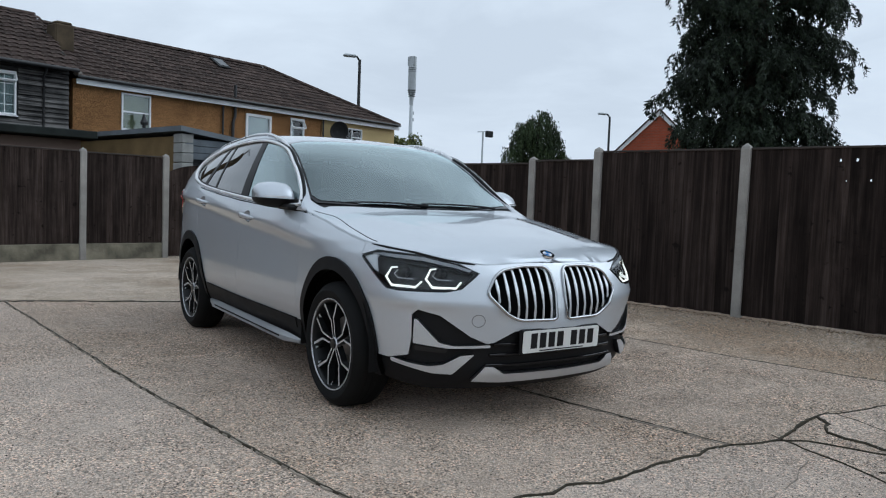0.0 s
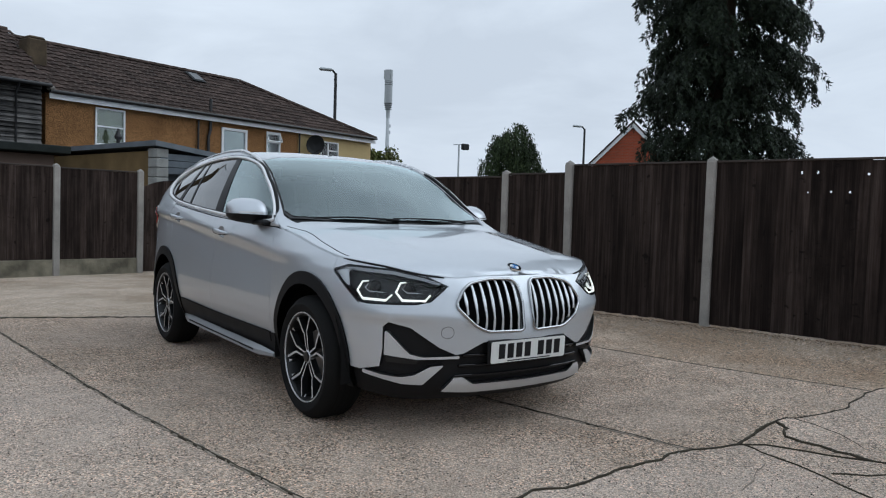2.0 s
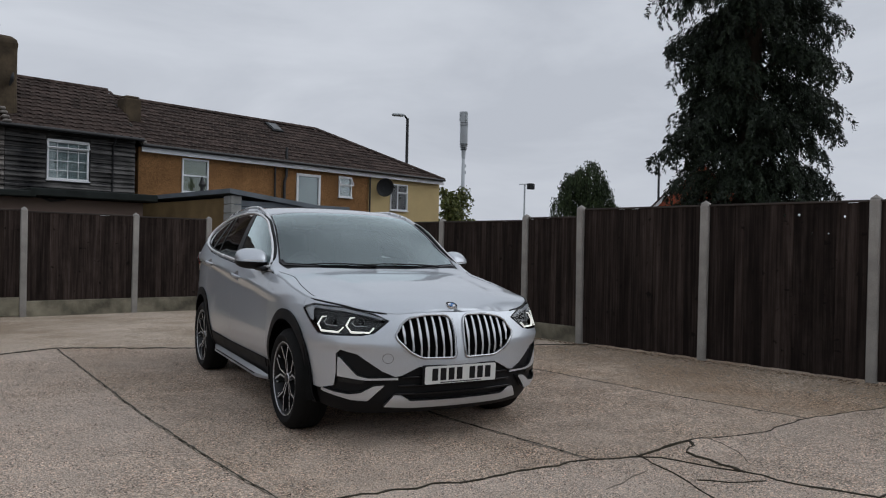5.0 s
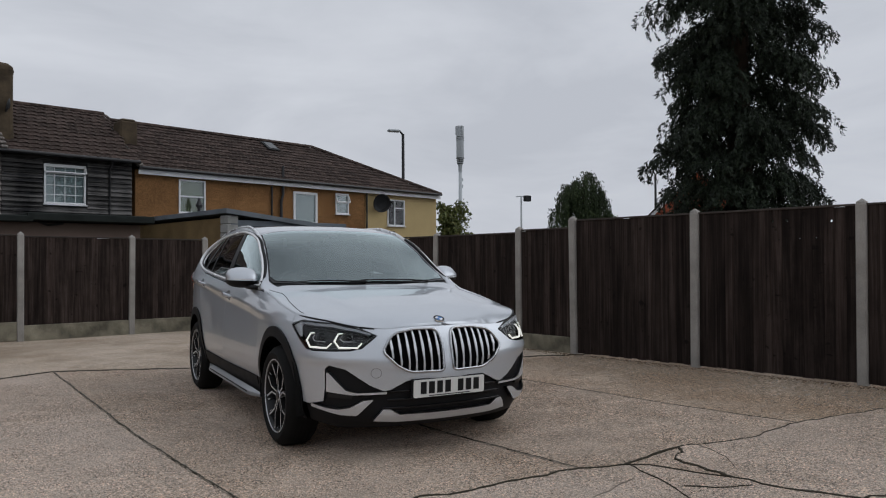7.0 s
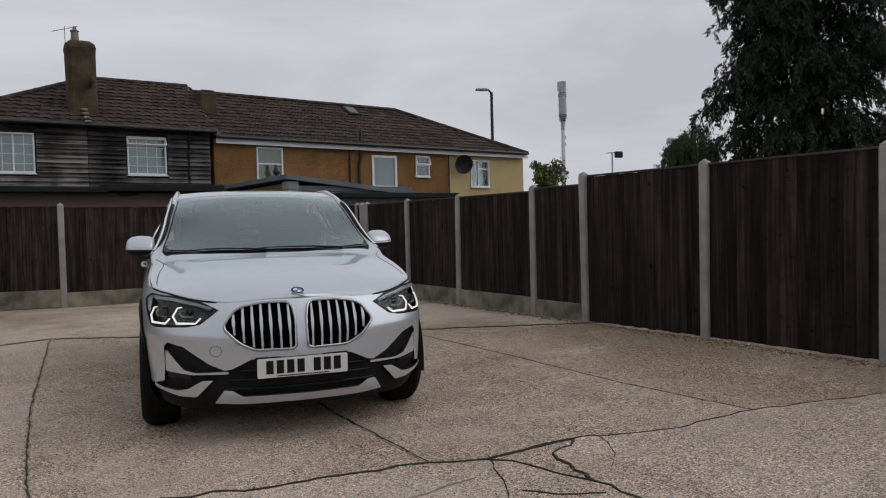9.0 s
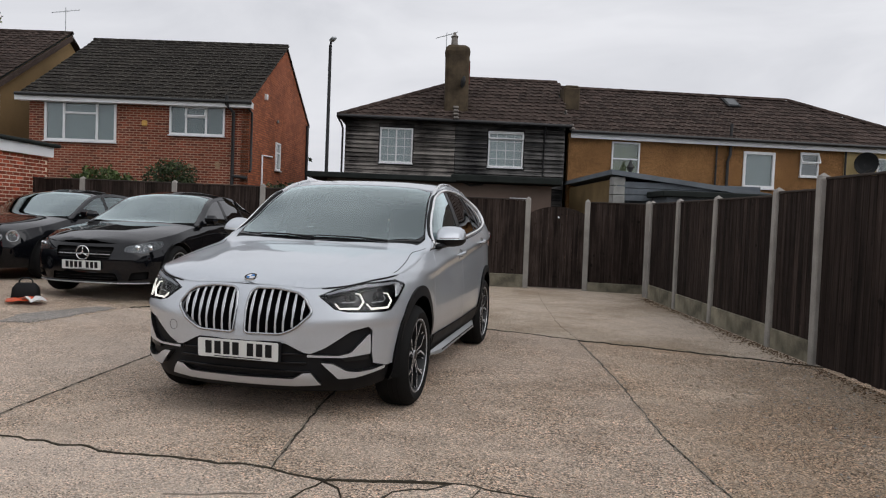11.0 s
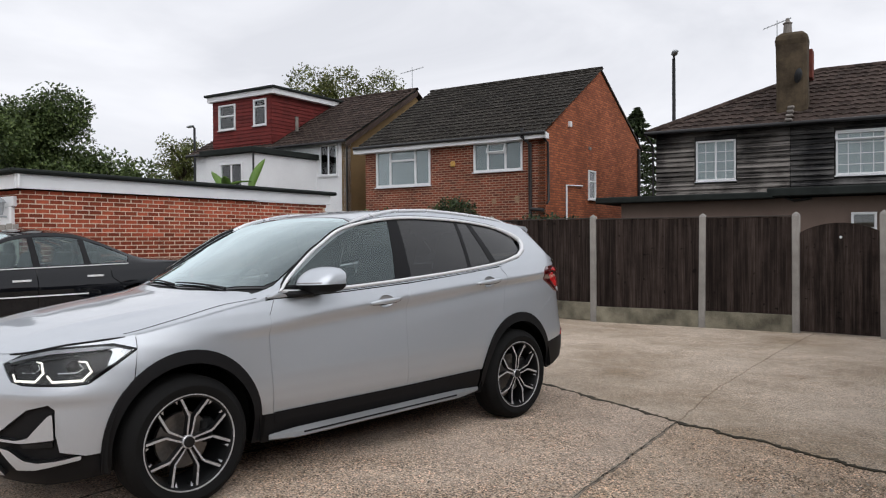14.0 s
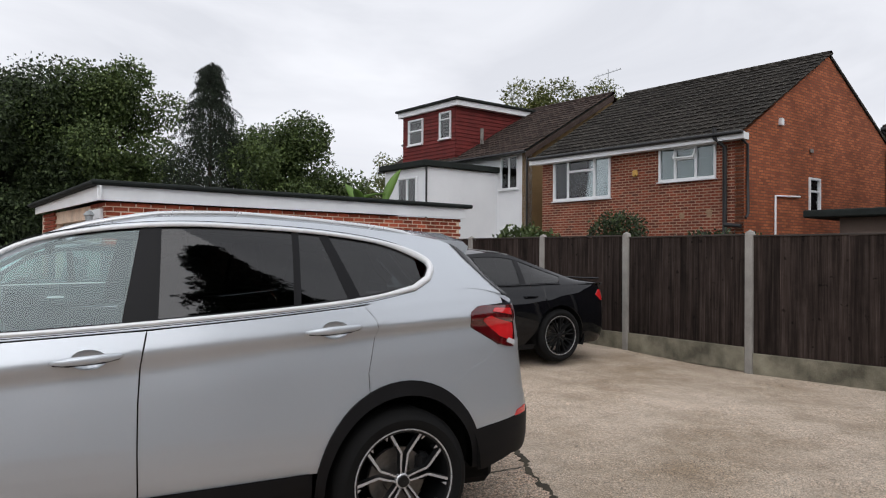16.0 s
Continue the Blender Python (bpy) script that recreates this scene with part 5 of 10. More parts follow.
# local u runs along the long wall, v away from the yard
for c, s in (((3.45, 0.1425, 1.12), (6.9, 0.24, 2.24)), ((3.45, 5.0, 1.12), (6.9, 0.24, 2.24)), ((6.78, 2.6, 1.12), (0.24, 4.6, 2.24)), ((0.134, 0.55, 1.12), (0.24, 0.78, 2.24)), ((0.14, 4.4, 1.12), (0.24, 1.2, 2.24)), ((0.14, 2.4, 2.14), (0.24, 3.0, 0.22))):
    g = Geo()
    g.box(c, s)
    g.out("wall_core", MAT_MORTAR, GR)
brick = Geo()
brick.cbox((0, 0, 0), (0.2085, 0.03, 0.0600), 0.004)
half = Geo()
half.cbox((0, 0, 0), (0.098, 0.03, 0.0600), 0.004)
shared, count, rest = None, 0, Geo()
rng = random.Random(5)
for row in range(29):
    z = 0.10 + 0.04 + row * 0.0745
    for c in range(31):
        u = 0.10 + c * 0.2245 + (0.112 if row % 2 else 0.0)
        if u > 6.85:
            continue
        m = Matrix.Translation((u + rng.uniform(-0.003, 0.003), 0.034 + rng.uniform(-0.003, 0.002), z)) @ Matrix.Rotation(radians(rng.uniform(-0.4, 0.4)), 4, "Y")
        if row > 18 and u < 6.0:
            if shared is None:
                ob = brick.out("brick", MAT_BRICK, GR)
                shared = ob.data
            else:
                ob = new("brick", shared)
                ob.parent = GR
            ob.matrix_local = m
            count += 1
        else:
            rest.add(brick.v, brick.f, m)
    if row % 2:
        rest.add(half.v, half.f, Matrix.Translation((0.046, 0.034, z)))
    for c in range(4):
        v = 0.10 + c * 0.2245 + (0.0 if row % 2 else 0.112)
        if v < 0.92:
            rest.add(brick.v, brick.f, Matrix.Translation((0.006, v, z)) @ Matrix.Rotation(radians(90), 4, "Z"))
    for c in range(5):
        rest.add(brick.v, brick.f, Matrix.Translation((0.006, 3.9 + c * 0.2245 + (0.0 if row % 2 else 0.112), z)) @ Matrix.Rotation(radians(90), 4, "Z"))
ob = rest.out("brickwork", MAT_BRICK, GR)
ob["kind"] = "stuff"
fa = Geo()
fa.cbox((3.42, -0.055, 2.40), (7.15, 0.03, 0.26), 0.005)
fa.cbox((-0.12, 2.5, 2.38), (0.03, 5.3, 0.22), 0.005)
fa.out("fascia", MAT_FASCIA, GR)
rf = Geo()
rf.add([(-0.22, -0.12, 2.56), (7.1, -0.12, 2.54), (7.1, 5.3, 2.46), (-0.22, 5.3, 2.46), (-0.22, -0.12, 2.50), (7.1, -0.12, 2.48), (7.1, 5.3, 2.40), (-0.22, 5.3, 2.40)],
       [(3, 2, 1, 0), (4, 5, 6, 7), (0, 1, 5, 4), (1, 2, 6, 5), (2, 3, 7, 6), (3, 0, 4, 7)])
rf.tube([(-0.24, -0.12, 2.54), (7.12, -0.12, 2.52)], 0.04, 8)
rf.tube([(-0.22, -0.12, 2.54), (-0.22, 5.3, 2.45)], 0.035, 8)
rf.out("felt_roof", MAT_FELT, GR)
MAT_SHUTTER = plain("grey_shutter", (0.36, 0.37, 0.37), 0.5, vary=0.12, scale=2, bump=0.0)
for k in range(24):
    s = Geo()
    s.tube([(0.16, 0.98, 0.12 + k * 0.082), (0.16, 3.72, 0.12 + k * 0.082)], 0.042, 8)
    s.out("shutter_slat", MAT_SHUTTER, GR)
g = Geo()
g.cbox((-0.03, 0.52, 2.08), (0.08, 0.72, 0.16), 0.01)
g.cbox((-0.03, 0.40, 1.82), (0.10, 0.34, 0.36), 0.02)
g.out("meter_box", MAT_FASCIA, GR)
lan = Geo()
lan.lathe([(0.001, 0.0), (0.035, 0.01), (0.04, 0.03), (0.065, 0.19), (0.085, 0.20), (0.05, 0.25), (0.012, 0.27), (0.001, 0.30)], 8, "z", Matrix.Translation((-0.17, 0.34, 1.86)))
lan.cbox((-0.11, 0.34, 1.84), (0.14, 0.03, 0.03), 0.006)
lan.out("wall_lantern", MAT_METAL_GREY, GR)
for k in range(4):
    g = Geo()
    g.cbox((-0.10, 0.02 + 0.2 * k, 0.88), (0.02, 0.16, 1.67 + 0.03 * (k % 2)), 0.006)
    g.out("leaning_board", MAT_POST, GR)

# ---- cars: a body surface from plan outline, section insets and roof lines ----
def spline(pts, n=40):
    """Points along a smooth curve through the given ones."""
    P = [np.array(p, float) for p in pts]
    P = [2 * P[0] - P[1]] + P + [2 * P[-1] - P[-2]]
    out = []
    for i in range(1, len(P) - 2):
        p0, p1, p2, p3 = P[i - 1:i + 3]
        for k in range(n):
            t = k / n
            out.append(0.5 * (2 * p1 + (p2 - p0) * t + (2 * p0 - 5 * p1 + 4 * p2 - p3) * t * t + (3 * p1 - p0 - 3 * p2 + p3) * t ** 3))
    out.append(P[-2])
    return np.array(out)


def blur(a, sig, axis):
    r = max(1, int(3 * sig))
    k = np.exp(-0.5 * (np.arange(-r, r + 1) / sig) ** 2)
    k /= k.sum()
    pad = [(0, 0)] * a.ndim
    pad[axis] = (r, r)
    b = np.pad(a, pad, mode="edge")
    return np.apply_along_axis(lambda v: np.convolve(v, k, "valid"), axis, b)


class CarShape:
    def __init__(self, outline, stations, ztop, zc, green, pillar_y, z_lo=0.15, z_hi=1.45, crown=2.5, bulge=0.015, soft_z=4.0):
        ref = spline([(0.0 - 0.3, outline[0][1])] + outline, 40)[40:]
        seg = np.hypot(*np.diff(ref, axis=0).T)
        self.ref, self.a = ref, np.r_[0, np.cumsum(seg)]
        self.total = self.a[-1]
        half = len(ref) // 2
        self.side = np.argmax(ref[:, 0])
        self.crown, self.bulge = crown, bulge
        # inset field over arc length and height
        za = np.arange(z_lo, z_hi, 0.005)
        rows, pos = [], []
        for key, prof in stations:
            pos.append(self.at(key))
            zz, dd = zip(*prof)
            rows.append(np.interp(za, zz, dd))
        rows, pos = np.array(rows), np.array(pos)
        aa = np.arange(0, self.total + 0.02, 0.02)
        field = np.array([np.interp(aa, pos, rows[:, j]) for j in range(len(za))]).T
        field = blur(blur(field, soft_z, 1), 5.0, 0)
        self.za, self.aa, self.field = za, aa, field
        tz, tv = zip(*[(self.at(k), z) for k, z in ztop])
        self.zt = blur(np.interp(aa, tz, tv), 2.0, 0)
        self.normal = np.gradient(ref, axis=0)
        # upper edge curve
        edge = []
        for a in aa:
            p = self.Q(a, float(np.interp(a, aa, self.zt)))
            edge.append((p.y, p.x, p.z))
        edge = [e for e in edge if e[0] < pillar_y] + [g for g in green if g[0] >= pillar_y]
        ey, ex, ez = map(np.array, zip(*sorted(edge)))
        self.y0 = ey[0]
        self.yy = np.arange(ey[0], ey[-1], 0.01)
        self.xr = np.interp(self.yy, ey, ex)
        self.zr = np.interp(self.yy, ey, ez)
        tail = self.yy > pillar_y - 0.15
        self.xr = np.where(tail, blur(self.xr, 5.0, 0), self.xr)
        self.zr = np.where(tail, blur(self.zr, 5.0, 0), self.zr)
        cy, cz = zip(*zc)
        self.zcv = blur(np.interp(self.yy, cy, cz), 3.5, 0)

    def at(self, key):
        """Arc length of ('x', x) on the front, ('y', y) on the side or ('r', x) on the rear."""
        kind, v = key
        half = int(np.argmax(self.ref[:, 0]))
        if kind == "x":
            return float(np.interp(v, self.ref[:half, 0], self.a[:half]))
        if kind == "y":
            return float(np.interp(v, self.ref[:, 1], self.a))
        return float(np.interp(-v, -self.ref[half:, 0], self.a[half:]))

    def inset(self, a, z):
        i = min(max(a / 0.02, 0), len(self.aa) - 1.001)
        j = min(max((z - self.za[0]) / 0.005, 0), len(self.za) - 1.001)
        i0, j0 = int(i), int(j)
        u, v = i - i0, j - j0
        f = self.field
        return (f[i0, j0] * (1 - u) + f[i0 + 1, j0] * u) * (1 - v) + (f[i0, j0 + 1] * (1 - u) + f[i0 + 1, j0 + 1] * u) * v

    def Q(self, s, z, off=0.0):
        """A place on the lower body: signed arc length from the front's middle, and height."""
        a = min(abs(s), self.total)
        x, y = np.interp(a, self.a, self.ref[:, 0]), np.interp(a, self.a, self.ref[:, 1])
        tx, ty = np.interp(a, self.a, self.normal[:, 0]), np.interp(a, self.a, self.normal[:, 1])
        k = math.hypot(tx, ty)
        nx, ny = ty / k, -tx / k
        d = self.inset(a, z) - off
        return Vector(((x - nx * d) * (1 if s >= 0 else -1), y - ny * d, z))

    def top(self, a):
        return float(np.interp(abs(a), self.aa, self.zt))

    def C(self, y):
        return float(np.interp(y, self.yy, self.xr)), float(np.interp(y, self.yy, self.zr))

    def T(self, x, y, off=0.0):
        """A place on bonnet, screen or roof."""
        xr, zr = self.C(y)
        zc = float(np.interp(y, self.yy, self.zcv))
        v = min(1.0, abs(x) / max(xr, 1e-4))
        return Vector((x, y, zr + (zc - zr) * (1 - v ** self.crown) + off))

    def S(self, y, z, off=0.0):
        """A place on the side of the greenhouse (x > 0)."""
        a = self.at(("y", y))
        zb = self.top(a)
        b = self.Q(a, zb)
        xr, zr = self.C(y)
        w = (z - zb) / max(zr - zb, 1e-3)
        return Vector((b.x + (xr - b.x) * w + self.bulge * 4 * w * (1 - w) + off, y, z))


def rounded(poly, r=0.02, n=4):
    """A polygon with its corners rounded."""
    out, m = [], len(poly)
    for i in range(m):
        a, p, b = (Vector(poly[(i + k) % m][:2]) for k in (-1, 0, 1))
        u, v = (a - p), (b - p)
        k = min(r, 0.45 * u.length, 0.45 * v.length)
        s, e = p + u.normalized() * k, p + v.normalized() * k
        for j in range(n + 1):
            t = j / n
            out.append(tuple((1 - t) ** 2 * s + 2 * t * (1 - t) * p + t * t * e))
    return out


def dense(poly, step=0.04):
    out = []
    for i in range(len(poly)):
        a, b = Vector(poly[i][:2]), Vector(poly[(i + 1) % len(poly)][:2])
        n = max(1, int((b - a).length / step))
        out += [tuple(a.lerp(b, k / n)) for k in range(n)]
    return out


def shrink(poly, d):
    n = len(poly)
    area = sum(poly[i - 1][0] * poly[i][1] - poly[i][0] * poly[i - 1][1] for i in range(n))
    sg = 1 if area > 0 else -1
    out = []
    for i in range(n):
        a, p, b = (Vector(poly[(i + k) % n][:2]) for k in (-1, 0, 1))
        e = (p - a).normalized() + (b - p).normalized()
        e = e.normalized() if e.length > 1e-6 else Vector((1, 0))
        out.append(tuple(p + Vector((-e.y, e.x)) * sg * d))
    return out


def panel(name, poly, fn, material, parent, holes=(), step=0.045, gap=0.0, skirt=0.012, off=0.0, label="", mirror=False, inward=None):
    """A curved panel: a polygon of the surface's own coordinates laid onto it, with turned-in edges."""
    fine = min(step) if isinstance(step, tuple) else step
    poly = dense(poly, fine)
    if gap:
        poly = shrink(poly, gap)
    holes = [dense(h, fine) for h in holes]
    vs, fs = cdt(poly, step, holes)
    flip = -1 if mirror else 1
    pts, nrm = [], []
    e = 0.004
    for u, v in vs:
        p = fn(u, v, off)
        du = fn(u + e, v, off) - fn(u - e, v, off)
        dv = fn(u, v + e, off) - fn(u, v - e, off)
        n = du.cross(dv)
        n = n.normalized() if n.length > 1e-12 else Vector((0, 0, 1))
        pts.append(p)
        nrm.append(n)
    c = sum(pts, Vector()) / len(pts)
    ref = Vector(inward) if inward is not None else Vector((0, 0.1, 0.65))
    s = sum(1 if n.dot(p - ref) > 0 else -1 for p, n in zip(pts, nrm))
    if s < 0:
        nrm = [-n for n in nrm]
        fs = [f[::-1] for f in fs]
    if skirt:
        k = 0
        for ring_ in (poly, *holes):
            m = len(ring_)
            base = len(pts)
            for i in range(m):
                pts.append(pts[k + i].copy())
                nrm.append(nrm[k + i])
            low = len(pts)
            for i in range(m):
                pts.append(pts[k + i] - nrm[k + i] * skirt)
                nrm.append(nrm[k + i])
            for i in range(m):
                j = (i + 1) % m
                fs.append((base + i, low + i, low + j, base + j))
            k += m
    if mirror:
        pts = [Vector((-p.x, p.y, p.z)) for p in pts]
        nrm = [Vector((-n.x, n.y, n.z)) for n in nrm]
        fs = [f[::-1] for f in fs]
    ob = link_mesh(name, pts, fs, material, parent, label, smooth=True)
    ob.data.normals_split_custom_set_from_vertices([tuple(n) for n in nrm])
    return ob


def strip(name, pts, widths, material, parent, label="", sides=8):
    g = Geo()
    g.tube(pts, widths, sides)
    return g.out(name, material, parent, label, smooth=True, autosmooth=60)


def ribbon(name, path, wide, thick, up, material, parent, label=""):
    """A bar of rectangular section along a path. up: the way its width points, one vector or one a point."""
    g = Geo()
    n = len(path)
    vs, fs = [], []
    for i, p in enumerate(path):
        p = Vector(p)
        d = (Vector(path[min(i + 1, n - 1)]) - Vector(path[max(i - 1, 0)])).normalized()
        u = Vector(up[i] if isinstance(up, list) else up)
        u = (u - d * u.dot(d)).normalized()
        t = d.cross(u)
        w = wide[i] if isinstance(wide, (list, tuple)) else wide
        for a, b in ((-1, -1), (1, -1), (1, 1), (-1, 1)):
            vs.append(p + u * w / 2 * a + t * thick / 2 * b)
    for i in range(n - 1):
        for k in range(4):
            fs.append((i * 4 + k, i * 4 + (k + 1) % 4, i * 4 + 4 + (k + 1) % 4, i * 4 + 4 + k))
    fs += [(3, 2, 1, 0), tuple((n - 1) * 4 + k for k in range(4))]
    g.add(vs, fs)
    ob = g.out(name, material, parent, label)
    bm = bmesh.new()
    bm.from_mesh(ob.data)
    bmesh.ops.recalc_face_normals(bm, faces=bm.faces)
    bmesh.ops.bevel(bm, geom=[e for e in bm.edges if e.calc_face_angle(0) > 0.9], offset=min(thick, 0.008) * 0.3, segments=1, affect="EDGES")
    bm.to_mesh(ob.data)
    bm.free()
    return ob


SILVER = car_paint("silver_metallic_paint", (0.585, 0.62, 0.66), 0.58, 0.38, 0.4)
BLACK_PAINT = car_paint("black_metallic_paint", (0.004, 0.0045, 0.006), 0.0, 0.5, 0.3, 0.0)
DARK_GREY_PAINT = car_paint("dark_grey_paint", (0.006, 0.007, 0.009), 0.0, 0.5, 0.3, 0.0)
PLASTIC = plain("black_trim_plastic", (0.011, 0.011, 0.012), 0.55, vary=0.15, scale=6, fine=300, bump=0.08, dist=0.001)
GLOSS_BLACK = plain("gloss_black", (0.006, 0.006, 0.007), 0.12, vary=0.1, bump=0.0, spec=0.3)
PILLAR = plain("satin_black_pillar", (0.007, 0.007, 0.008), 0.38, vary=0.1, bump=0.0, spec=0.2)
GRILLE_BLACK = plain("grille_black", (0.0025, 0.0025, 0.0027), 0.8, vary=0.1, bump=0.0, spec=0.05)
LINER = plain("wheel_arch_liner", (0.010, 0.010, 0.010), 0.9, vary=0.2)
CHROME = plain("chrome", (0.80, 0.81, 0.82), 0.10, 1.0, vary=0.03, bump=0.0)
DARK_CHROME = plain("dark_chrome", (0.46, 0.47, 0.48), 0.10, 1.0, vary=0.03, bump=0.0)
SATIN = plain("satin_aluminium", (0.74, 0.75, 0.76), 0.28, 0.7, vary=0.05, bump=0.0)
ALLOY = plain("machined_alloy", (0.64, 0.65, 0.67), 0.26, 0.5, vary=0.05, bump=0.0)
ALLOY_DARK = plain("dark_alloy", (0.018, 0.019, 0.020), 0.35, 0.4, vary=0.1, bump=0.0)
RUBBER = plain("tyre_rubber", (0.009, 0.009, 0.009), 0.8, vary=0.25, scale=6, fine=200, bump=0.2)
TRIM_BRIGHT = plain("bright_window_trim", (0.88, 0.89, 0.90), 0.24, 0.10, vary=0.02, bump=0.0)
STEEL = plain("brake_steel", (0.25, 0.24, 0.23), 0.4, 0.9, vary=0.2)
SCREEN = glass("car_glass", (0.70, 0.83, 0.81), gain=2.8, sheen=(0.78, 0.90, 0.91))
PRIVACY = glass("privacy_glass", (0.045, 0.05, 0.052), gain=1.5)
LENS = glass("lamp_lens", (0.93, 0.95, 0.96), gain=0.55)
INTERIOR = plain("dark_interior", (0.020, 0.020, 0.021), 0.7, vary=0.2)
SEAT = plain("black_leather", (0.028, 0.027, 0.027), 0.5, vary=0.15, fine=120)
LAMP_BLACK = plain("lamp_housing", (0.010, 0.0105, 0.0115), 0.32, 0.2, vary=0.1, bump=0.0)
LAMP_BROW = plain("grey_lamp_brow", (0.26, 0.27, 0.285), 0.35, 0.3, vary=0.05, bump=0.0)
RED_LENS = plain("red_lamp", (0.80, 0.020, 0.024), 0.10, vary=0.1, bump=0.0, coat=1.0)
RED_DARK = plain("dark_red_lamp", (0.11, 0.004, 0.006), 0.10, vary=0.1, bump=0.0, coat=1.0)
PLATE = plain("plate_white", (0.74, 0.75, 0.72), 0.35, vary=0.03, bump=0.0)
INK = plain("plate_ink", (0.012, 0.012, 0.013), 0.5, vary=0.05, bump=0.0)
BADGE_BLUE = plain("badge_blue", (0.03, 0.16, 0.42), 0.2, vary=0.02, bump=0.0)
BADGE_WHITE = plain("badge_white", (0.78, 0.79, 0.80), 0.2, vary=0.02, bump=0.0)


def glow(name, color, strength):
    k = Nodes(name)
    k.b.inputs["Emission Color"].default_value = (*color, 1)
    k.b.inputs["Emission Strength"].default_value = strength
    return k.set((0.8, 0.8, 0.8), 0.3)


DRL = glow("daytime_running_light", (1.0, 0.94, 0.80), 1.25)


def wheel(parent, x, y, r, rim_r, side, style, width=0.225, turn=0.0, face=None):
    """A wheel whose outer face looks towards side (+1 or -1 along x)."""
    w = new("wheel")
    w.parent = parent
    w.matrix_local = Matrix.Translation((x, y, r)) @ (Matrix.Identity(4) if side > 0 else Matrix.Rotation(math.pi, 4, "Z")) @ Matrix.Rotation(turn, 4, "X")
    hw = width / 2
    t = Geo()
    t.lathe([(rim_r - 0.004, -hw + 0.02), (rim_r + 0.03, -hw), (r - 0.03, -hw + 0.004), (r - 0.006, -hw + 0.03), (r, -hw + 0.05), (r, hw - 0.05), (r - 0.006, hw - 0.03), (r - 0.03, hw - 0.004), (rim_r + 0.045, hw + 0.006), (rim_r + 0.015, hw + 0.002), (rim_r - 0.004, hw - 0.012)], 64, "x")
    tyre = t.out("tyre", RUBBER, w, smooth=True, autosmooth=35)
    gr = Geo()
    for xx in (-0.05, -0.017, 0.017, 0.05):
        gr.lathe([(r - 0.004, xx - 0.005), (r + 0.0012, xx - 0.004), (r + 0.0012, xx + 0.004), (r - 0.004, xx + 0.005)], 48, "x")
    gr.out("tread_groove", LINER, tyre)
    b = Geo()
    b.lathe([(rim_r - 0.002, hw - 0.008), (rim_r - 0.014, hw - 0.012), (rim_r - 0.022, hw - 0.03), (rim_r - 0.035, -hw + 0.02)], 64, "x")
    b.out("rim_barrel", ALLOY_DARK, w, smooth=True, autosmooth=35)
    lip = Geo()
    lip.lathe([(rim_r - 0.006, hw - 0.010), (rim_r - 0.004, hw - 0.004), (rim_r + 0.001, hw - 0.004), (rim_r + 0.003, hw - 0.010)], 64, "x")
    lip.out("rim_lip", SATIN if style == "multi" else (face or ALLOY), w, smooth=True, autosmooth=50)
    d = Geo()
    d.lathe([(0.001, 0.0), (0.07, 0.0), (0.075, 0.012), (0.145, 0.012), (0.145, -0.012), (0.001, -0.012)], 48, "x", Matrix.Translation((0.0, 0, 0)))
    d.out("brake_disc", STEEL, w, smooth=True, autosmooth=35)
    cal = Geo()
    cal.cbox((0.01, 0.125, 0.05), (0.08, 0.07, 0.13), 0.02)
    cal.out("brake_caliper", ALLOY_DARK, w)

    def bar(pts, w0, w1, x0, x1, depth, mat_face, name):
        """A spoke arm along a path in the wheel's plane, with a bright face and dark flanks."""
        vs, n = [], len(pts)
        for i, (py_, pz_) in enumerate(pts):
            a = Vector(pts[max(0, i - 1)])
            c = Vector(pts[min(n - 1, i + 1)])
            dd = (c - a).normalized()
            nn = Vector((-dd.y, dd.x))
            f = i / (n - 1)
            hw2 = (w0 + (w1 - w0) * f) / 2
            xf = x0 + (x1 - x0) * f
            for sgn, dx, k in ((-1, -depth, 1.35), (-1, 0, 1.0), (1, 0, 1.0), (1, -depth, 1.35)):
                vs.append((xf + dx, py_ + nn.x * hw2 * sgn * k, pz_ + nn.y * hw2 * sgn * k))
        face_f, flank = [], []
        for i in range(n - 1):
            face_f.append((i * 4 + 1, i * 4 + 2, i * 4 + 6, i * 4 + 5))
            flank += [(i * 4, i * 4 + 1, i * 4 + 5, i * 4 + 4), (i * 4 + 2, i * 4 + 3, i * 4 + 7, i * 4 + 6)]
        return vs, face_f, flank

    n = {"y5": 5, "multi": 10, "nine": 9, "seven": 7}[style]
    xf = hw - 0.020
    for k in range(n):
        th = 2 * math.pi * k / n + math.pi / 2

        def pol(rad, dth):
            return (rad * math.cos(th + dth), rad * math.sin(th + dth))

        arms = []
        if style == "y5":
            for sg in (-1, 1):
                arms.append(([pol(0.030, 0.36 * sg), pol(0.070, 0.20 * sg), pol(0.128, 0.125 * sg), pol(0.140, 0.150 * sg), pol(rim_r - 0.005, 0.345 * sg)], 0.0085, 0.0135))
                arms.append(([pol(rim_r - 0.038, 0.430 * sg), pol(rim_r - 0.004, 0.440 * sg)], 0.003, 0.024))
        elif style == "multi":
            for sg in (-1, 1):
                arms.append(([pol(0.03, 0.0), pol(0.09, 0.05 * sg), pol(rim_r - 0.012, 0.13 * sg)], 0.012, 0.010))
        elif style == "nine":
            arms.append(([pol(0.03, 0.0), pol(0.12, 0.0), pol(rim_r - 0.012, 0.0)], 0.022, 0.045))
        else:
            arms.append(([pol(0.03, 0.0), pol(0.12, 0.0), pol(rim_r - 0.012, 0.0)], 0.03, 0.055))
        fg, kg = Geo(), Geo()
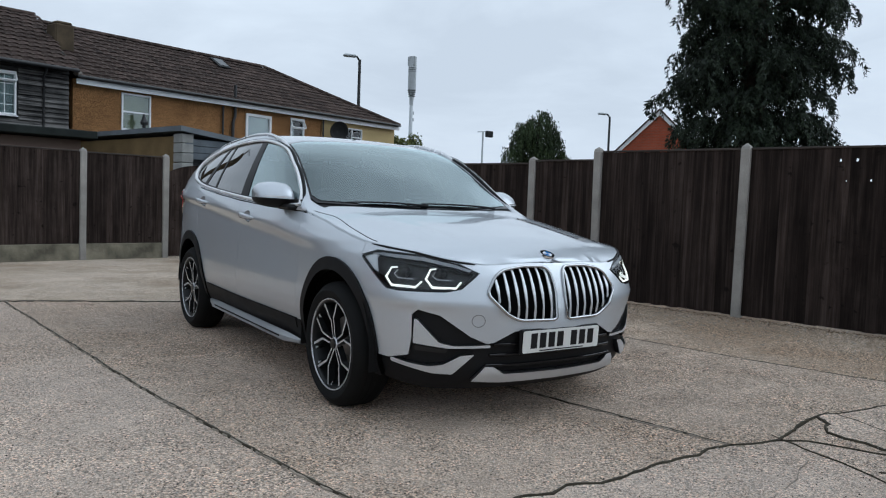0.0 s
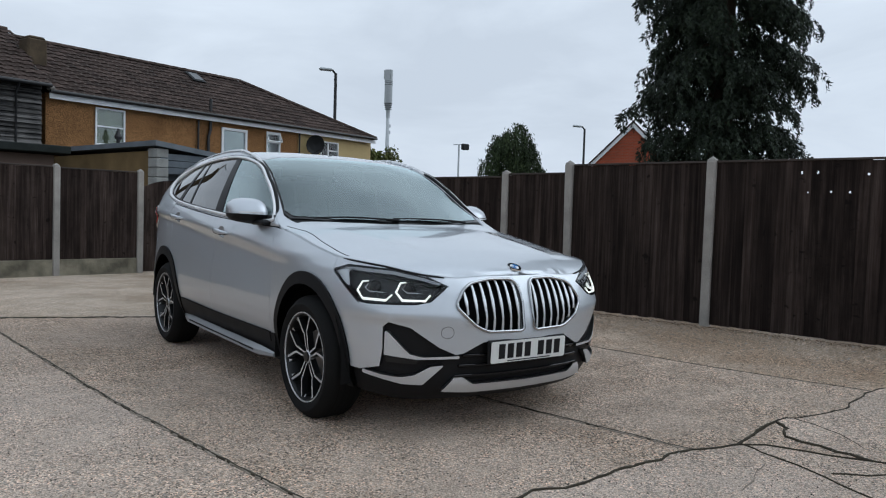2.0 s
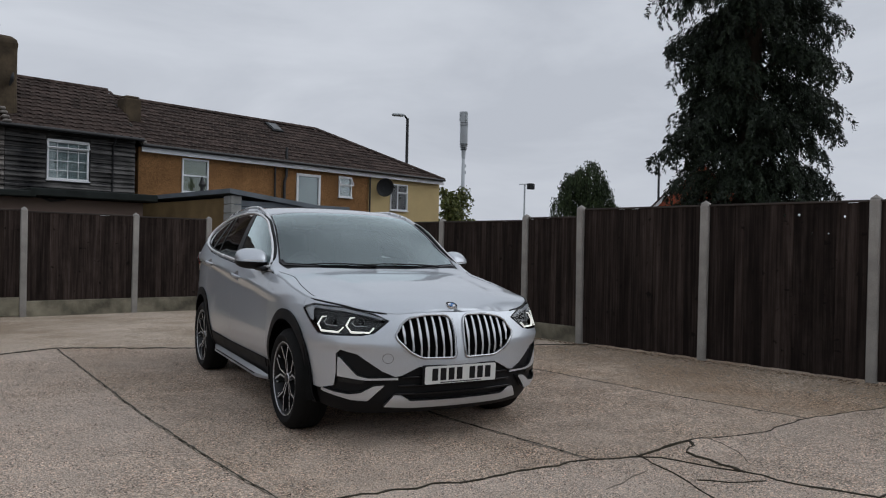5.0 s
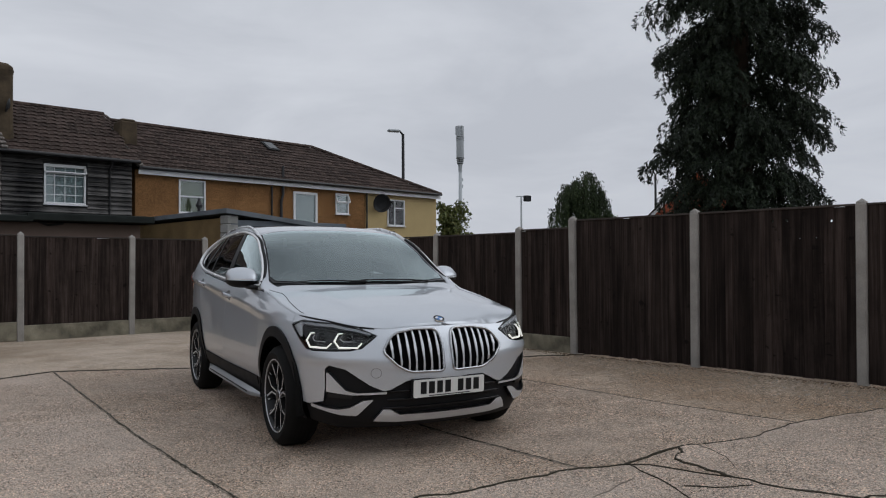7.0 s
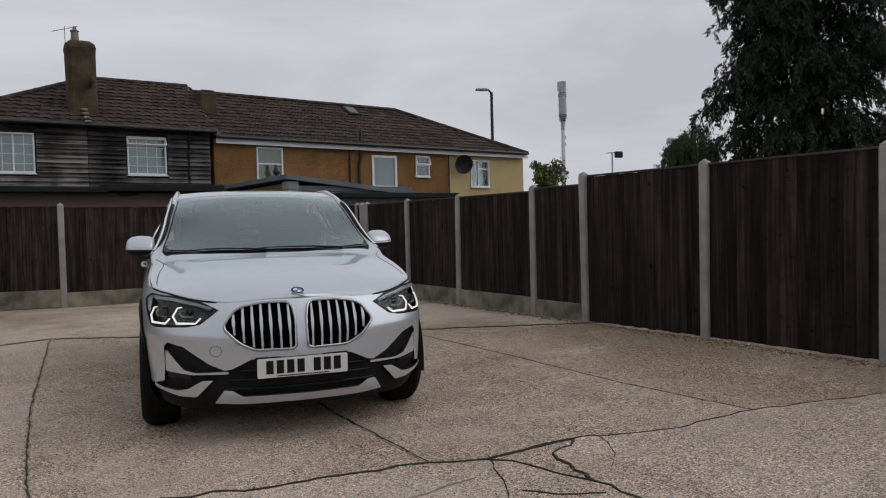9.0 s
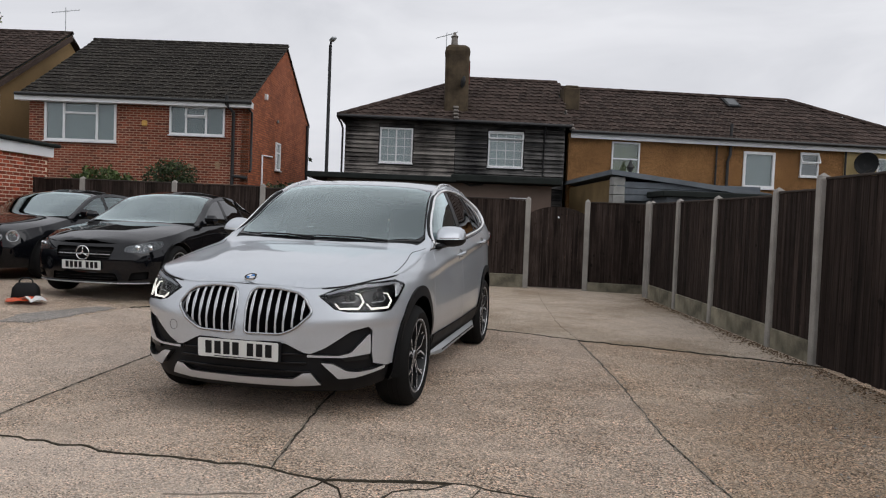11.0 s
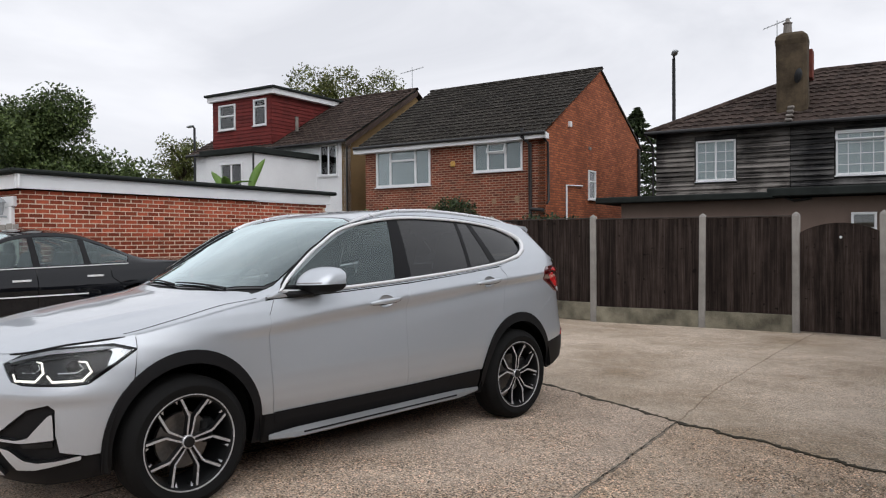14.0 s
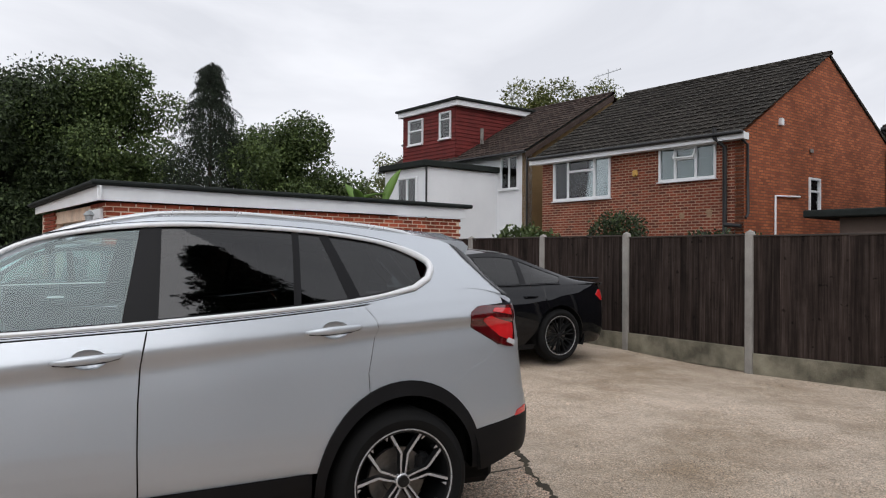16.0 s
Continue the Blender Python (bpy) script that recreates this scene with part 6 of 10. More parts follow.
        for pts, w0, w1 in arms:
            vs, ff, fl = bar(pts, w0, w1, xf - 0.012, xf + 0.004, 0.035, None, "")
            fg.add(vs, ff)
            kg.add(vs, fl)
        fg.out("spoke", face or ALLOY, w)
        kg.out("spoke_flank", ALLOY_DARK if face is None else face, w)
    h = Geo()
    h.lathe([(0.036, xf - 0.03), (0.036, xf - 0.010), (0.032, xf - 0.006), (0.001, xf - 0.006)], 32, "x")
    h.out("hub", face or ALLOY, w, smooth=True, autosmooth=35)
    c = Geo()
    c.lathe([(0.028, xf - 0.006), (0.027, xf + 0.001), (0.001, xf + 0.002)], 24, "x")
    c.out("hub_cap", ALLOY_DARK, w, smooth=True, autosmooth=35)
    return w


def number_plate(parent, m):
    pl = new("number_plate")
    pl.parent = parent
    pl.matrix_local = m
    g = Geo()
    g.prism(rounded([(-0.26, -0.056), (0.26, -0.056), (0.26, 0.056), (-0.26, 0.056)], 0.012), 0.0, -0.004, "y")
    g.out("plate", PLATE, pl)
    for x in (-0.190, -0.131, -0.072, -0.013, 0.081, 0.140, 0.199):
        g = Geo()
        g.box((x, -0.005, 0.004), (0.041, 0.002, 0.077))
        g.out("plate_bar", INK, pl, "dark bar on the plate")
    g = Geo()
    g.box((0, -0.005, -0.048), (0.30, 0.002, 0.005))
    g.out("plate_bar", INK, pl, "dark bar on the plate")
    return pl

# ---- the silver SUV ----
suv = thing("suv_car", "clean silver metallic compact SUV with black wheel-arch trim, daytime lights on", "car", pose(0, 0, 0))
CREASE = ((-1.0, -0.86, -0.485, -0.13, 0.17, 0.53, 0.965, 1.18, 1.69), (0.887, 0.896, 0.945, 0.977, 1.0, 1.03, 1.061, 1.073, 1.102))


def side_profile(y):
    """Insets of the flank under and over the rising crease."""
    zc = float(np.interp(y, *CREASE))
    b = float(np.interp(y, (-0.9, 0, 0.9, 1.34, 1.75), (0.006, 0.0, -0.004, -0.012, 0.004)))
    k = float(np.interp(y, (-1.0, -0.7, 1.2, 1.8), (0.3, 1, 1, 0.8)))
    band = float(np.interp(y, (-0.86, 0.17, 1.17), (0.05, 0.074, 0.042)))
    low = float(np.interp(y, (-0.9, 0, 0.9, 1.34, 1.75), (0.012, -0.003, -0.005, -0.012, 0.002)))
    d = 0.029 * k
    zm = zc - band - 0.11
    return [(0.15, 0.13), (0.27, 0.07), (0.36, low + 0.034), (0.42, low + 0.022), (0.47, low + 0.009), (0.54, low + 0.001), (0.62, low), (zm, (b + d) * 0.6 + low * 0.4), (zc - band, b + d), (zc - 0.010, b + 0.002 * k), (zc, b), (zc + 0.02, b + 0.006), (zc + 0.09, b + 0.034), (zc + 0.17, b + 0.075), (zc + 0.25, b + 0.12)]


SH_ = CarShape(
    outline=[(0, -2.205), (0.28, -2.19), (0.50, -2.135), (0.695, -2.030), (0.810, -1.885), (0.868, -1.68), (0.894, -1.34), (0.900, -0.8), (0.902, 0), (0.902, 0.8), (0.897, 1.34), (0.870, 1.71), (0.810, 1.97), (0.695, 2.13), (0.50, 2.218), (0.25, 2.256), (0, 2.267)],
    stations=[
        (("x", 0.0), [(0.15, 0.16), (0.24, 0.06), (0.30, 0.025), (0.40, 0.012), (0.52, 0.0), (0.60, 0.012), (0.70, 0.035), (0.78, 0.062), (0.84, 0.10), (0.90, 0.16)]),
        (("x", 0.45), [(0.15, 0.16), (0.24, 0.06), (0.30, 0.030), (0.40, 0.024), (0.52, 0.020), (0.585, 0.018), (0.612, 0.006), (0.63, 0.008), (0.70, 0.033), (0.78, 0.065), (0.84, 0.105), (0.90, 0.17)]),
        (("x", 0.75), [(0.15, 0.13), (0.26, 0.05), (0.36, 0.022), (0.50, 0.016), (0.615, 0.014), (0.645, -0.004), (0.66, -0.003), (0.70, 0.012), (0.78, 0.035), (0.84, 0.062), (0.90, 0.10)]),
        (("y", -1.62), [(0.15, 0.12), (0.30, 0.02), (0.5, 0.0), (0.68, 0.0), (0.78, 0.010), (0.86, 0.030), (0.92, 0.060), (1.0, 0.12)]),
        (("y", -1.34), [(0.15, 0.10), (0.32, 0.01), (0.5, -0.008), (0.72, -0.010), (0.84, 0.0), (0.91, 0.022), (0.97, 0.055), (1.04, 0.12)]),
        *[(("y", y), side_profile(y)) for y in [-0.95 + 0.065 * i for i in range(43)]],
        (("r", 0.6), [(0.15, 0.14), (0.28, 0.06), (0.42, 0.0), (0.62, 0.0), (0.70, 0.02), (0.9, 0.05), (1.0, 0.05), (1.15, 0.085), (1.3, 0.14)]),
        (("r", 0.0), [(0.15, 0.14), (0.28, 0.06), (0.42, 0.0), (0.62, 0.0), (0.70, 0.03), (0.9, 0.06), (1.0, 0.06), (1.15, 0.10), (1.3, 0.16)]),
    ],
    ztop=[(("x", 0.0), 0.838), (("x", 0.22), 0.840), (("x", 0.43), 0.826), (("x", 0.62), 0.848), (("x", 0.78), 0.885), (("y", -1.60), 0.915), (("y", -1.34), 0.962), (("y", -1.1), 1.008), (("y", -0.87), 1.044), (("y", -0.33), 1.062), (("y", 0.23), 1.094), (("y", 0.7), 1.131), (("y", 1.10), 1.170), (("y", 1.45), 1.228), (("y", 1.75), 1.25), (("y", 2.0), 1.20), (("r", 0.4), 1.16), (("r", 0.0), 1.15)],
    zc=[(-2.2, 0.838), (-2.115, 0.842), (-2.05, 0.882), (-1.95, 0.918), (-1.80, 0.955), (-1.5, 1.005), (-1.2, 1.045), (-1.02, 1.066), (-0.9, 1.125), (-0.6, 1.285), (-0.3, 1.437), (-0.12, 1.520), (0.05, 1.560), (0.3, 1.592), (0.6, 1.606), (0.9, 1.604), (1.2, 1.588), (1.5, 1.562), (1.74, 1.535), (1.84, 1.46), (2.0, 1.27), (2.12, 1.15), (2.3, 1.10)],
    green=[(-0.87, 0.85, 1.05), (-0.74, 0.805, 1.115), (-0.57, 0.765, 1.225), (-0.41, 0.735, 1.338), (-0.27, 0.712, 1.418), (-0.06, 0.685, 1.497), (0.25, 0.662, 1.560), (0.6, 0.652, 1.570), (0.95, 0.642, 1.553), (1.24, 0.636, 1.530), (1.5, 0.632, 1.504), (1.66, 0.632, 1.482), (1.76, 0.64, 1.436), (1.86, 0.655, 1.342), (1.98, 0.66, 1.222), (2.1, 0.62, 1.16), (2.2, 0.5, 1.15)],
    pillar_y=-0.87, soft_z=1.5)


def SX(x):
    return SH_.at(("x", x))


def SY(y):
    return SH_.at(("y", y))


def side_poly(pts):
    return [(SY(y), z) for y, z in pts]


def arc(yc, zc, r, a0, a1, n=14):
    """A wheel arch; those of the tall car are a little fuller at the top."""
    out = []
    for i in range(n + 1):
        t = radians(a0 + (a1 - a0) * i / n)
        q = r + ((0.045 if r > 0.42 else 0.022) * math.sin(t) ** 2 - 0.014 if zc == 0.34 else 0.0)
        out.append((yc + q * math.cos(t), zc + q * math.sin(t)))
    return out


def top_line(y0, y1, n=10, drop=0.0):
    return [(y0 + (y1 - y0) * i / n, SH_.top(SY(y0 + (y1 - y0) * i / n)) - drop) for i in range(n + 1)]


def edge_line(y0, y1, n=14, drop=0.0):
    return [(y0 + (y1 - y0) * i / n, SH_.C(y0 + (y1 - y0) * i / n)[1] - drop) for i in range(n + 1)]


FA, RA = -1.345, 1.335
R_IN, R_OUT = 0.400, 0.447
Qs = SH_.Q
DLO_LOW = [(-0.770, 1.080), (-0.607, 1.072), (-0.3, 1.080), (0.2, 1.109), (0.768, 1.152), (1.143, 1.192), (1.40, 1.240)]
DLO_TOP = [(1.487, 1.284), (1.522, 1.342), (1.486, 1.396), (1.305, 1.466), (0.983, 1.511), (0.6, 1.531), (0.296, 1.531), (0.0, 1.501), (-0.24, 1.445), (-0.41, 1.352), (-0.512, 1.287), (-0.694, 1.152)]
DLO = [tuple(p) for p in spline(DLO_LOW, 5)] + [tuple(p) for p in spline(DLO_TOP, 5)]


def dlo_z(y):
    lo = np.interp(y, [p[0] for p in DLO_LOW], [p[1] for p in DLO_LOW])
    t = DLO_TOP[::-1]
    hi = np.interp(y, [p[0] for p in t][:-1], [p[1] for p in t][:-1])
    return float(lo), float(hi)


SKID = plain("silver_trim_paint", (0.62, 0.64, 0.66), 0.32, 0.45, vary=0.02, bump=0.0)
STEP = plain("brushed_step", (0.40, 0.41, 0.42), 0.35, 0.5, vary=0.08, bump=0.0)
HANDLE_GREY = plain("shaded_handle_cup", (0.16, 0.165, 0.175), 0.4, vary=0.1, bump=0.0)
LINE_A = [(-0.836, 0.398), (-0.860, 0.656), (-0.866, 0.848), (-0.855, 0.958), (-0.805, 1.044)]
LINE_B = [(0.172, 0.412), (0.166, 0.60), (0.168, 0.80), (0.176, 0.94), (0.184, 1.01), (0.200, 1.088)]
LINE_C = [arc(RA, 0.34, R_OUT - 0.01, 113, 113, 1)[0], (1.150, 0.86), (1.172, 0.97), (1.191, 1.07), (1.180, 1.11), (1.130, 1.170)]
for mir in (False, True):
    # wing, doors and rear quarter
    panel("front_wing", side_poly(arc(FA, 0.34, R_OUT - 0.01, 128, 22, 16) + [(-0.905, 0.40)] + LINE_A + top_line(-0.815, -1.602, 12, 0.004) + [(-1.602, 0.86)]), Qs, SILVER, suv, step=(0.05, 0.014), gap=0.0034, mirror=mir)
    cups = [[(SY(yc + 0.008) + 0.066 * math.cos(2 * math.pi * i / 24), zc_ - 0.004 + 0.040 * math.sin(2 * math.pi * i / 24)) for i in range(24)] for yc, zc_ in ((-0.02, 0.987), (0.978, 1.067))]
    door_f = panel("front_door", side_poly(LINE_B + top_line(0.200, -0.805, 10, 0.003)[1:-1] + LINE_A[::-1]), Qs, SILVER, suv, holes=[cups[0]], step=(0.05, 0.014), gap=0.0034, mirror=mir)
    door_r = panel("rear_door", side_poly([(0.875, 0.43)] + arc(RA, 0.34, R_OUT - 0.01, 168, 113, 8)[:-1] + LINE_C + top_line(1.130, 0.200, 10, 0.003)[1:-1] + LINE_B[::-1]), Qs, SILVER, suv, holes=[cups[1]], step=(0.05, 0.014), gap=0.0034, mirror=mir)
    panel("rear_quarter", side_poly(LINE_C[::-1] + arc(RA, 0.34, R_OUT - 0.01, 113, 62, 10)[1:] + [(1.70, 0.845), (1.81, 0.885), (1.90, 0.950), (1.71, 1.05), (1.70, 1.12), (1.75, 1.150), (1.95, 1.16)] + top_line(1.95, 1.130, 10, 0.002)[:-1]), Qs, SILVER, suv, step=(0.05, 0.014), gap=0.0034, mirror=mir)
    # roof frame round the side windows
    panel("side_frame", top_line(-0.86, 1.14, 22, -0.001) + top_line(1.18, 1.93, 8, 0.0058) + edge_line(1.93, -0.86, 40, 0.002), SH_.S, SILVER, suv, holes=[DLO], step=0.04, mirror=mir)
    inner = shrink(DLO, 0.016)

    def pane(name, y0, y1, lean0, lean1, mat, d=0.018):
        pts = []
        n = 10
        for i in range(n + 1):
            y = y0 + (y1 - y0) * i / n
            pts.append((y, dlo_z(y)[0] + d))
        for i in range(n + 1):
            y = y1 + lean1 + (y0 + lean0 - y1 - lean1) * i / n
            pts.append((y, max(dlo_z(y)[1] - d, dlo_z(y)[0] + d + 0.004)))
        ob = panel(name, pts, SH_.S, mat, suv, step=0.06, skirt=0.0, off=-0.010, mirror=mir)
        ob.visible_shadow = False
        return ob

    pane("front_window", -0.72, 0.108, 0.16, 0.085, SCREEN)
    pane("rear_window", 0.238, 0.815, 0.03, 0.035, PRIVACY)
    pane("small_window", 0.835, 1.075, 0.035, -0.10, PRIVACY)
    pane("quarter_window", 1.125, 1.455, -0.12, -0.01, PRIVACY)
    for nm, a0, a1, b0, b1 in (("b_pillar_trim", 0.102, 0.243, 0.188, 0.273), ("window_divider", 0.808, 0.840, 0.845, 0.875), ("c_pillar_trim", 1.068, 1.130, 0.968, 1.012)):
        panel(nm, [(a0, dlo_z(a0)[0]), (a1, dlo_z(a1)[0]), (b1, dlo_z(b1)[1]), (b0, dlo_z(b0)[1])], SH_.S, PILLAR, suv, step=0.08, skirt=0.01, off=-0.006, mirror=mir)
    sgn = -1 if mir else 1

    def sp(y, z, off=0.0):
        p = SH_.S(y, z, off)
        return (p.x * sgn, p.y, p.z)

    rim = shrink(DLO, 0.006)
    g = Geo()
    g.tube([sp(y, z, 0.001) for y, z in rim], [0.0100 + 0.008 * max(0.0, min(1.0, (y - 1.25) / 0.2)) for y, z in rim], 8, closed=True)
    g.out("window_chrome", TRIM_BRIGHT, suv, "bright window surround", smooth=True)
    g = Geo()
    g.tube([sp(y, z, -0.020) for y, z in shrink(DLO, 0.008)], 0.015, 6, closed=True)
    g.out("inner_seal", PLASTIC, suv, smooth=True)
    g = Geo()
    g.tube([sp(y, z, -0.001) for y, z in shrink(DLO, -0.009)], 0.0022, 6, closed=True)
    g.out("window_seal", PLASTIC, suv, smooth=True)
    panel("side_finisher", [(1.690, 1.466), (1.735, 1.446), (1.800, 1.395), (1.885, 1.303), (1.975, 1.205), (1.940, 1.205), (1.845, 1.287), (1.755, 1.378)], SH_.S, GLOSS_BLACK, suv, off=0.004, skirt=0.01, step=0.04, mirror=mir)
    by = [-1.64 + (1.64 - 0.90) * i / 24 for i in range(25)]
    line = []
    for y in by:
        xr = SH_.C(y)[0]
        ins = 0.030 + 0.05 * min(1.0, (y + 1.64) / 0.5) - 0.05 * max(0.0, (y + 1.05) / 0.15)
        p = SH_.T(xr - max(0.0, ins), y, -0.0008)
        line.append((p.x * sgn, p.y, p.z))
    strip("bonnet_joint", line, 0.0030, PLASTIC, suv, sides=6)
    # roof rail
    ry = [-0.24 + (1.50 + 0.24) * i / 24 for i in range(25)]
    rail = []
    for i, y in enumerate(ry):
        xr, zr = SH_.C(y)
        lift = 0.012 * min(1, i / 2.2) * min(1, (24 - i) / 2.5)
        rail.append(((xr - 0.025) * sgn, y, zr + lift))
    strip("roof_rail", rail, [0.010] + [0.0145] * 23 + [0.010], SATIN, suv)
    ribbon("rail_foot", [((SH_.C(y)[0] - 0.025) * sgn, y, SH_.C(y)[1] + 0.002) for y in ry[1:24]], 0.030, 0.012, (0, 0, 1), SILVER, suv)
    # arches, sill and step
    for yc, a0, a1, tag in ((FA, 176, 8, 0), (RA, 172, 2, 1)):
        outer, innr = arc(yc, 0.34, R_OUT, a0, a1, 26), arc(yc, 0.34, R_IN, a1, a0, 26)
        lo_a = [(outer[-1][0] + 0.0, 0.25), (innr[0][0], 0.25)] if tag == 0 else []
        lo_b = [(innr[-1][0], 0.25), (outer[0][0], 0.25)]
        panel("arch_trim", side_poly(outer + lo_a + innr + lo_b), Qs, PLASTIC, suv, off=0.012, skirt=0.05, step=0.05, mirror=mir)
    panel("sill_trim", side_poly([(-0.89, 0.235), (0.90, 0.235), (0.885, 0.425), (0.175, 0.408), (-0.89, 0.398)]), Qs, PLASTIC, suv, off=0.006, skirt=0.03, mirror=mir)
    panel("door_trim", side_poly([(-0.83, 0.345), (0.86, 0.355), (0.872, 0.432), (0.175, 0.416), (-0.832, 0.404)]), Qs, PLASTIC, suv, off=0.014, skirt=0.02, mirror=mir)
    st = Geo()
    prof = [(0.845, 0.248), (0.892, 0.242), (0.912, 0.252), (0.905, 0.278), (0.866, 0.296)]
    ys = [-0.86, -0.70, -0.3, 0.3, 0.66, 0.90]
    vs, fs = [], []
    for i, y in enumerate(ys):
        k = (0.15, 1, 1, 1, 1, 0.10)[i]
        dz = 0.020 * (y + 0.86) / 1.6
        for x, z in prof:
            vs.append(((0.85 + (x - 0.85) * k) * sgn, y, 0.262 + (z - 0.262) * (0.5 + 0.5 * k) + dz))
    for i in range(len(ys) - 1):
        for k in range(5):
            q = (i * 5 + k, i * 5 + (k + 1) % 5, i * 5 + 5 + (k + 1) % 5, i * 5 + 5 + k)
            fs.append(q if not mir else q[::-1])
    fs += [(0, 1, 2, 3, 4), tuple(range(len(vs) - 5, len(vs)))[::-1]]
    st.add(vs, fs)
    ribbon("step_groove", [(sgn * 0.908, y, 0.270 + 0.0125 * (y + 0.86)) for y in (-0.66, -0.3, 0.0, 0.3, 0.62)], 0.010, 0.006, (0, 0, 1), PLASTIC, suv)
    st.out("side_step", STEP, suv, "satin silver side step", smooth=True, autosmooth=25)
    # handles
    for yc, zc_, hole in ((-0.02, 0.987, cups[0]), (0.978, 1.067, cups[1])):
        xb = Qs(SY(yc), zc_).x
        bowl = Geo()
        rim_ = [Qs(a_, z_) for a_, z_ in hole]
        mid_ = sum(rim_, Vector()) / len(rim_)
        vs = []
        for f, dp in ((1.02, 0.0), (0.90, 0.010), (0.62, 0.020), (0.25, 0.024)):
            vs += [((mid_.x + (p.x - mid_.x) * f - dp) * sgn, mid_.y + (p.y - mid_.y) * f, mid_.z + (p.z - mid_.z) * f) for p in rim_]
        vs.append(((mid_.x - 0.025) * sgn, mid_.y, mid_.z))
        fs = [(r * 24 + i, r * 24 + (i + 1) % 24, r * 24 + 24 + (i + 1) % 24, r * 24 + 24 + i) for r in range(3) for i in range(24)]
        fs += [(72 + i, 72 + (i + 1) % 24, 96) for i in range(24)]
        bowl.add(vs, fs)
        bowl.out("handle_recess", SILVER, suv, smooth=True)
        hv, hf, M = [], [], 12
        for d, o, hz, hd in ((-0.132, 0.0, 0.004, 0.003), (-0.118, 0.010, 0.010, 0.006), (-0.085, 0.021, 0.0145, 0.009), (-0.03, 0.028, 0.017, 0.010), (0.03, 0.030, 0.017, 0.010), (0.085, 0.024, 0.0150, 0.009), (0.118, 0.011, 0.011, 0.006), (0.132, 0.0, 0.004, 0.003)):
            for i in range(M):
                t = 2 * math.pi * i / M
                hv.append((sgn * (xb + o + hd * math.cos(t)), yc + d, zc_ + 0.075 * d + hz * math.sin(t)))
        hf = [(r * M + i, r * M + (i + 1) % M, r * M + M + (i + 1) % M, r * M + M + i) for r in range(7) for i in range(M)]
        hf += [tuple(range(M))[::-1], tuple(range(7 * M, 8 * M))]
        h = Geo()
        h.add(hv, hf)
        h.out("handle", SILVER, suv, smooth=True)
        # dark strip along the handle's lower edge
        ribbon("handle_dark_edge", [(sgn * (xb + o + 0.002), yc + d, zc_ + 0.075 * d - 0.0165 * w_) for d, o, w_ in ((-0.118, 0.006, 0.5), (-0.06, 0.022, 0.95), (0.06, 0.024, 0.95), (0.118, 0.006, 0.5))], 0.008, 0.012, (0, 0, 1), PLASTIC, suv)
    # mirror
    mr = new("mirror")
    mr.parent = suv
    plan = [(0.0, 0.62, 0.74), (0.05, 0.78, 0.86), (0.16, 0.93, 0.96), (0.36, 1.0, 1.0), (0.62, 1.0, 0.98), (0.82, 0.94, 0.88), (0.94, 0.80, 0.70), (1.0, 0.60, 0.46)]
    cap_line = [tuple(p) for p in spline([(-0.122, 0.0), (-0.113, 0.026), (-0.088, 0.057), (-0.044, 0.085), (0.005, 0.101), (0.048, 0.102), (0.068, 0.092)], 4)] + [(0.076, 0.075), (0.076, 0.0)]
    base_line = [(0.076, 0.001), (0.074, -0.020), (0.040, -0.048), (-0.034, -0.058), (-0.092, -0.036), (-0.119, 0.001)]
    for nm, line, mt in (("mirror_cap", cap_line, SILVER), ("mirror_base", base_line, PLASTIC)):
        n = len(line)
        vs = [(sgn * (0.816 + 0.200 * t), -0.560 + dy * k + 0.085 * t, 1.113 + dz * hgt + 0.006 * t) for t, k, hgt in plan for dy, dz in line]
        fs = [(i * n + j, i * n + (j + 1) % n, i * n + n + (j + 1) % n, i * n + n + j) for i in range(len(plan) - 1) for j in range(n)]
        fs += [tuple(range(n))[::-1], tuple(range(len(vs) - n, len(vs)))]
        c = Geo()
        c.add(vs, fs)
        cap = c.out(nm, mt, mr, smooth=True, autosmooth=50)
        bm = bmesh.new()
        bm.from_mesh(cap.data)
        bmesh.ops.recalc_face_normals(bm, faces=bm.faces)
        bm.to_mesh(cap.data)
        bm.free()
    b = Geo()
    b.cbox((sgn * 0.842, -0.635, 1.066), (0.11, 0.19, 0.034), 0.014)
    b.cbox((sgn * 0.818, -0.67, 1.092), (0.022, 0.17, 0.045), 0.008)
    b.out("mirror_arm", PLASTIC, mr)
    ind = ribbon("mirror_line", [(sgn * 0.852, -0.658, 1.124), (sgn * 0.916, -0.640, 1.126), (sgn * 0.988, -0.596, 1.128), (sgn * 1.018, -0.500, 1.129)], 0.009, 0.004, (0, 0, 1), SATIN, mr)
    gl = Geo()
    gl.box((0, 0, 0), (0.125, 0.004, 0.070), Matrix.Translation((sgn * 0.916, -0.4385, 1.155)) @ Matrix.Rotation(radians(sgn * 23.0), 4, 'Z'))
    gl.out("mirror_glass", CHROME, mr)
    # tail lamp
    lamp_t = new("tail_lamp")
    lamp_t.parent = suv
    tl = [(1.695, 1.080), (1.715, 1.050), (1.93, 0.945), (2.03, 0.930), (2.045, 1.150), (1.75, 1.156), (1.695, 1.125)]
    panel("lamp_lens", side_poly(rounded(tl, 0.03)), Qs, RED_DARK, lamp_t, off=0.008, skirt=0.03, step=0.03, mirror=mir)
    panel("lamp_light", side_poly(rounded([(1.77, 1.082), (1.90, 0.995), (2.0, 0.965), (2.02, 1.055), (1.87, 1.085), (1.82, 1.105)], 0.012)), Qs, RED_LENS, lamp_t, off=0.012, skirt=0.006, step=0.03, mirror=mir)
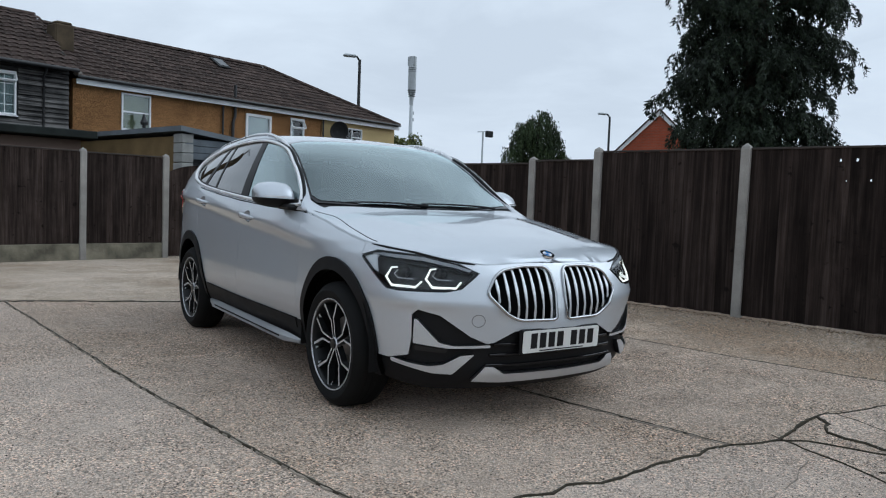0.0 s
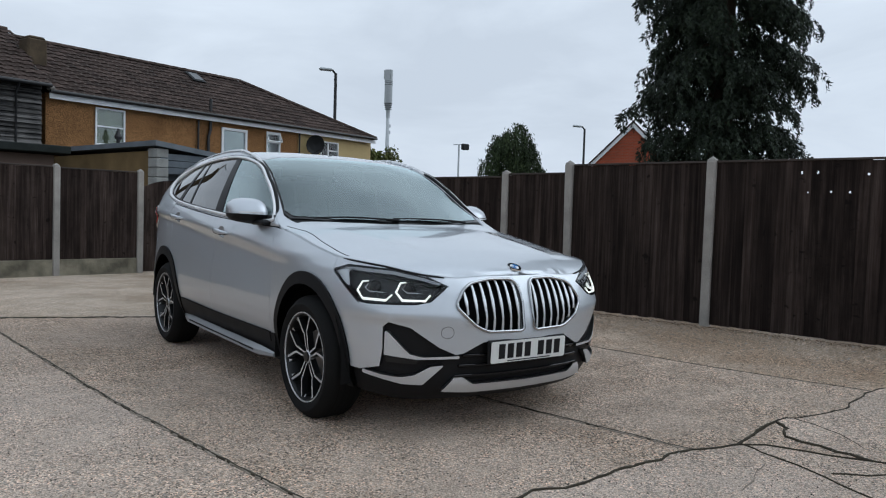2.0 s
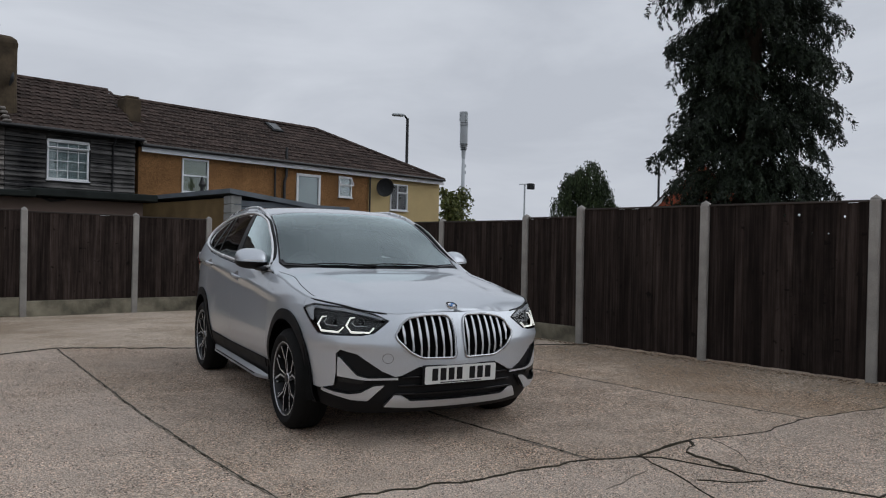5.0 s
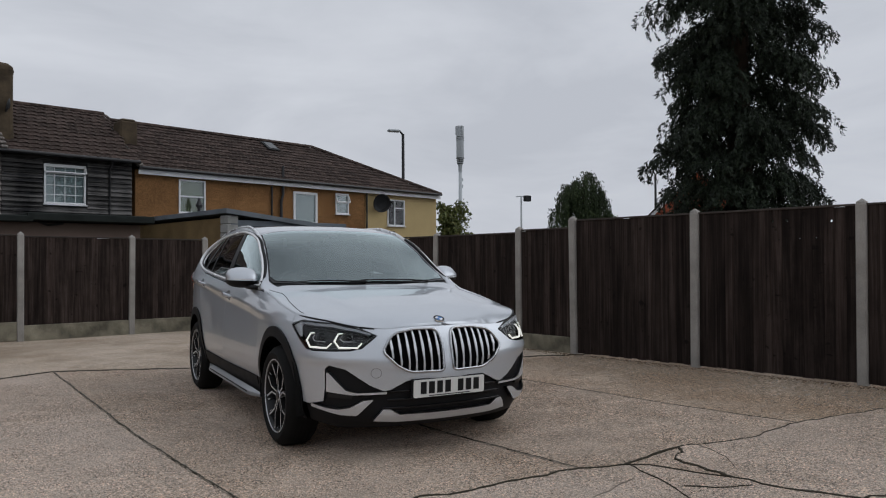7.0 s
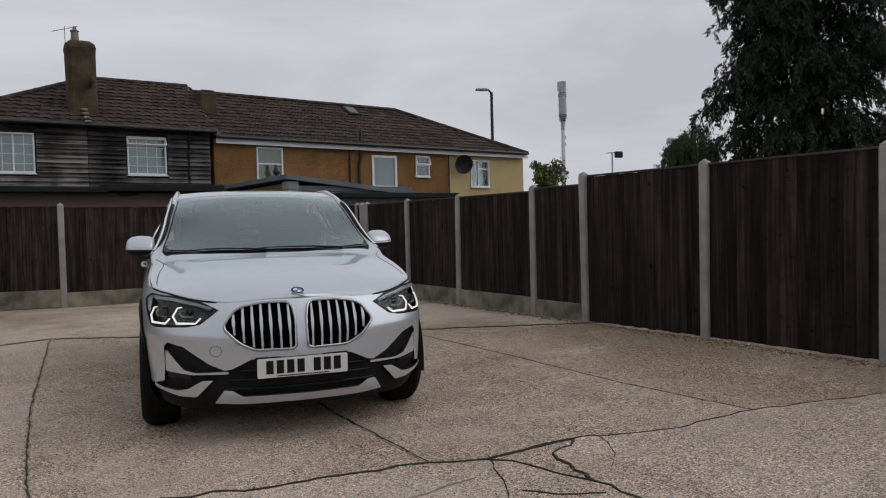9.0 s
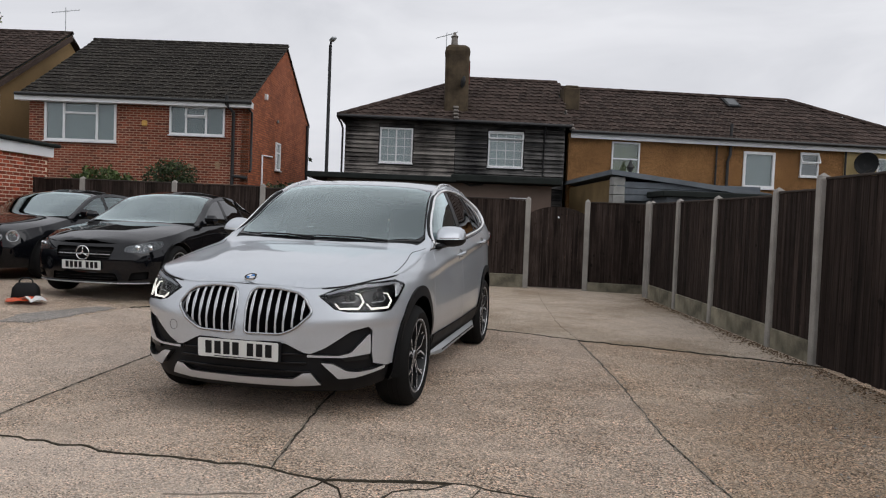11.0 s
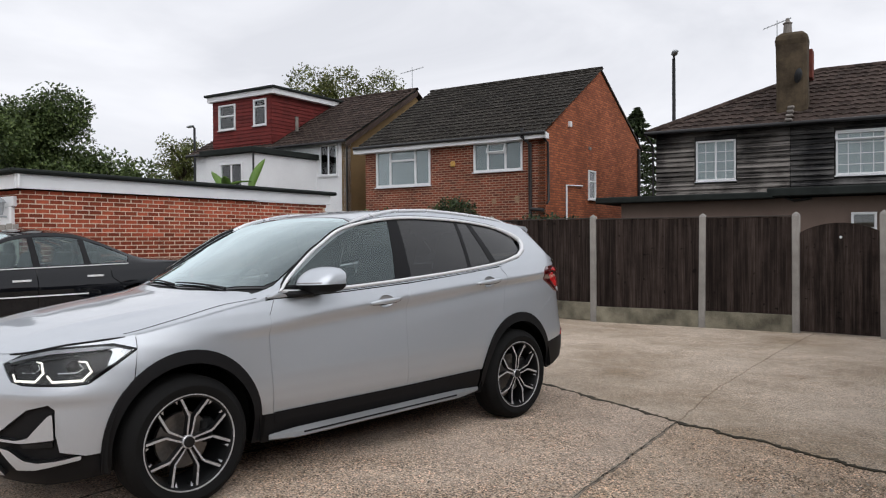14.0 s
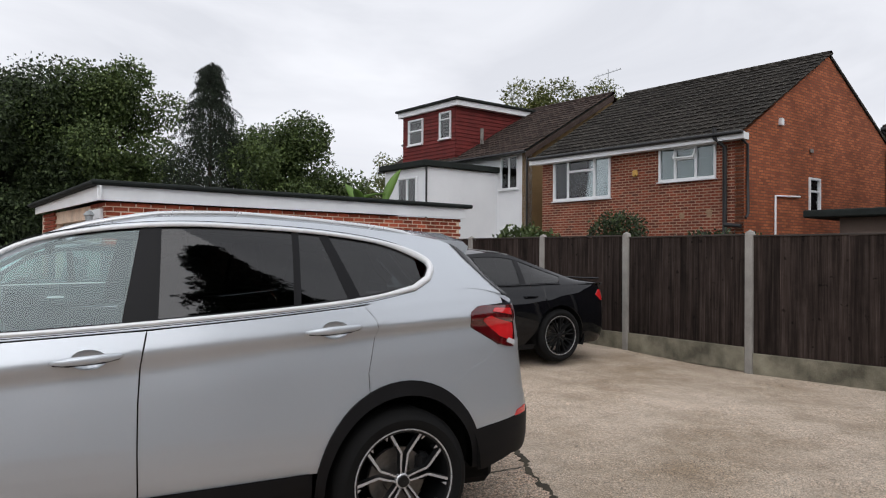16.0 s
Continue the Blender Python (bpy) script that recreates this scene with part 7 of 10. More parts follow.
    panel("reversing_light", side_poly(rounded([(1.955, 0.962), (2.02, 0.940), (2.025, 0.966), (1.965, 0.984)], 0.006)), Qs, BADGE_WHITE, lamp_t, off=0.013, skirt=0.006, step=0.03, label="small white reversing light", mirror=mir)
    panel("lamp_light", side_poly(rounded([(1.84, 1.125), (2.0, 1.10), (2.0, 1.135), (1.86, 1.142)], 0.008)), Qs, RED_LENS, lamp_t, off=0.012, skirt=0.006, step=0.03, mirror=mir)
    panel("reflector", side_poly([(1.995, 0.578), (2.10, 0.585), (2.10, 0.618), (2.02, 0.606)]), Qs, RED_LENS, suv, off=0.006, skirt=0.006, step=0.04, mirror=mir)

    # headlamp
    hl = new("headlamp")
    hl.parent = suv
    H0 = [(0.485, 0.788), (0.585, 0.716), (0.66, 0.702), (0.914, 0.699), (0.980, 0.704), (1.204, 0.846), (1.104, 0.877), (0.954, 0.873), (0.80, SH_.top(0.80) - 0.008), (0.70, SH_.top(0.70) - 0.007), (0.60, 0.832)]
    panel("lamp_surround", [(0.81, SH_.top(0.81) - 0.007)] + [(a, SH_.top(a) - 0.003) for a in (0.86, 0.92, 0.98, 1.04, 1.10, 1.16, 1.207)] + [(1.207, 0.852), (1.104, 0.881), (0.954, 0.877)], Qs, SILVER, suv, off=0.0, skirt=0.03, step=0.03, mirror=mir)
    panel("lamp_housing", rounded(H0, 0.008), Qs, LAMP_BLACK, hl, off=-0.045, skirt=0.0, step=0.035, mirror=mir)
    panel("lamp_bezel", rounded(H0, 0.008), Qs, GLOSS_BLACK, hl, holes=[shrink(rounded(H0, 0.008), 0.010)], off=0.001, skirt=0.05, step=0.03, mirror=mir)
    ob = panel("lamp_lens", shrink(rounded(H0, 0.008), 0.004), Qs, LENS, hl, off=0.0035, skirt=0.0, step=0.035, mirror=mir)
    ob.visible_shadow = False
    panel("lamp_brow", rounded([(0.52, 0.801), (0.62, 0.829), (0.80, 0.860), (1.05, 0.870), (1.13, 0.862), (1.02, 0.853), (0.80, 0.843), (0.62, 0.814), (0.54, 0.793)], 0.006), Qs, LAMP_BROW, hl, off=0.003, skirt=0.02, step=0.03, mirror=mir)

    panel("lamp_edge", rounded([(1.198, 0.848), (1.104, 0.873), (1.070, 0.869), (1.097, 0.842), (1.065, 0.775), (1.103, 0.790)], 0.006), Qs, SATIN, hl, off=-0.004, skirt=0.01, step=0.03, label="bright silver edge of the lamp", mirror=mir)
    panel("inner_bezel", rounded([(0.56, 0.800), (0.70, 0.822), (0.98, 0.845), (0.98, 0.835), (0.70, 0.806), (0.57, 0.785)], 0.004), Qs, ALLOY_DARK, hl, off=-0.022, skirt=0.01, step=0.03, mirror=mir)
    gap_ = [Qs(a_, SH_.top(a_) - 0.004, 0.001) for a_ in [0.50 + 0.66 * i / 16 for i in range(17)]]
    strip("bonnet_gap", [(p.x * sgn, p.y, p.z) for p in gap_], [0.003] + [0.0055] * 14 + [0.004, 0.002], PLASTIC, suv, sides=6)

    def hp(x, z, off=-0.012):
        p = Qs(x, z, off)
        return (p.x * sgn, p.y, p.z)

    for x0, w in ((0.668, 0.200), (0.882, 0.225)):
        pts = [(x0 - 0.42 * w, 0.746), (x0 - 0.28 * w, 0.716), (x0 + 0.32 * w, 0.718), (x0 + 0.50 * w, 0.757), (x0 + 0.40 * w, 0.802), (x0 + 0.24 * w, 0.806)]
        path = [hp(x, z, 0.0) for x, z in pts]
        thin = [hp(x0 + a_ * w, z_, -0.014) for a_, z_ in ((-0.20, 0.752), (0.22, 0.754), (0.34, 0.772), (0.26, 0.792))]
        strip("lamp_guide", thin, 0.0022, SATIN, hl, sides=6)
        strip("running_light", path, [0.0040, 0.0058, 0.0062, 0.0058, 0.0046, 0.0030], DRL, hl, "lit white running light", 6)
        p = hp(x0 + 0.04 * w, 0.774, -0.032)
        e = Geo()
        e.lathe([(0.001, -0.012), (0.020, -0.008), (0.027, 0.004), (0.034, 0.012), (0.034, 0.03)], 24, "y", Matrix.Translation(p))
        e.out("projector", LAMP_BLACK, hl, smooth=True, autosmooth=40)
        e = Geo()
        e.lathe([(0.001, -0.016), (0.012, -0.013), (0.019, -0.006)], 20, "y", Matrix.Translation(p))
        e.out("projector_lens", GLOSS_BLACK, hl, smooth=True)
    # wheel arch liners
    for yc in (FA, RA):
        ln = Geo()
        pts = arc(yc, 0.34, R_IN + 0.03, 190, 2 if yc > 0 else -10, 22)
        vs = [(sgn * 0.88, y, z) for y, z in pts] + [(sgn * 0.55, y, z) for y, z in pts] + [(sgn * 0.54, yc, 0.3)]
        n = len(pts)
        fs = [(i, i + 1, n + i + 1, n + i) for i in range(n - 1)] + [(n + i, n + i + 1, 2 * n) for i in range(n - 1)]
        ln.add(vs, fs)
        ln.out("arch_liner", LINER, suv, smooth=True, autosmooth=40)

# bonnet, roof, screens
def xy_edge(y0, y1, n, inset_):
    return [(SH_.C(y0 + (y1 - y0) * i / n)[0] - inset_, y0 + (y1 - y0) * i / n) for i in range(n + 1)]


def sym(right):
    """A closed outline from its right half, front to back."""
    return right + [(-x, y) for x, y in right[::-1]]


def bonnet_fn(x, y, off=0.0):
    p = SH_.T(x, y, off)
    k = min(1.0, max(0.0, (y + 2.08) / 0.5)) * min(1.0, max(0.0, (-1.02 - y) / 0.6))
    c = 0.40 + 0.16 * min(1.0, max(0.0, (y + 2.0) / 1.0))
    p.z += k * (0.007 * math.exp(-((abs(x) - c) / 0.06) ** 2) - 0.004 * math.exp(-((abs(x) - c - 0.10) / 0.07) ** 2))
    return p


def T_(x, y, off=0.0):
    return SH_.T(x, y, off)


y0 = SH_.y0
panel("bonnet", sym([(max(0.04, SH_.C(y0 + d)[0] - 0.004), y0 + d) for d in (0.003, 0.007, 0.013, 0.021, 0.032)] + [p for p in xy_edge(y0 + 0.045, -0.90, 26, 0.007)] + [(0.70, -0.885), (0.45, -0.965), (0.2, -1.005)]), bonnet_fn, SILVER, suv, step=0.05, skirt=0.02, inward=(0, -1, 0.2))
panel("cowl", [(0.0, -1.03), (0.45, -0.99), (0.79, -0.90), (0.775, -0.76), (0.45, -0.86), (0.0, -0.905), (-0.45, -0.86), (-0.775, -0.76), (-0.79, -0.90), (-0.45, -0.99)], T_, PLASTIC, suv, off=-0.012, skirt=0.0, step=0.06, inward=(0, -1, 0.2))
WS = [(0.0, -0.965), (0.45, -0.925), (0.715, -0.80)] + xy_edge(-0.72, -0.10, 10, 0.060) + [(0.50, -0.055), (0.25, -0.062), (0.0, -0.065)]
ws = panel("windscreen", WS + [(-x, y) for x, y in WS[::-1]][1:-1], T_, SCREEN, suv, off=0.0, skirt=0.0, step=0.06, inward=(0, 0.3, 0.6))
ws.visible_shadow = False
BORD = [(0.0, -0.985), (0.46, -0.945), (0.745, -0.81)] + xy_edge(-0.72, -0.09, 10, 0.043) + [(0.50, -0.030), (0.25, -0.036), (0.0, -0.04)]
inn = [(0.0, -0.93), (0.44, -0.89), (0.69, -0.775)] + xy_edge(-0.70, -0.125, 10, 0.064) + [(0.50, -0.085), (0.25, -0.095), (0.0, -0.10)]
panel("screen_border", BORD + [(-x, y) for x, y in BORD[::-1]][1:-1], T_, GLOSS_BLACK, suv, holes=[inn + [(-x, y) for x, y in inn[::-1]][1:-1]], off=-0.004, skirt=0.0, step=0.05, inward=(0, 0.3, 0.6))
for mir in (False, True):
    ys_ = [-0.93 + 0.87 * i / 22 for i in range(23)]
    ap = [(SH_.C(y)[0], y) for y in ys_] + [(SH_.C(y)[0] - 0.046 - 0.055 * max(0.0, min(1.0, (-0.77 - y) / 0.12)), y) for y in ys_[::-1]]
    panel("a_pillar", ap, T_, SILVER, suv, skirt=0.02, step=0.04, mirror=mir, inward=(0, 0.3, 0.6))
panel("roof", sym([(0.02, -0.034)] + [(0.25, -0.030), (0.50, -0.024)] + xy_edge(-0.05, 1.70, 24, 0.001) + [(0.35, 1.735), (0.02, 1.74)]), T_, SILVER, suv, step=0.06, skirt=0.015, inward=(0, 0.3, 0.6))
panel("rear_screen", sym([(0.02, 1.80), (0.50, 1.79), (0.55, 2.0), (0.50, 2.06), (0.02, 2.07)]), T_, PRIVACY, suv, step=0.05, skirt=0.0, inward=(0, 0.3, 0.6))
panel("tailgate_frame", sym([(0.02, 1.74), (0.615, 1.70), (0.615, 1.85), (0.63, 1.98), (0.60, 2.09), (0.02, 2.115)]), T_, SILVER, suv, holes=[sym([(0.02, 1.81), (0.49, 1.80), (0.54, 1.995), (0.49, 2.055), (0.02, 2.065)])], step=0.05, skirt=0.02, off=-0.004, inward=(0, 0.3, 0.6))
g = Geo()
vs = []
for x in (-0.600, -0.34, 0.0, 0.34, 0.600):
    dz = -0.066 * (abs(x) / 0.600) ** 2.5
    vs += [(x, 1.58, 1.560 + dz), (x, 1.79, 1.545 + dz), (x, 1.900 - 0.13 * abs(x), 1.520 + dz), (x, 1.893 - 0.13 * abs(x), 1.500 + dz), (x, 1.77, 1.440 + dz)]
fs = []
for i in range(4):
    for k in range(4):
        fs.append((i * 5 + k, i * 5 + 5 + k, i * 5 + 6 + k, i * 5 + 1 + k))
fs += [(0, 1, 2, 3, 4), (24, 23, 22, 21, 20)]
g.add(vs, fs)
g.out("rear_spoiler", SILVER, suv, smooth=True, autosmooth=40)

# front bumper and nose
GR_OUT = [(0.030, 0.560), (0.055, 0.548), (0.27, 0.552), (0.352, 0.592), (0.437, 0.675), (0.444, 0.705), (0.398, 0.778), (0.35, 0.808), (0.22, 0.828), (0.075, 0.826), (0.040, 0.800), (0.026, 0.72)]
gr_s = rounded([(SX(x), z) for x, z in GR_OUT], 0.035, 5)
tip = [(SX(x), SH_.top(SX(x)) - 0.003) for x in (0.0, 0.08, 0.16, 0.24, 0.32, 0.38, 0.425, 0.48, 0.54, 0.575)] + [(0.598, 0.836), (0.479, 0.788), (0.582, 0.711), (0.659, 0.697), (0.914, 0.694), (0.983, 0.699), (1.2073, 0.841)]
arch_f = [(SY(y), z) for y, z in arc(FA, 0.34, R_OUT - 0.01, 129, 172, 10)]
low = [(SY(-1.775), 0.365), (SY(-1.84), 0.360), (SX(0.775), 0.385), (SX(0.765), 0.47), (SX(0.765), 0.585), (SX(0.745), 0.610), (SX(0.66), 0.585), (SX(0.52), 0.482), (SX(0.44), 0.446), (SX(0.40), 0.452), (SX(0.29), 0.505), (SX(0.0), 0.512)]
bump = tip + arch_f + low
panel("front_bumper", bump + [(-s, z) for s, z in bump[::-1]][1:-1], Qs, SILVER, suv, holes=[gr_s, [(-s, z) for s, z in gr_s]], step=0.04, skirt=0.03, inward=(0, -1.2, 0.5))
val = [(SX(0.0), 0.555), (SX(0.46), 0.52), (SX(0.70), 0.64), (SX(0.79), 0.63), (SY(-1.84), 0.42), (SY(-1.75), 0.42), (SY(-1.765), 0.24), (SX(0.70), 0.205), (SX(0.0), 0.20)]
panel("lower_bumper", val + [(-s, z) for s, z in val[::-1]][1:-1], Qs, PLASTIC, suv, off=-0.022, step=0.05, skirt=0.0, inward=(0, -1.2, 0.5))
for k in range(3):
    zz = 0.335 + 0.052 * k
    w = 0.44 - 0.02 * k
    path = [tuple(Qs(SX(abs(x)) * (1 if x >= 0 else -1), zz, -0.012)) for x in [-w + 2 * w * i / 10 for i in range(11)]]
    ribbon("intake_slat", path, 0.014, 0.02, (0, 0, 1), GLOSS_BLACK, suv)
sk = [(SX(0.0), 0.288), (SX(0.34), 0.292), (SX(0.40), 0.330), (SX(0.445), 0.332), (SX(0.505), 0.256), (SX(0.35), 0.244), (SX(0.0), 0.240)]
panel("skid_plate", sk + [(-s, z) for s, z in sk[::-1]][1:-1], Qs, SKID, suv, off=0.008, skirt=0.02, step=0.03, label="satin silver skid trim", inward=(0, -1.2, 0.5))
for mir in (False, True):
    blade = [(SX(0.50), 0.395), (SX(0.565), 0.390), (SX(0.64), 0.345), (SX(0.70), 0.335), (SX(0.768), 0.345), (SY(-1.86), 0.365), (SY(-1.86), 0.345), (SX(0.765), 0.322), (SX(0.69), 0.300), (SX(0.60), 0.295)]
    panel("corner_blade", rounded(blade, 0.01), Qs, SKID, suv, off=0.010, skirt=0.03, step=0.03, mirror=mir, inward=(0, -1.2, 0.5))
    fin = [(SX(0.42), 0.440), (SX(0.60), 0.436), (SX(0.66), 0.452), (SX(0.745), 0.560), (SX(0.757), 0.565), (SX(0.760), 0.445), (SX(0.62), 0.424), (SX(0.42), 0.426)]
    panel("corner_fin", rounded(fin, 0.006), Qs, SKID, suv, off=0.002, skirt=0.03, step=0.03, mirror=mir, inward=(0, -1.2, 0.5))
    fog = [(SX(0.62), 0.418), (SX(0.755), 0.436), (SX(0.755), 0.410), (SX(0.63), 0.400)]
    panel("fog_lamp", rounded(fog, 0.006), Qs, LAMP_BLACK, suv, off=-0.004, skirt=0.02, step=0.03, mirror=mir, inward=(0, -1.2, 0.5))
    # kidney grille
    kg = new("grille")
    kg.parent = suv
    s2 = -1 if mir else 1
    panel("grille_back", shrink(gr_s, -0.004), Qs, GRILLE_BLACK, kg, off=-0.06, skirt=0.0, step=0.05, mirror=mir, inward=(0, -1.2, 0.5))
    ringp = [Qs(s, z, 0.004) for s, z in shrink(gr_s, 0.006)]
    fr = Geo()
    fr.tube([(p.x * s2, p.y, p.z) for p in ringp], 0.0085, 8, closed=True)
    fr.out("grille_frame", DARK_CHROME, kg, smooth=True)
    ins = shrink(gr_s, 0.012)
    for k in range(7):
        x = 0.070 + k * 0.0535
        s = SX(x)
        zs = []
        for i in range(len(ins)):
            (a0, b0), (a1, b1) = ins[i - 1], ins[i]
            if (a0 - s) * (a1 - s) < 0:
                zs.append(b0 + (b1 - b0) * (s - a0) / (a1 - a0))
        if len(zs) < 2:
            continue
        z0_, z1_ = min(zs), max(zs)
        path, wid = [], []
        for i in range(9):
            t = i / 8
            z = z0_ + (z1_ - z0_) * t
            bend = 0.010 * math.sin(math.pi * t) * (1 - t)
            p = Qs(SX(x - 0.012 * (1 - t) * (1 if k > 3 else 0.5)), z, -0.006 + 0.010 * math.sin(math.pi * t))
            path.append((p.x * s2, p.y, p.z))
            wid.append((0.012, 0.014, 0.011, 0.013, 0.018, 0.019, 0.016, 0.014, 0.013)[i])
        ribbon("grille_slat", path, wid, 0.007, (1, 0, 0), SKID, kg)
# badge on the bonnet
bp = bonnet_fn(0, -2.062)
bn = (bonnet_fn(0.01, -2.062) - bonnet_fn(-0.01, -2.062)).cross(bonnet_fn(0, -2.052) - bonnet_fn(0, -2.072)).normalized()
BM = Matrix.Translation(bp) @ bn.to_track_quat("Z", "Y").to_matrix().to_4x4()
bd = new("badge")
bd.parent = suv
bd.matrix_local = BM
for nm, r0, r1, h, mt in (("badge_ring", 0.0, 0.041, 0.006, GLOSS_BLACK), ("badge_disc", 0.0, 0.027, 0.0075, BADGE_WHITE), ("badge_edge", 0.038, 0.042, 0.008, CHROME)):
    g = Geo()
    g.lathe([(max(r0, 0.0005), h), (r1 - 0.002, h), (r1, 0.0)], 32, "z")
    g.out(nm, mt, bd, smooth=True, autosmooth=40)
g = Geo()
for q in (0, 2):
    pts = [(0, 0, 0.0085)] + [(0.026 * math.cos(math.pi / 2 * (q + i / 8)), 0.026 * math.sin(math.pi / 2 * (q + i / 8)), 0.0085) for i in range(9)]
    g.add(pts, [tuple(range(10))])
g.out("badge_quarters", BADGE_BLUE, bd)
p = Qs(0, 0.452, 0.006)
number_plate(suv, Matrix.Translation((0, p.y, 0.452)) @ Matrix.Rotation(radians(3), 4, "X"))
for zz, yo in ((0.452, 0.010),):
    g = Geo()
    g.cbox((0, p.y + 0.014, zz), (0.54, 0.02, 0.125), 0.006)
    g.out("plate_holder", PLASTIC, suv)

# round cover of the towing eye in the bumper
cover = [Qs(-(SX(0.485) + 0.034 * math.cos(2 * math.pi * i / 28)), 0.560 + 0.030 * math.sin(2 * math.pi * i / 28), 0.0008) for i in range(28)]
g = Geo()
g.tube([tuple(p) for p in cover], 0.0017, 6, closed=True)
g.out("towing_cover_joint", HANDLE_GREY, suv, smooth=True)

# rear: tailgate and bumper
tg = [(SH_.at(("r", 0.60)), 0.62), (SH_.at(("r", 0.66)), 0.955), (SY(2.035), 0.96), (SY(2.035), 1.15), (SH_.at(("r", 0.5)), 1.155), (SH_.total, 1.148)]
tgb = [(SH_.total, 0.60)]
for mir in (False, True):
    panel("tailgate" if not mir else "tailgate_half", tg + tgb, Qs, SILVER, suv, off=-0.004, skirt=0.01, step=0.06, mirror=mir)
    rb = [(SY(y), z) for y, z in arc(RA, 0.34, R_OUT - 0.01, 62, 24, 6)] + [(SY(1.80), 0.545), (SY(2.0), 0.565), (SH_.total, 0.57), (SH_.total, 0.62), (SH_.at(("r", 0.605)), 0.64), (SH_.at(("r", 0.665)), 0.965), (SY(2.0), 0.955), (SY(1.90), 0.950), (SY(1.81), 0.885), (SY(1.70), 0.845)]
    panel("rear_bumper", rb, Qs, SILVER, suv, off=0.0, skirt=0.02, step=0.05, gap=0.002, mirror=mir)
    rl = [(SY(1.775), 0.33), (SY(1.82), 0.33), (SY(2.0), 0.38), (SH_.total, 0.38), (SH_.total, 0.59), (SY(2.06), 0.588), (SY(1.80), 0.556), (SY(1.728), 0.545), (SY(1.765), 0.44)]
    panel("rear_valance", rl, Qs, PLASTIC, suv, off=0.004, skirt=0.02, step=0.05, mirror=mir)

# under-structure and cabin
ub = Geo()
ub.cbox((0, 0.0, 0.29), (1.36, 3.9, 0.16), 0.04)
ub.cbox((0, -1.75, 0.42), (1.10, 0.55, 0.40), 0.05)
ub.out("underbody", LINER, suv)
inner_shell = Geo()
inner_shell.cbox((0, 0.12, 0.60), (1.66, 1.70, 0.62), 0.05)
inner_shell.cbox((0, -1.35, 0.66), (1.06, 1.2, 0.40), 0.05)
inner_shell.cbox((0, 1.42, 0.62), (1.06, 1.2, 0.60), 0.05)
inner_shell.cbox((0, 1.35, 0.98), (1.30, 1.0, 0.24), 0.05)
inner_shell.out("inner_shell", LINER, suv)
dash = Geo()
dash.cbox((0, -0.66, 0.985), (1.46, 0.42, 0.13), 0.05)
dash.cbox((0, -0.46, 0.96), (1.42, 0.22, 0.16), 0.06)
dash.cbox((-0.37, -0.50, 1.055), (0.34, 0.16, 0.07), 0.03)
dash.out("dashboard", INTERIOR, suv)
wh_ = Geo()
wh_.tube([(0.18 * math.cos(t), 0.0, 0.18 * math.sin(t)) for t in [2 * math.pi * i / 28 for i in range(28)]], 0.016, 8, Matrix.Translation((-0.37, -0.26, 1.02)) @ Matrix.Rotation(radians(-24), 4, "X"), closed=True)
wh_.cbox((0, 0, 0), (0.16, 0.05, 0.12), 0.03, Matrix.Translation((-0.37, -0.26, 1.02)) @ Matrix.Rotation(radians(-24), 4, "X"))
wh_.cbox((0, 0, 0), (0.34, 0.03, 0.035), 0.01, Matrix.Translation((-0.37, -0.26, 1.02)) @ Matrix.Rotation(radians(-24), 4, "X"))
wh_.out("steering_wheel", INTERIOR, suv, smooth=True, autosmooth=40)
for x in (-0.37, 0.37):
    for yy_, zb_ in ((0.22, 0.70), (1.02, 0.74)):
        se = Geo()
        se.cbox((x, yy_ - 0.18, zb_ + 0.10), (0.50, 0.52, 0.16), 0.06)
        se.cbox((0, 0, 0.32), (0.48, 0.13, 0.62), 0.06, Matrix.Translation((x, yy_ + 0.06, zb_ + 0.08)) @ Matrix.Rotation(radians(-16), 4, "X"))
        se.cbox((x, yy_ + 0.24, zb_ + 0.745), (0.25, 0.10, 0.17), 0.045)
        se.tube([(x - 0.05, yy_ + 0.23, zb_ + 0.58), (x - 0.05, yy_ + 0.24, zb_ + 0.7)], 0.008, 6)
        se.tube([(x + 0.05, yy_ + 0.23, zb_ + 0.58), (x + 0.05, yy_ + 0.24, zb_ + 0.7)], 0.008, 6)
        se.out("seat", SEAT, suv)
rm = Geo()
rm.cbox((0, -0.16, 1.425), (0.23, 0.04, 0.065), 0.018)
rm.cbox((0, -0.13, 1.468), (0.07, 0.06, 0.04), 0.015)
rm.out("rear_view_mirror", INTERIOR, suv)
hd = Geo()
hd.add([(-0.6, 0.0, 1.49), (0.6, 0.0, 1.49), (0.58, 1.65, 1.46), (-0.58, 1.65, 1.46)], [(3, 2, 1, 0)])
hd.out("headlining", plain("grey_headlining", (0.30, 0.30, 0.29), 0.9), suv)
for s2 in (-1, 1):
    tr = Geo()
    tr.cbox((s2 * 0.80, 0.15, 0.98), (0.05, 1.9, 0.15), 0.02)
    tr.cbox((s2 * 0.806, -0.25, 1.045), (0.03, 0.95, 0.075), 0.01)
    tr.cbox((s2 * 0.800, 0.65, 1.085), (0.03, 0.9, 0.10), 0.01)
    tr.out("door_lining", INTERIOR, suv)
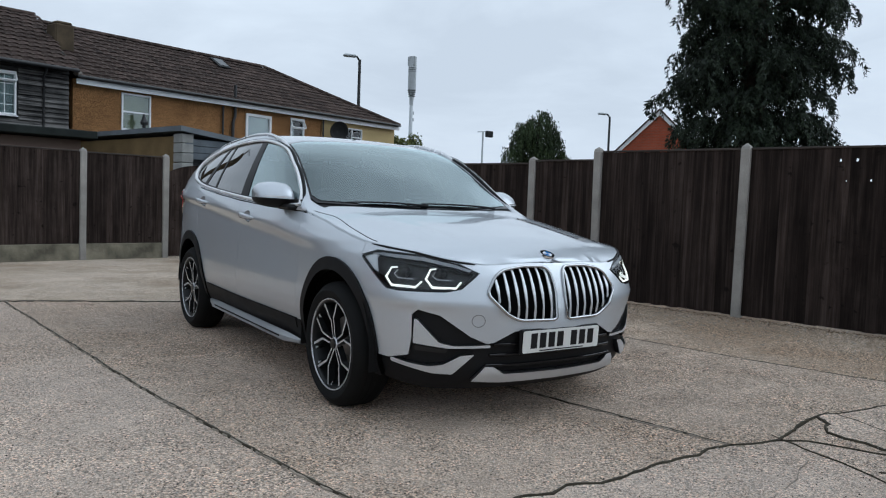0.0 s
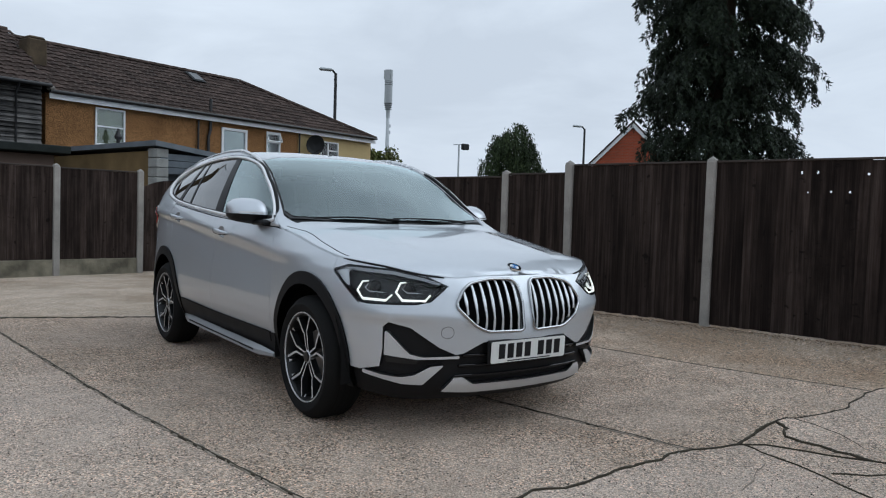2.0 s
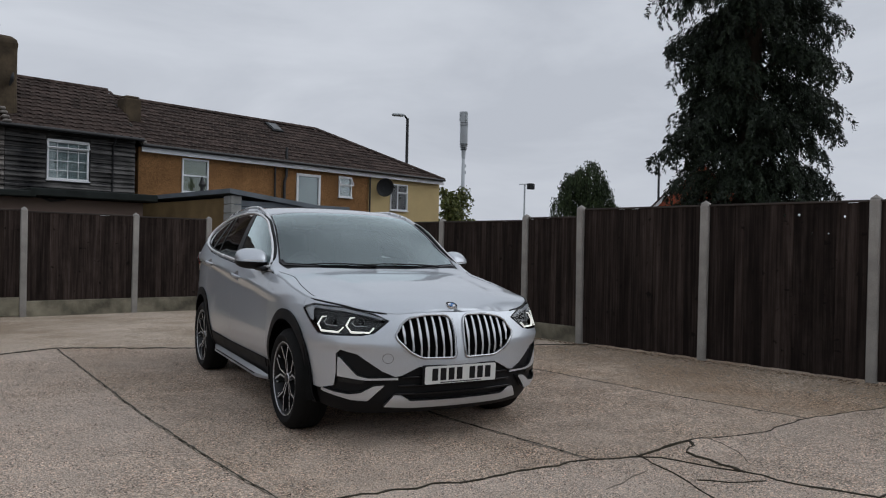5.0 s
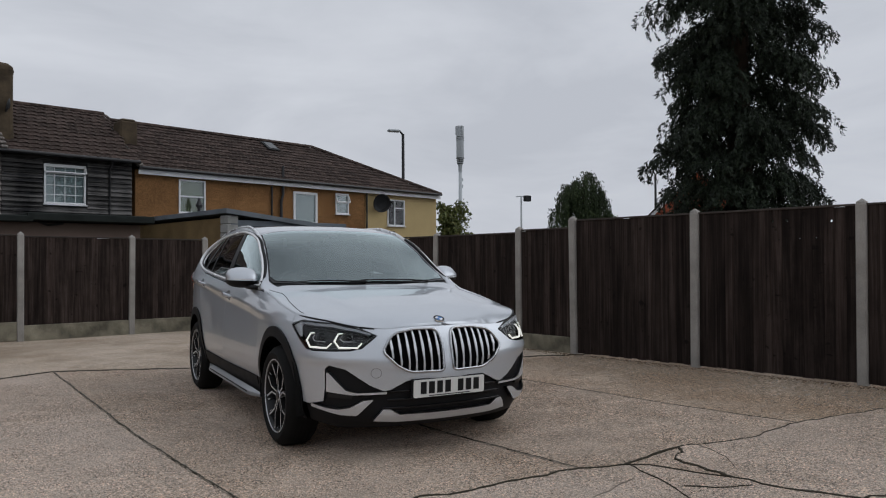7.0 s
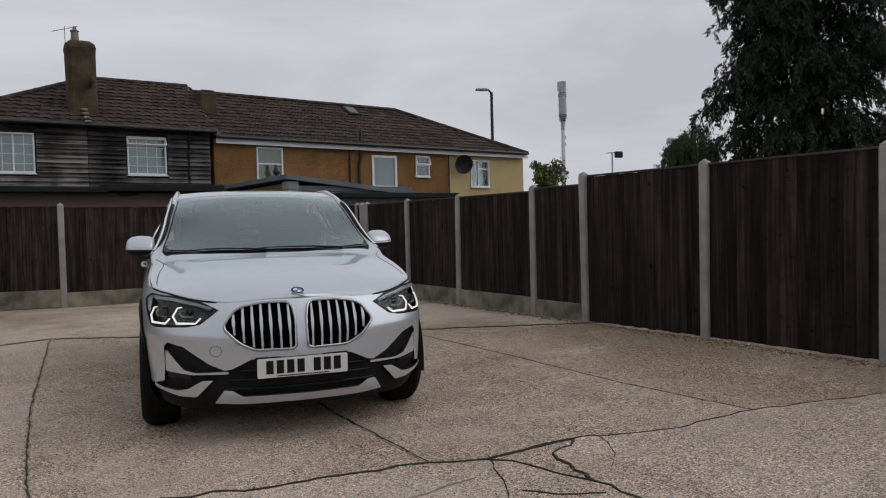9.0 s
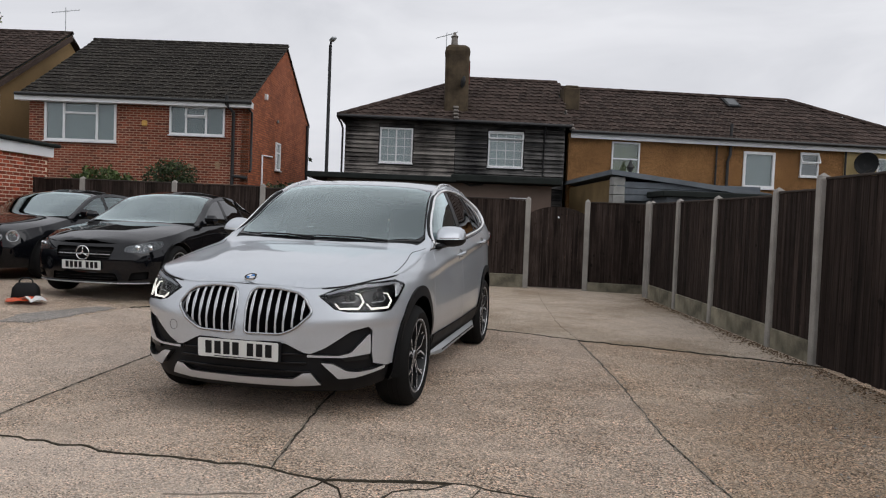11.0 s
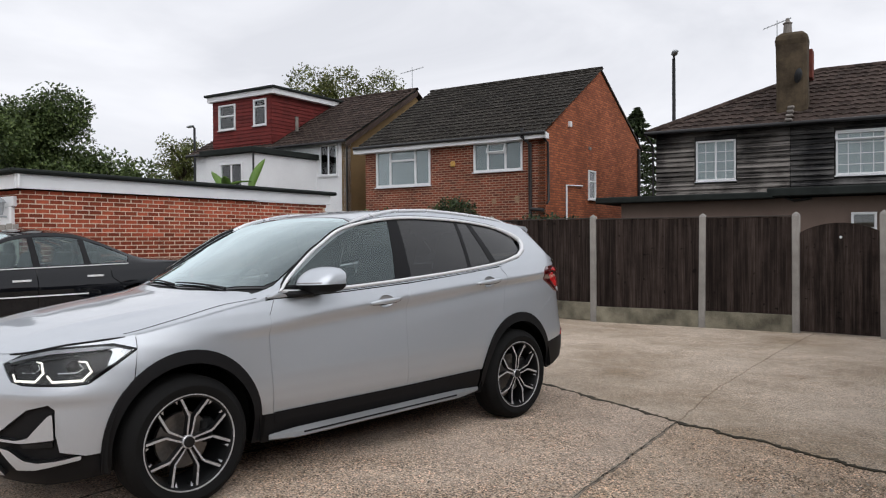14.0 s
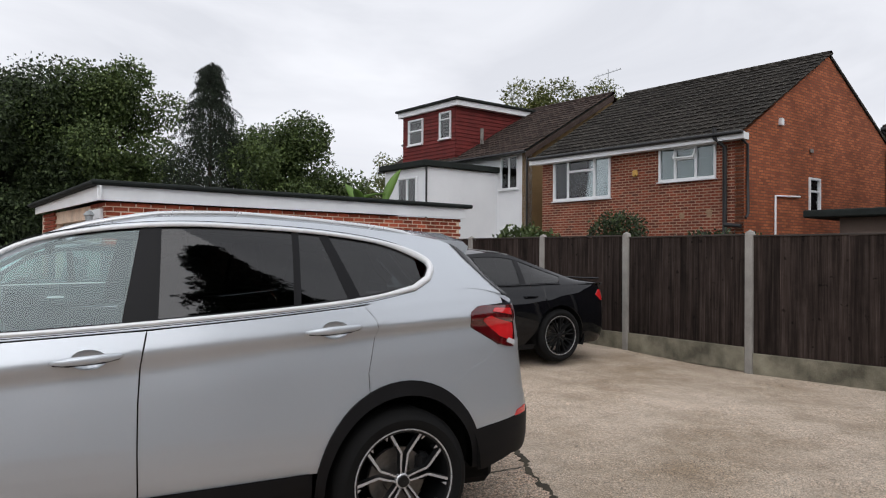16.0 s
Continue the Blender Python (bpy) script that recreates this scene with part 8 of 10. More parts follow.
# wipers
for x0, y0_, x1, y1_ in ((0.52, -0.935, -0.08, -0.945), (-0.05, -0.972, -0.62, -0.885)):
    path = [tuple(T_(x0 + (x1 - x0) * i / 8, y0_ + (y1_ - y0_) * i / 8, 0.010)) for i in range(9)]
    strip("wiper", path, [0.010, 0.008, 0.007, 0.006, 0.006, 0.006, 0.005, 0.005, 0.004], PLASTIC, suv, sides=6)
for sd in (-1, 1):
    for yc in (FA, RA):
        wheel(suv, sd * 0.785, yc, 0.340, 0.248, sd, "y5", turn=(-0.14 if yc == FA else -0.04) * sd)

# ---- the parked dark cars ----
LAMP_GREY = plain("clear_lamp_inner", (0.085, 0.09, 0.095), 0.3, 0.5, vary=0.3, scale=20, bump=0.0)
def saloon(label, m, L, W, H, wb, fo, paint, style, face, body="saloon", wheel_r=0.325, rim_r=0.225, light="slim", chrome_line=False, glass_rear=None):
    car = thing("parked_car", label, "car", m)
    w = W / 2
    yF, yR = -(wb / 2 + fo), L - (wb / 2 + fo)
    fa, ra = -wb / 2, wb / 2
    long_roof = body != "saloon"
    front = [(0.15, 0.12), (0.22, 0.04), (0.35, 0.01), (0.5, 0.0), (0.60, 0.02), (0.68, 0.06), (0.76, 0.13), (0.9, 0.25)]
    side = [(0.15, 0.10), (0.25, 0.055), (0.4, 0.014), (0.55, 0.006), (0.68, 0.0), (0.74, 0.004), (0.82, 0.022), (0.90, 0.05), (0.98, 0.09)]
    rear = [(0.15, 0.12), (0.3, 0.02), (0.5, 0.0), (0.68, 0.004), (0.85, 0.03), (0.95, 0.06), (1.05, 0.12)]
    ra_top = 0.97 if body == "saloon" else 1.0
    if long_roof:
        zc = [(yF, 0.69), (yF + 0.1, 0.755), (yF + 0.45, 0.845), (-0.95, 0.955), (-0.85, 0.99), (-0.05, H - 0.07), (0.4, H), (1.0, H - 0.03), (1.55, H - 0.13), (yR - 0.25, H - 0.22), (yR - 0.03, 1.0), (yR + 0.2, 0.98)]
        green = [(-0.85, 0.91 * w, 0.93), (-0.55, 0.85 * w, 1.09), (-0.25, 0.78 * w, H - 0.18), (0.0, 0.73 * w, H - 0.10), (0.5, 0.70 * w, H - 0.055), (1.0, 0.69 * w, H - 0.09), (1.5, 0.68 * w, H - 0.18), (yR - 0.25, 0.68 * w, H - 0.32), (yR - 0.06, 0.68 * w, 1.0), (yR + 0.1, 0.5 * w, 0.98)]
    else:
        zc = [(yF, 0.69), (yF + 0.1, 0.755), (yF + 0.45, 0.845), (-0.98, 0.955), (-0.88, 0.985), (-0.05, H - 0.06), (0.35, H), (0.8, H - 0.03), (1.1, H - 0.10), (1.75, 1.075), (1.9, 1.045), (yR - 0.04, 1.02), (yR + 0.2, 1.0)]
        green = [(-0.85, 0.91 * w, 0.93), (-0.55, 0.84 * w, 1.08), (-0.25, 0.77 * w, H - 0.18), (0.0, 0.72 * w, H - 0.10), (0.4, 0.69 * w, H - 0.06), (0.8, 0.68 * w, H - 0.085), (1.15, 0.69 * w, H - 0.20), (1.5, 0.73 * w, 1.12), (1.75, 0.80 * w, 1.03), (yR - 0.25, 0.84 * w, 0.985), (yR - 0.05, 0.72 * w, 0.985), (yR + 0.1, 0.5 * w, 0.98)]
    sh = CarShape(
        outline=[(0, yF), (0.32 * w, yF + 0.012), (0.58 * w, yF + 0.07), (0.78 * w, yF + 0.18), (0.90 * w, yF + 0.34), (0.965 * w, yF + 0.56), (0.99 * w, fa), (w, -0.4), (w, 0.4), (0.99 * w, ra), (0.955 * w, yR - 0.50), (0.89 * w, yR - 0.24), (0.76 * w, yR - 0.10), (0.55 * w, yR - 0.03), (0.25 * w, yR - 0.004), (0, yR)],
        stations=[(("x", 0.0), front), (("x", 0.6 * w), front), (("y", fa - 0.3), [(a, b * 0.7) for a, b in front[:-1]] + [(0.9, 0.12)]), (("y", fa), [(0.15, 0.09), (0.35, 0.0), (0.6, -0.006), (0.74, 0.0), (0.82, 0.03), (0.9, 0.08)]), (("y", -0.7), side), (("y", 0.8), side), (("y", ra), [(0.15, 0.09), (0.35, 0.0), (0.6, -0.008), (0.76, 0.0), (0.86, 0.02), (0.95, 0.06), (1.05, 0.12)]), (("r", 0.7 * w), rear), (("r", 0.0), rear)],
        ztop=[(("x", 0.0), 0.69), (("x", 0.5 * w), 0.70), (("y", fa - 0.45), 0.75), (("y", fa), 0.835), (("y", -0.9), 0.915), (("y", -0.3), 0.935), (("y", 0.6), 0.950), (("y", ra), ra_top), (("y", yR - 0.2), ra_top + 0.005), (("r", 0.3), ra_top + 0.01), (("r", 0.0), ra_top + 0.01)],
        zc=zc, green=green, pillar_y=-0.85, crown=2.6, bulge=0.012)

    def cy(y):
        return sh.at(("y", y))

    def cx(x):
        return sh.at(("x", x))

    def sp(pts):
        return [(cy(y), z) for y, z in pts]

    def tl(y0, y1, n=10, drop=0.003):
        return [(y0 + (y1 - y0) * i / n, sh.top(cy(y0 + (y1 - y0) * i / n)) - drop) for i in range(n + 1)]

    def el(y0, y1, n=16, drop=0.002):
        return [(y0 + (y1 - y0) * i / n, sh.C(y0 + (y1 - y0) * i / n)[1] - drop) for i in range(n + 1)]

    R = wheel_r + 0.045
    zc_w = wheel_r
    lo = 0.235
    rear_end = 1.55 if not long_roof else yR - 0.30
    dlo_lo = [(y, sh.top(cy(y)) + 0.025) for y in (-0.66, -0.3, 0.3, 0.8, rear_end - 0.12)]
    dlo_hi = [(y, sh.C(y)[1] - 0.045) for y in ([rear_end - 0.05, 1.25, 1.0, 0.7, 0.3, 0.0, -0.22, -0.42, -0.54] if not long_roof else [rear_end, 1.5, 1.2, 0.8, 0.3, 0.0, -0.22, -0.42, -0.54])]
    dlo = [tuple(p) for p in spline(dlo_lo, 4)] + [tuple(p) for p in spline(dlo_hi, 4)]
    for mir in (False, True):
        sgn = -1 if mir else 1
        panel("front_wing", sp(arc(fa, zc_w, R, 150, 8, 16) + [(-0.80, lo + 0.04), (-0.80, 0.6), (-0.83, 0.9)] + tl(-0.84, fa - 0.42, 10)), sh.Q, paint, car, gap=0.003, mirror=mir)
        panel("front_door", sp([(-0.795, lo), (0.16, lo), (0.17, 0.7), (0.17, 0.935)] + tl(0.17, -0.83, 8) + [(-0.795, 0.6)]), sh.Q, paint, car, gap=0.003, mirror=mir)
        panel("rear_door", sp([(0.165, lo), (0.85, lo)] + arc(ra, zc_w, R + 0.015, 168, 120, 6) + [(1.16, 0.80)] + tl(1.16, 0.175, 8) + [(0.175, 0.7)]), sh.Q, paint, car, gap=0.003, mirror=mir)
        panel("rear_quarter", sp(arc(ra, zc_w, R, 118, 12, 14) + [(yR - 0.62, 0.40), (yR - 0.25, 0.42), (yR - 0.22, 0.70)] + tl(yR - 0.16, 1.165, 10) + [(1.165, 0.80)]), sh.Q, paint, car, gap=0.003, mirror=mir)
        panel("side_frame", tl(-0.83, yR - 0.12, 24, -0.001) + el(yR - 0.12, -0.83, 36), sh.S, paint, car, holes=[dlo], step=0.05, mirror=mir)
        ob = panel("side_window", shrink(dlo, 0.004), sh.S, glass_rear or SCREEN, car, step=0.07, skirt=0.0, off=-0.008, mirror=mir)
        ob.visible_shadow = False
        for y in (0.19, 0.86):
            z0_, z1_ = sh.top(cy(y)) + 0.02, sh.C(y)[1] - 0.04
            panel("pillar_trim", [(y - 0.045, z0_), (y + 0.045, z0_), (y + 0.02, z1_), (y - 0.05, z1_)], sh.S, GLOSS_BLACK, car, step=0.1, skirt=0.0, off=-0.003, mirror=mir)
        panel("sill", sp([(fa + R + 0.02, 0.18), (ra - R - 0.02, 0.18), (ra - R - 0.01, lo + 0.004), (fa + R + 0.01, lo + 0.004)]), sh.Q, PLASTIC, car, off=0.004, step=0.1, mirror=mir)
        if chrome_line:
            pts = [sh.Q(cy(y), 0.60, 0.004) for y in [-0.78 + 1.6 * i / 12 for i in range(13)]]
            ribbon("chrome_strip", [(p.x * sgn, p.y, p.z) for p in pts], 0.018, 0.006, (0, 0, 1), TRIM_BRIGHT, car)
        pts = [sh.S(y, sh.top(cy(y)) + 0.012, 0.004) for y in [-0.66 + (rear_end + 0.55) * i / 14 for i in range(15)]]
        ribbon("window_strip", [(p.x * sgn, p.y, p.z) for p in pts], 0.014, 0.006, (0, 0, 1), TRIM_BRIGHT if chrome_line else GLOSS_BLACK, car)
        for yc, zz in ((-0.02, 0.80), (0.93, 0.83)):
            p = sh.Q(cy(yc), zz)
            ribbon("handle", [(sgn * (p.x + o), yc + d, zz + 0.01 * d) for d, o in ((-0.11, -0.004), (-0.08, 0.026), (0.08, 0.026), (0.11, -0.004))], 0.026, 0.014, (0, 0, 1), TRIM_BRIGHT if chrome_line else paint, car)
        mr = Geo()
        mr.cbox((sgn * (w + 0.02), -0.60, 1.02), (0.20, 0.11, 0.13), 0.045)
        mr.cbox((sgn * (w - 0.08), -0.60, 0.96), (0.12, 0.07, 0.04), 0.015)
        mr.out("mirror", paint, car, smooth=True, autosmooth=50)
        # lamps
        if light == "slim":
            hp_ = [(cx(0.56 * w), 0.60), (cx(0.80 * w), 0.585), (cy(fa - 0.36), 0.66), (cy(fa - 0.30), 0.735), (cy(fa - 0.46), 0.735), (cx(0.80 * w), 0.715), (cx(0.58 * w), 0.665)]
            hl_ = new("headlamp")
            hl_.parent = car
            panel("lamp_housing", rounded(hp_, 0.03), sh.Q, LAMP_GREY, hl_, off=0.002, skirt=0.01, step=0.04, mirror=mir)
            ob = panel("lamp_lens", shrink(rounded(hp_, 0.03), 0.004), sh.Q, LENS, hl_, off=0.010, skirt=0.0, step=0.04, mirror=mir)
            ob.visible_shadow = False
            for f in (0.30, 0.62):
                s_ = hp_[0][0] + (hp_[2][0] - hp_[0][0]) * f
                p = sh.Q(s_, 0.652, 0.004)
                e = Geo()
                e.lathe([(0.001, -0.004), (0.025, -0.008), (0.036, 0.012)], 20, "y", Matrix.Translation((p.x * sgn, p.y, p.z)))
                e.out("projector", CHROME, hl_, smooth=True)
        else:
            hl_ = new("headlamp")
            hl_.parent = car
            for xx, zz, rr in ((0.78 * w, 0.66, 0.088), (0.58 * w, 0.640, 0.060)):
                p = sh.Q(cx(xx), zz, 0.0)
                q = sh.Q(cx(xx), zz, 0.02)
                mm = Matrix.Translation((p.x * sgn, p.y, p.z)) @ Vector(((q - p).x * sgn, (q - p).y, 0.004)).to_track_quat("Z", "Y").to_matrix().to_4x4()
                e = Geo()
                e.lathe([(rr * 0.72, 0.0), (rr * 0.95, 0.014), (rr, 0.008), (rr, -0.03)], 28, "z", mm)
                e.out("lamp_ring", SATIN, hl_, smooth=True, autosmooth=40)
                e = Geo()
                e.lathe([(0.001, -0.02), (rr * 0.5, -0.012), (rr * 0.9, 0.008)], 28, "z", mm)
                e.out("reflector", CHROME, hl_, smooth=True)
                e = Geo()
                e.lathe([(0.001, 0.022), (rr * 0.5, 0.019), (rr * 0.92, 0.010)], 28, "z", mm)
                ob = e.out("lamp_lens", LENS, hl_, smooth=True)
                ob.visible_shadow = False
        tail = [(yR - 0.30, 0.74), (yR - 0.16, 0.70), (yR - 0.11, 0.72), (yR - 0.11, 0.90), (yR - 0.28, 0.90)] if body != "tall_lamp" else []
        if chrome_line:
            tp = [(cy(yR - 0.235), 0.62), (cy(yR - 0.12), 0.62), (cy(yR - 0.10), 0.96), (cy(yR - 0.20), 0.965)]
        else:
            tp = [(cy(yR - 0.34), 0.84), (cy(yR - 0.22), 0.765), (cy(yR - 0.10), 0.76), (cy(yR - 0.10), 0.90), (cy(yR - 0.25), 0.905)]
        panel("tail_lamp", rounded(tp, 0.02), sh.Q, RED_LENS, car, off=0.008, skirt=0.02, step=0.04, mirror=mir)
        for yc in (fa, ra):
            ln = Geo()
            pts = arc(yc, zc_w, R + 0.02, 200, -20, 18)
            n = len(pts)
            vs = [(sgn * (w - 0.03), y, z) for y, z in pts] + [(sgn * (w - 0.32), y, z) for y, z in pts] + [(sgn * (w - 0.33), yc, 0.3)]
            ln.add(vs, [(i, i + 1, n + i + 1, n + i) for i in range(n - 1)] + [(n + i, n + i + 1, 2 * n) for i in range(n - 1)])
            ln.out("arch_liner", LINER, car)
            wheel(car, sgn * (w - 0.125), yc, wheel_r, rim_r, sgn, style, 0.21, 0.2 if yc == fa else 0.5, face)
    # nose
    nose = [(0.0, 0.688), (cx(0.5 * w), 0.697), (cy(fa - 0.425), 0.746)] + [(cy(y), z) for y, z in arc(fa, zc_w, R, 151, 195, 6)] + [(cy(fa - R), 0.20), (cx(0.6 * w), 0.19), (0.0, 0.19)]
    full = nose + [(-s, z) for s, z in nose[::-1]][1:-1]
    gh = [(cx(0.36 * w), 0.50), (cx(0.40 * w), 0.66), (0.0, 0.672)]
    hole = [(cx(0.38 * w), 0.50), (cx(0.44 * w), 0.655), (-cx(0.44 * w), 0.655), (-cx(0.38 * w), 0.50)]
    intake = [(cx(0.50 * w), 0.235), (cx(0.46 * w), 0.33), (-cx(0.46 * w), 0.33), (-cx(0.50 * w), 0.235)]
    corner = [(cx(0.62 * w), 0.24), (cx(0.84 * w), 0.26), (cx(0.84 * w), 0.36), (cx(0.66 * w), 0.34)]
    hs = [rounded(hole, 0.03), rounded(intake, 0.02)]
    if light == "slim":
        hs += [rounded(corner, 0.02), [(-s, z) for s, z in rounded(corner, 0.02)]]
    panel("front_bumper", full, sh.Q, paint, car, holes=hs, step=0.05, skirt=0.03, inward=(0, yF + 1.0, 0.4))
    panel("grille_back", [(0.0, 0.68), (cx(0.92 * w), 0.66), (cx(0.92 * w), 0.21), (0.0, 0.21), (-cx(0.92 * w), 0.21), (-cx(0.92 * w), 0.66)], sh.Q, LINER, car, off=-0.05, skirt=0.0, step=0.1, inward=(0, yF + 1.0, 0.4))
    for k in range(4 if light != "slim" else 3):
        zz = 0.525 + 0.036 * k
        pts = [sh.Q(cx(abs(f) * w) * (1 if f >= 0 else -1), zz, -0.012) for f in [-0.39 + 0.78 * i / 10 for i in range(11)]]
        ribbon("grille_bar", [tuple(p) for p in pts], 0.010, 0.02, (0, 0, 1), SATIN if light == "slim" and k == 1 else GLOSS_BLACK, car)
    for zz in (0.26, 0.295):
        pts = [sh.Q(cx(abs(f) * w) * (1 if f >= 0 else -1), zz, -0.012) for f in [-0.46 + 0.92 * i / 10 for i in range(11)]]
        ribbon("intake_bar", [tuple(p) for p in pts], 0.010, 0.02, (0, 0, 1), GLOSS_BLACK, car)
    if light == "slim":
        c = sh.Q(0, 0.575, 0.012)
        e = Geo()
        ringm = Matrix.Translation(c)
        e.tube([(0.085 * math.cos(t), 0, 0.085 * math.sin(t)) for t in [2 * math.pi * i / 32 for i in range(32)]], 0.009, 6, ringm, closed=True)
        for k in range(3):
            a = math.pi / 2 + 2 * math.pi * k / 3
            e.tube([(0, 0, 0), (0.083 * math.cos(a), 0, 0.083 * math.sin(a))], [0.014, 0.003], 6, ringm)
        e.out("badge", CHROME, car, "round chrome badge", smooth=True)
        sk_ = [(cx(0.3 * w), 0.205), (cx(0.80 * w), 0.215)]
        pts = [sh.Q(cx(abs(f) * w) * (1 if f >= 0 else -1), 0.205, 0.012) for f in [-0.86 + 1.72 * i / 16 for i in range(17)]]
        ribbon("splitter", [tuple(p) for p in pts], 0.014, 0.03, (0, 0, 1), SATIN, car)
        p = sh.Q(0, 0.44, 0.016)
        number_plate(car, Matrix.Translation((0, p.y, 0.425)) @ Matrix.Rotation(radians(4), 4, "X"))

    def T_c(x, y, off=0.0):
        return sh.T(x, y, off)

    def ed(y0_, y1_, n, ins):
        return [(sh.C(y0_ + (y1_ - y0_) * i / n)[0] - ins, y0_ + (y1_ - y0_) * i / n) for i in range(n + 1)]

    yy0 = sh.y0
    panel("bonnet", sym([(0.2 * w, yy0 + 0.012)] + ed(yy0 + 0.05, -0.90, 18, 0.008) + [(0.6 * w, -0.93), (0.2 * w, -0.965)]), T_c, paint, car, step=0.07, skirt=0.02, inward=(0, -1, 0.0))
    wsr = [(0.0, -0.97), (0.5 * w, -0.92), (0.84 * w, -0.80)] + ed(-0.74, -0.05, 8, 0.045) + [(0.45 * w, -0.02), (0.0, -0.03)]
    ob = panel("windscreen", wsr + [(-x, y) for x, y in wsr[::-1]][1:-1], T_c, SCREEN, car, step=0.08, skirt=0.0, inward=(0, 0.3, 0.5))
    ob.visible_shadow = False
    for mir in (False, True):
        panel("a_pillar", ed(-0.84, -0.03, 12, 0.0) + ed(-0.03, -0.84, 12, 0.045), T_c, paint, car, step=0.05, skirt=0.02, mirror=mir, inward=(0, 0.3, 0.5))
    y_rw = 1.0 if not long_roof else yR - 0.42
    y_re = 1.72 if not long_roof else yR - 0.09
    panel("roof", sym([(0.02, -0.028), (0.45 * w, -0.018)] + ed(-0.02, y_rw, 14, 0.001) + [(0.4 * w, y_rw + 0.02), (0.02, y_rw + 0.02)]), T_c, paint, car, step=0.08, skirt=0.015, inward=(0, 0.3, 0.5))
    panel("rear_screen", sym([(0.02, y_rw + 0.025)] + ed(y_rw + 0.025, y_re, 8, 0.05) + [(0.02, y_re + 0.01)]), T_c, PRIVACY, car, step=0.08, skirt=0.0, inward=(0, 0.3, 0.5))
    for mir in (False, True):
        panel("c_pillar", ed(y_rw, y_re, 10, 0.0) + ed(y_re, y_rw, 10, 0.05), T_c, paint, car, step=0.06, skirt=0.0, mirror=mir, inward=(0, 0.3, 0.5))
    panel("boot_lid", sym([(0.02, y_re + 0.012)] + ed(y_re + 0.012, yR - 0.10, 6, 0.002) + [(0.02, yR - 0.04)]), T_c, paint, car, step=0.08, skirt=0.02, inward=(0, 0.3, 0.5))
    for mir in (False, True):
        tg_ = [(cy(yR - 0.23), 0.425), (sh.total, 0.43), (sh.total, ra_top), (cy(yR - 0.1), ra_top - 0.005), (cy(yR - 0.16), ra_top - 0.005), (cy(yR - 0.21), 0.70)]
        panel("boot_panel", tg_, sh.Q, paint, car, step=0.08, skirt=0.02, mirror=mir)
        rb_ = [(cy(ra + R + 0.01), 0.22), (sh.total, 0.22), (sh.total, 0.43), (cy(yR - 0.24), 0.42), (cy(yR - 0.62), 0.40), (cy(ra + R + 0.005), 0.36)]
        panel("rear_bumper", rb_, sh.Q, paint, car, step=0.08, skirt=0.02, off=0.006, mirror=mir)
    if body == "saloon" and light == "slim":
        sp_ = Geo()
        sp_.cbox((0, yR - 0.11, 1.045), (W * 0.66, 0.09, 0.022), 0.01)
        sp_.out("boot_spoiler", GLOSS_BLACK, car)
    ub_ = Geo()
    ub_.cbox((0, 0.0, 0.33), (W - 0.62, L - 0.6, 0.30), 0.05)
    ub_.cbox((0, 0.05, 0.56), (W - 0.14, wb - 0.95, 0.56), 0.05)
    ub_.cbox((0, yR - 0.75, 0.66), (W - 0.62, 1.0, 0.36), 0.05)
    ub_.out("inner_shell", LINER, car)
    for x in (-0.36, 0.36):
        for yy in (0.2, 1.0):
            se = Geo()
            se.cbox((0, 0, 0.28), (0.46, 0.12, 0.56), 0.05, Matrix.Translation((x, yy, 0.62)) @ Matrix.Rotation(radians(-18), 4, "X"))
            se.cbox((x, yy + 0.19, 1.20), (0.24, 0.09, 0.15), 0.04)
            se.out("seat", SEAT, car)
    ds = Geo()
    ds.cbox((0, -0.60, 0.90), (W * 0.78, 0.4, 0.12), 0.04)
    ds.out("dashboard", INTERIOR, car)
    return car


GZ = 0.10
saloon("polished black saloon with slim headlamps and black alloy wheels", pose(-4.44, 4.05, GZ - 0.005, 0, 0, 4.5), 4.60, 1.81, 1.43, 2.82, 0.80, BLACK_PAINT, "multi", ALLOY_DARK, "saloon", 0.335, 0.245, "slim", False, PRIVACY)
saloon("older black car with twin round headlamps beside the brick garage", pose(-7.12, 4.93, GZ, 0, 0, 3.0), 4.35, 1.73, 1.42, 2.715, 0.78, BLACK_PAINT, "seven", SATIN, "hatch", 0.315, 0.205, "round", False)
saloon("large dark blue-black saloon with chrome strips and tall red lamps", pose(-6.66, -0.29, GZ, 0, 0, 8.0), 5.10, 1.86, 1.47, 3.09, 0.85, DARK_GREY_PAINT, "nine", SATIN, "saloon", 0.325, 0.215, "round", True)

# ---- trees ----
def leaf_mat(name, a, b, c):
    k = Nodes(name)
    geo = k.n("NewGeometry")
    big = k.noise(0.8, 4, 0.6)
    col = k.ramp(geo.outputs["Random Per Island"], [(0.0, a), (0.55, b), (1.0, c)])
    col = k.mix(1.0, col, k.ramp(big, [(0.3, 0.55), (0.7, 1.3)]), "MULTIPLY")
    m = k.set(col, 0.6, spec=0.3)
    k.b.inputs["Transmission Weight"].default_value = 0.0
    return m


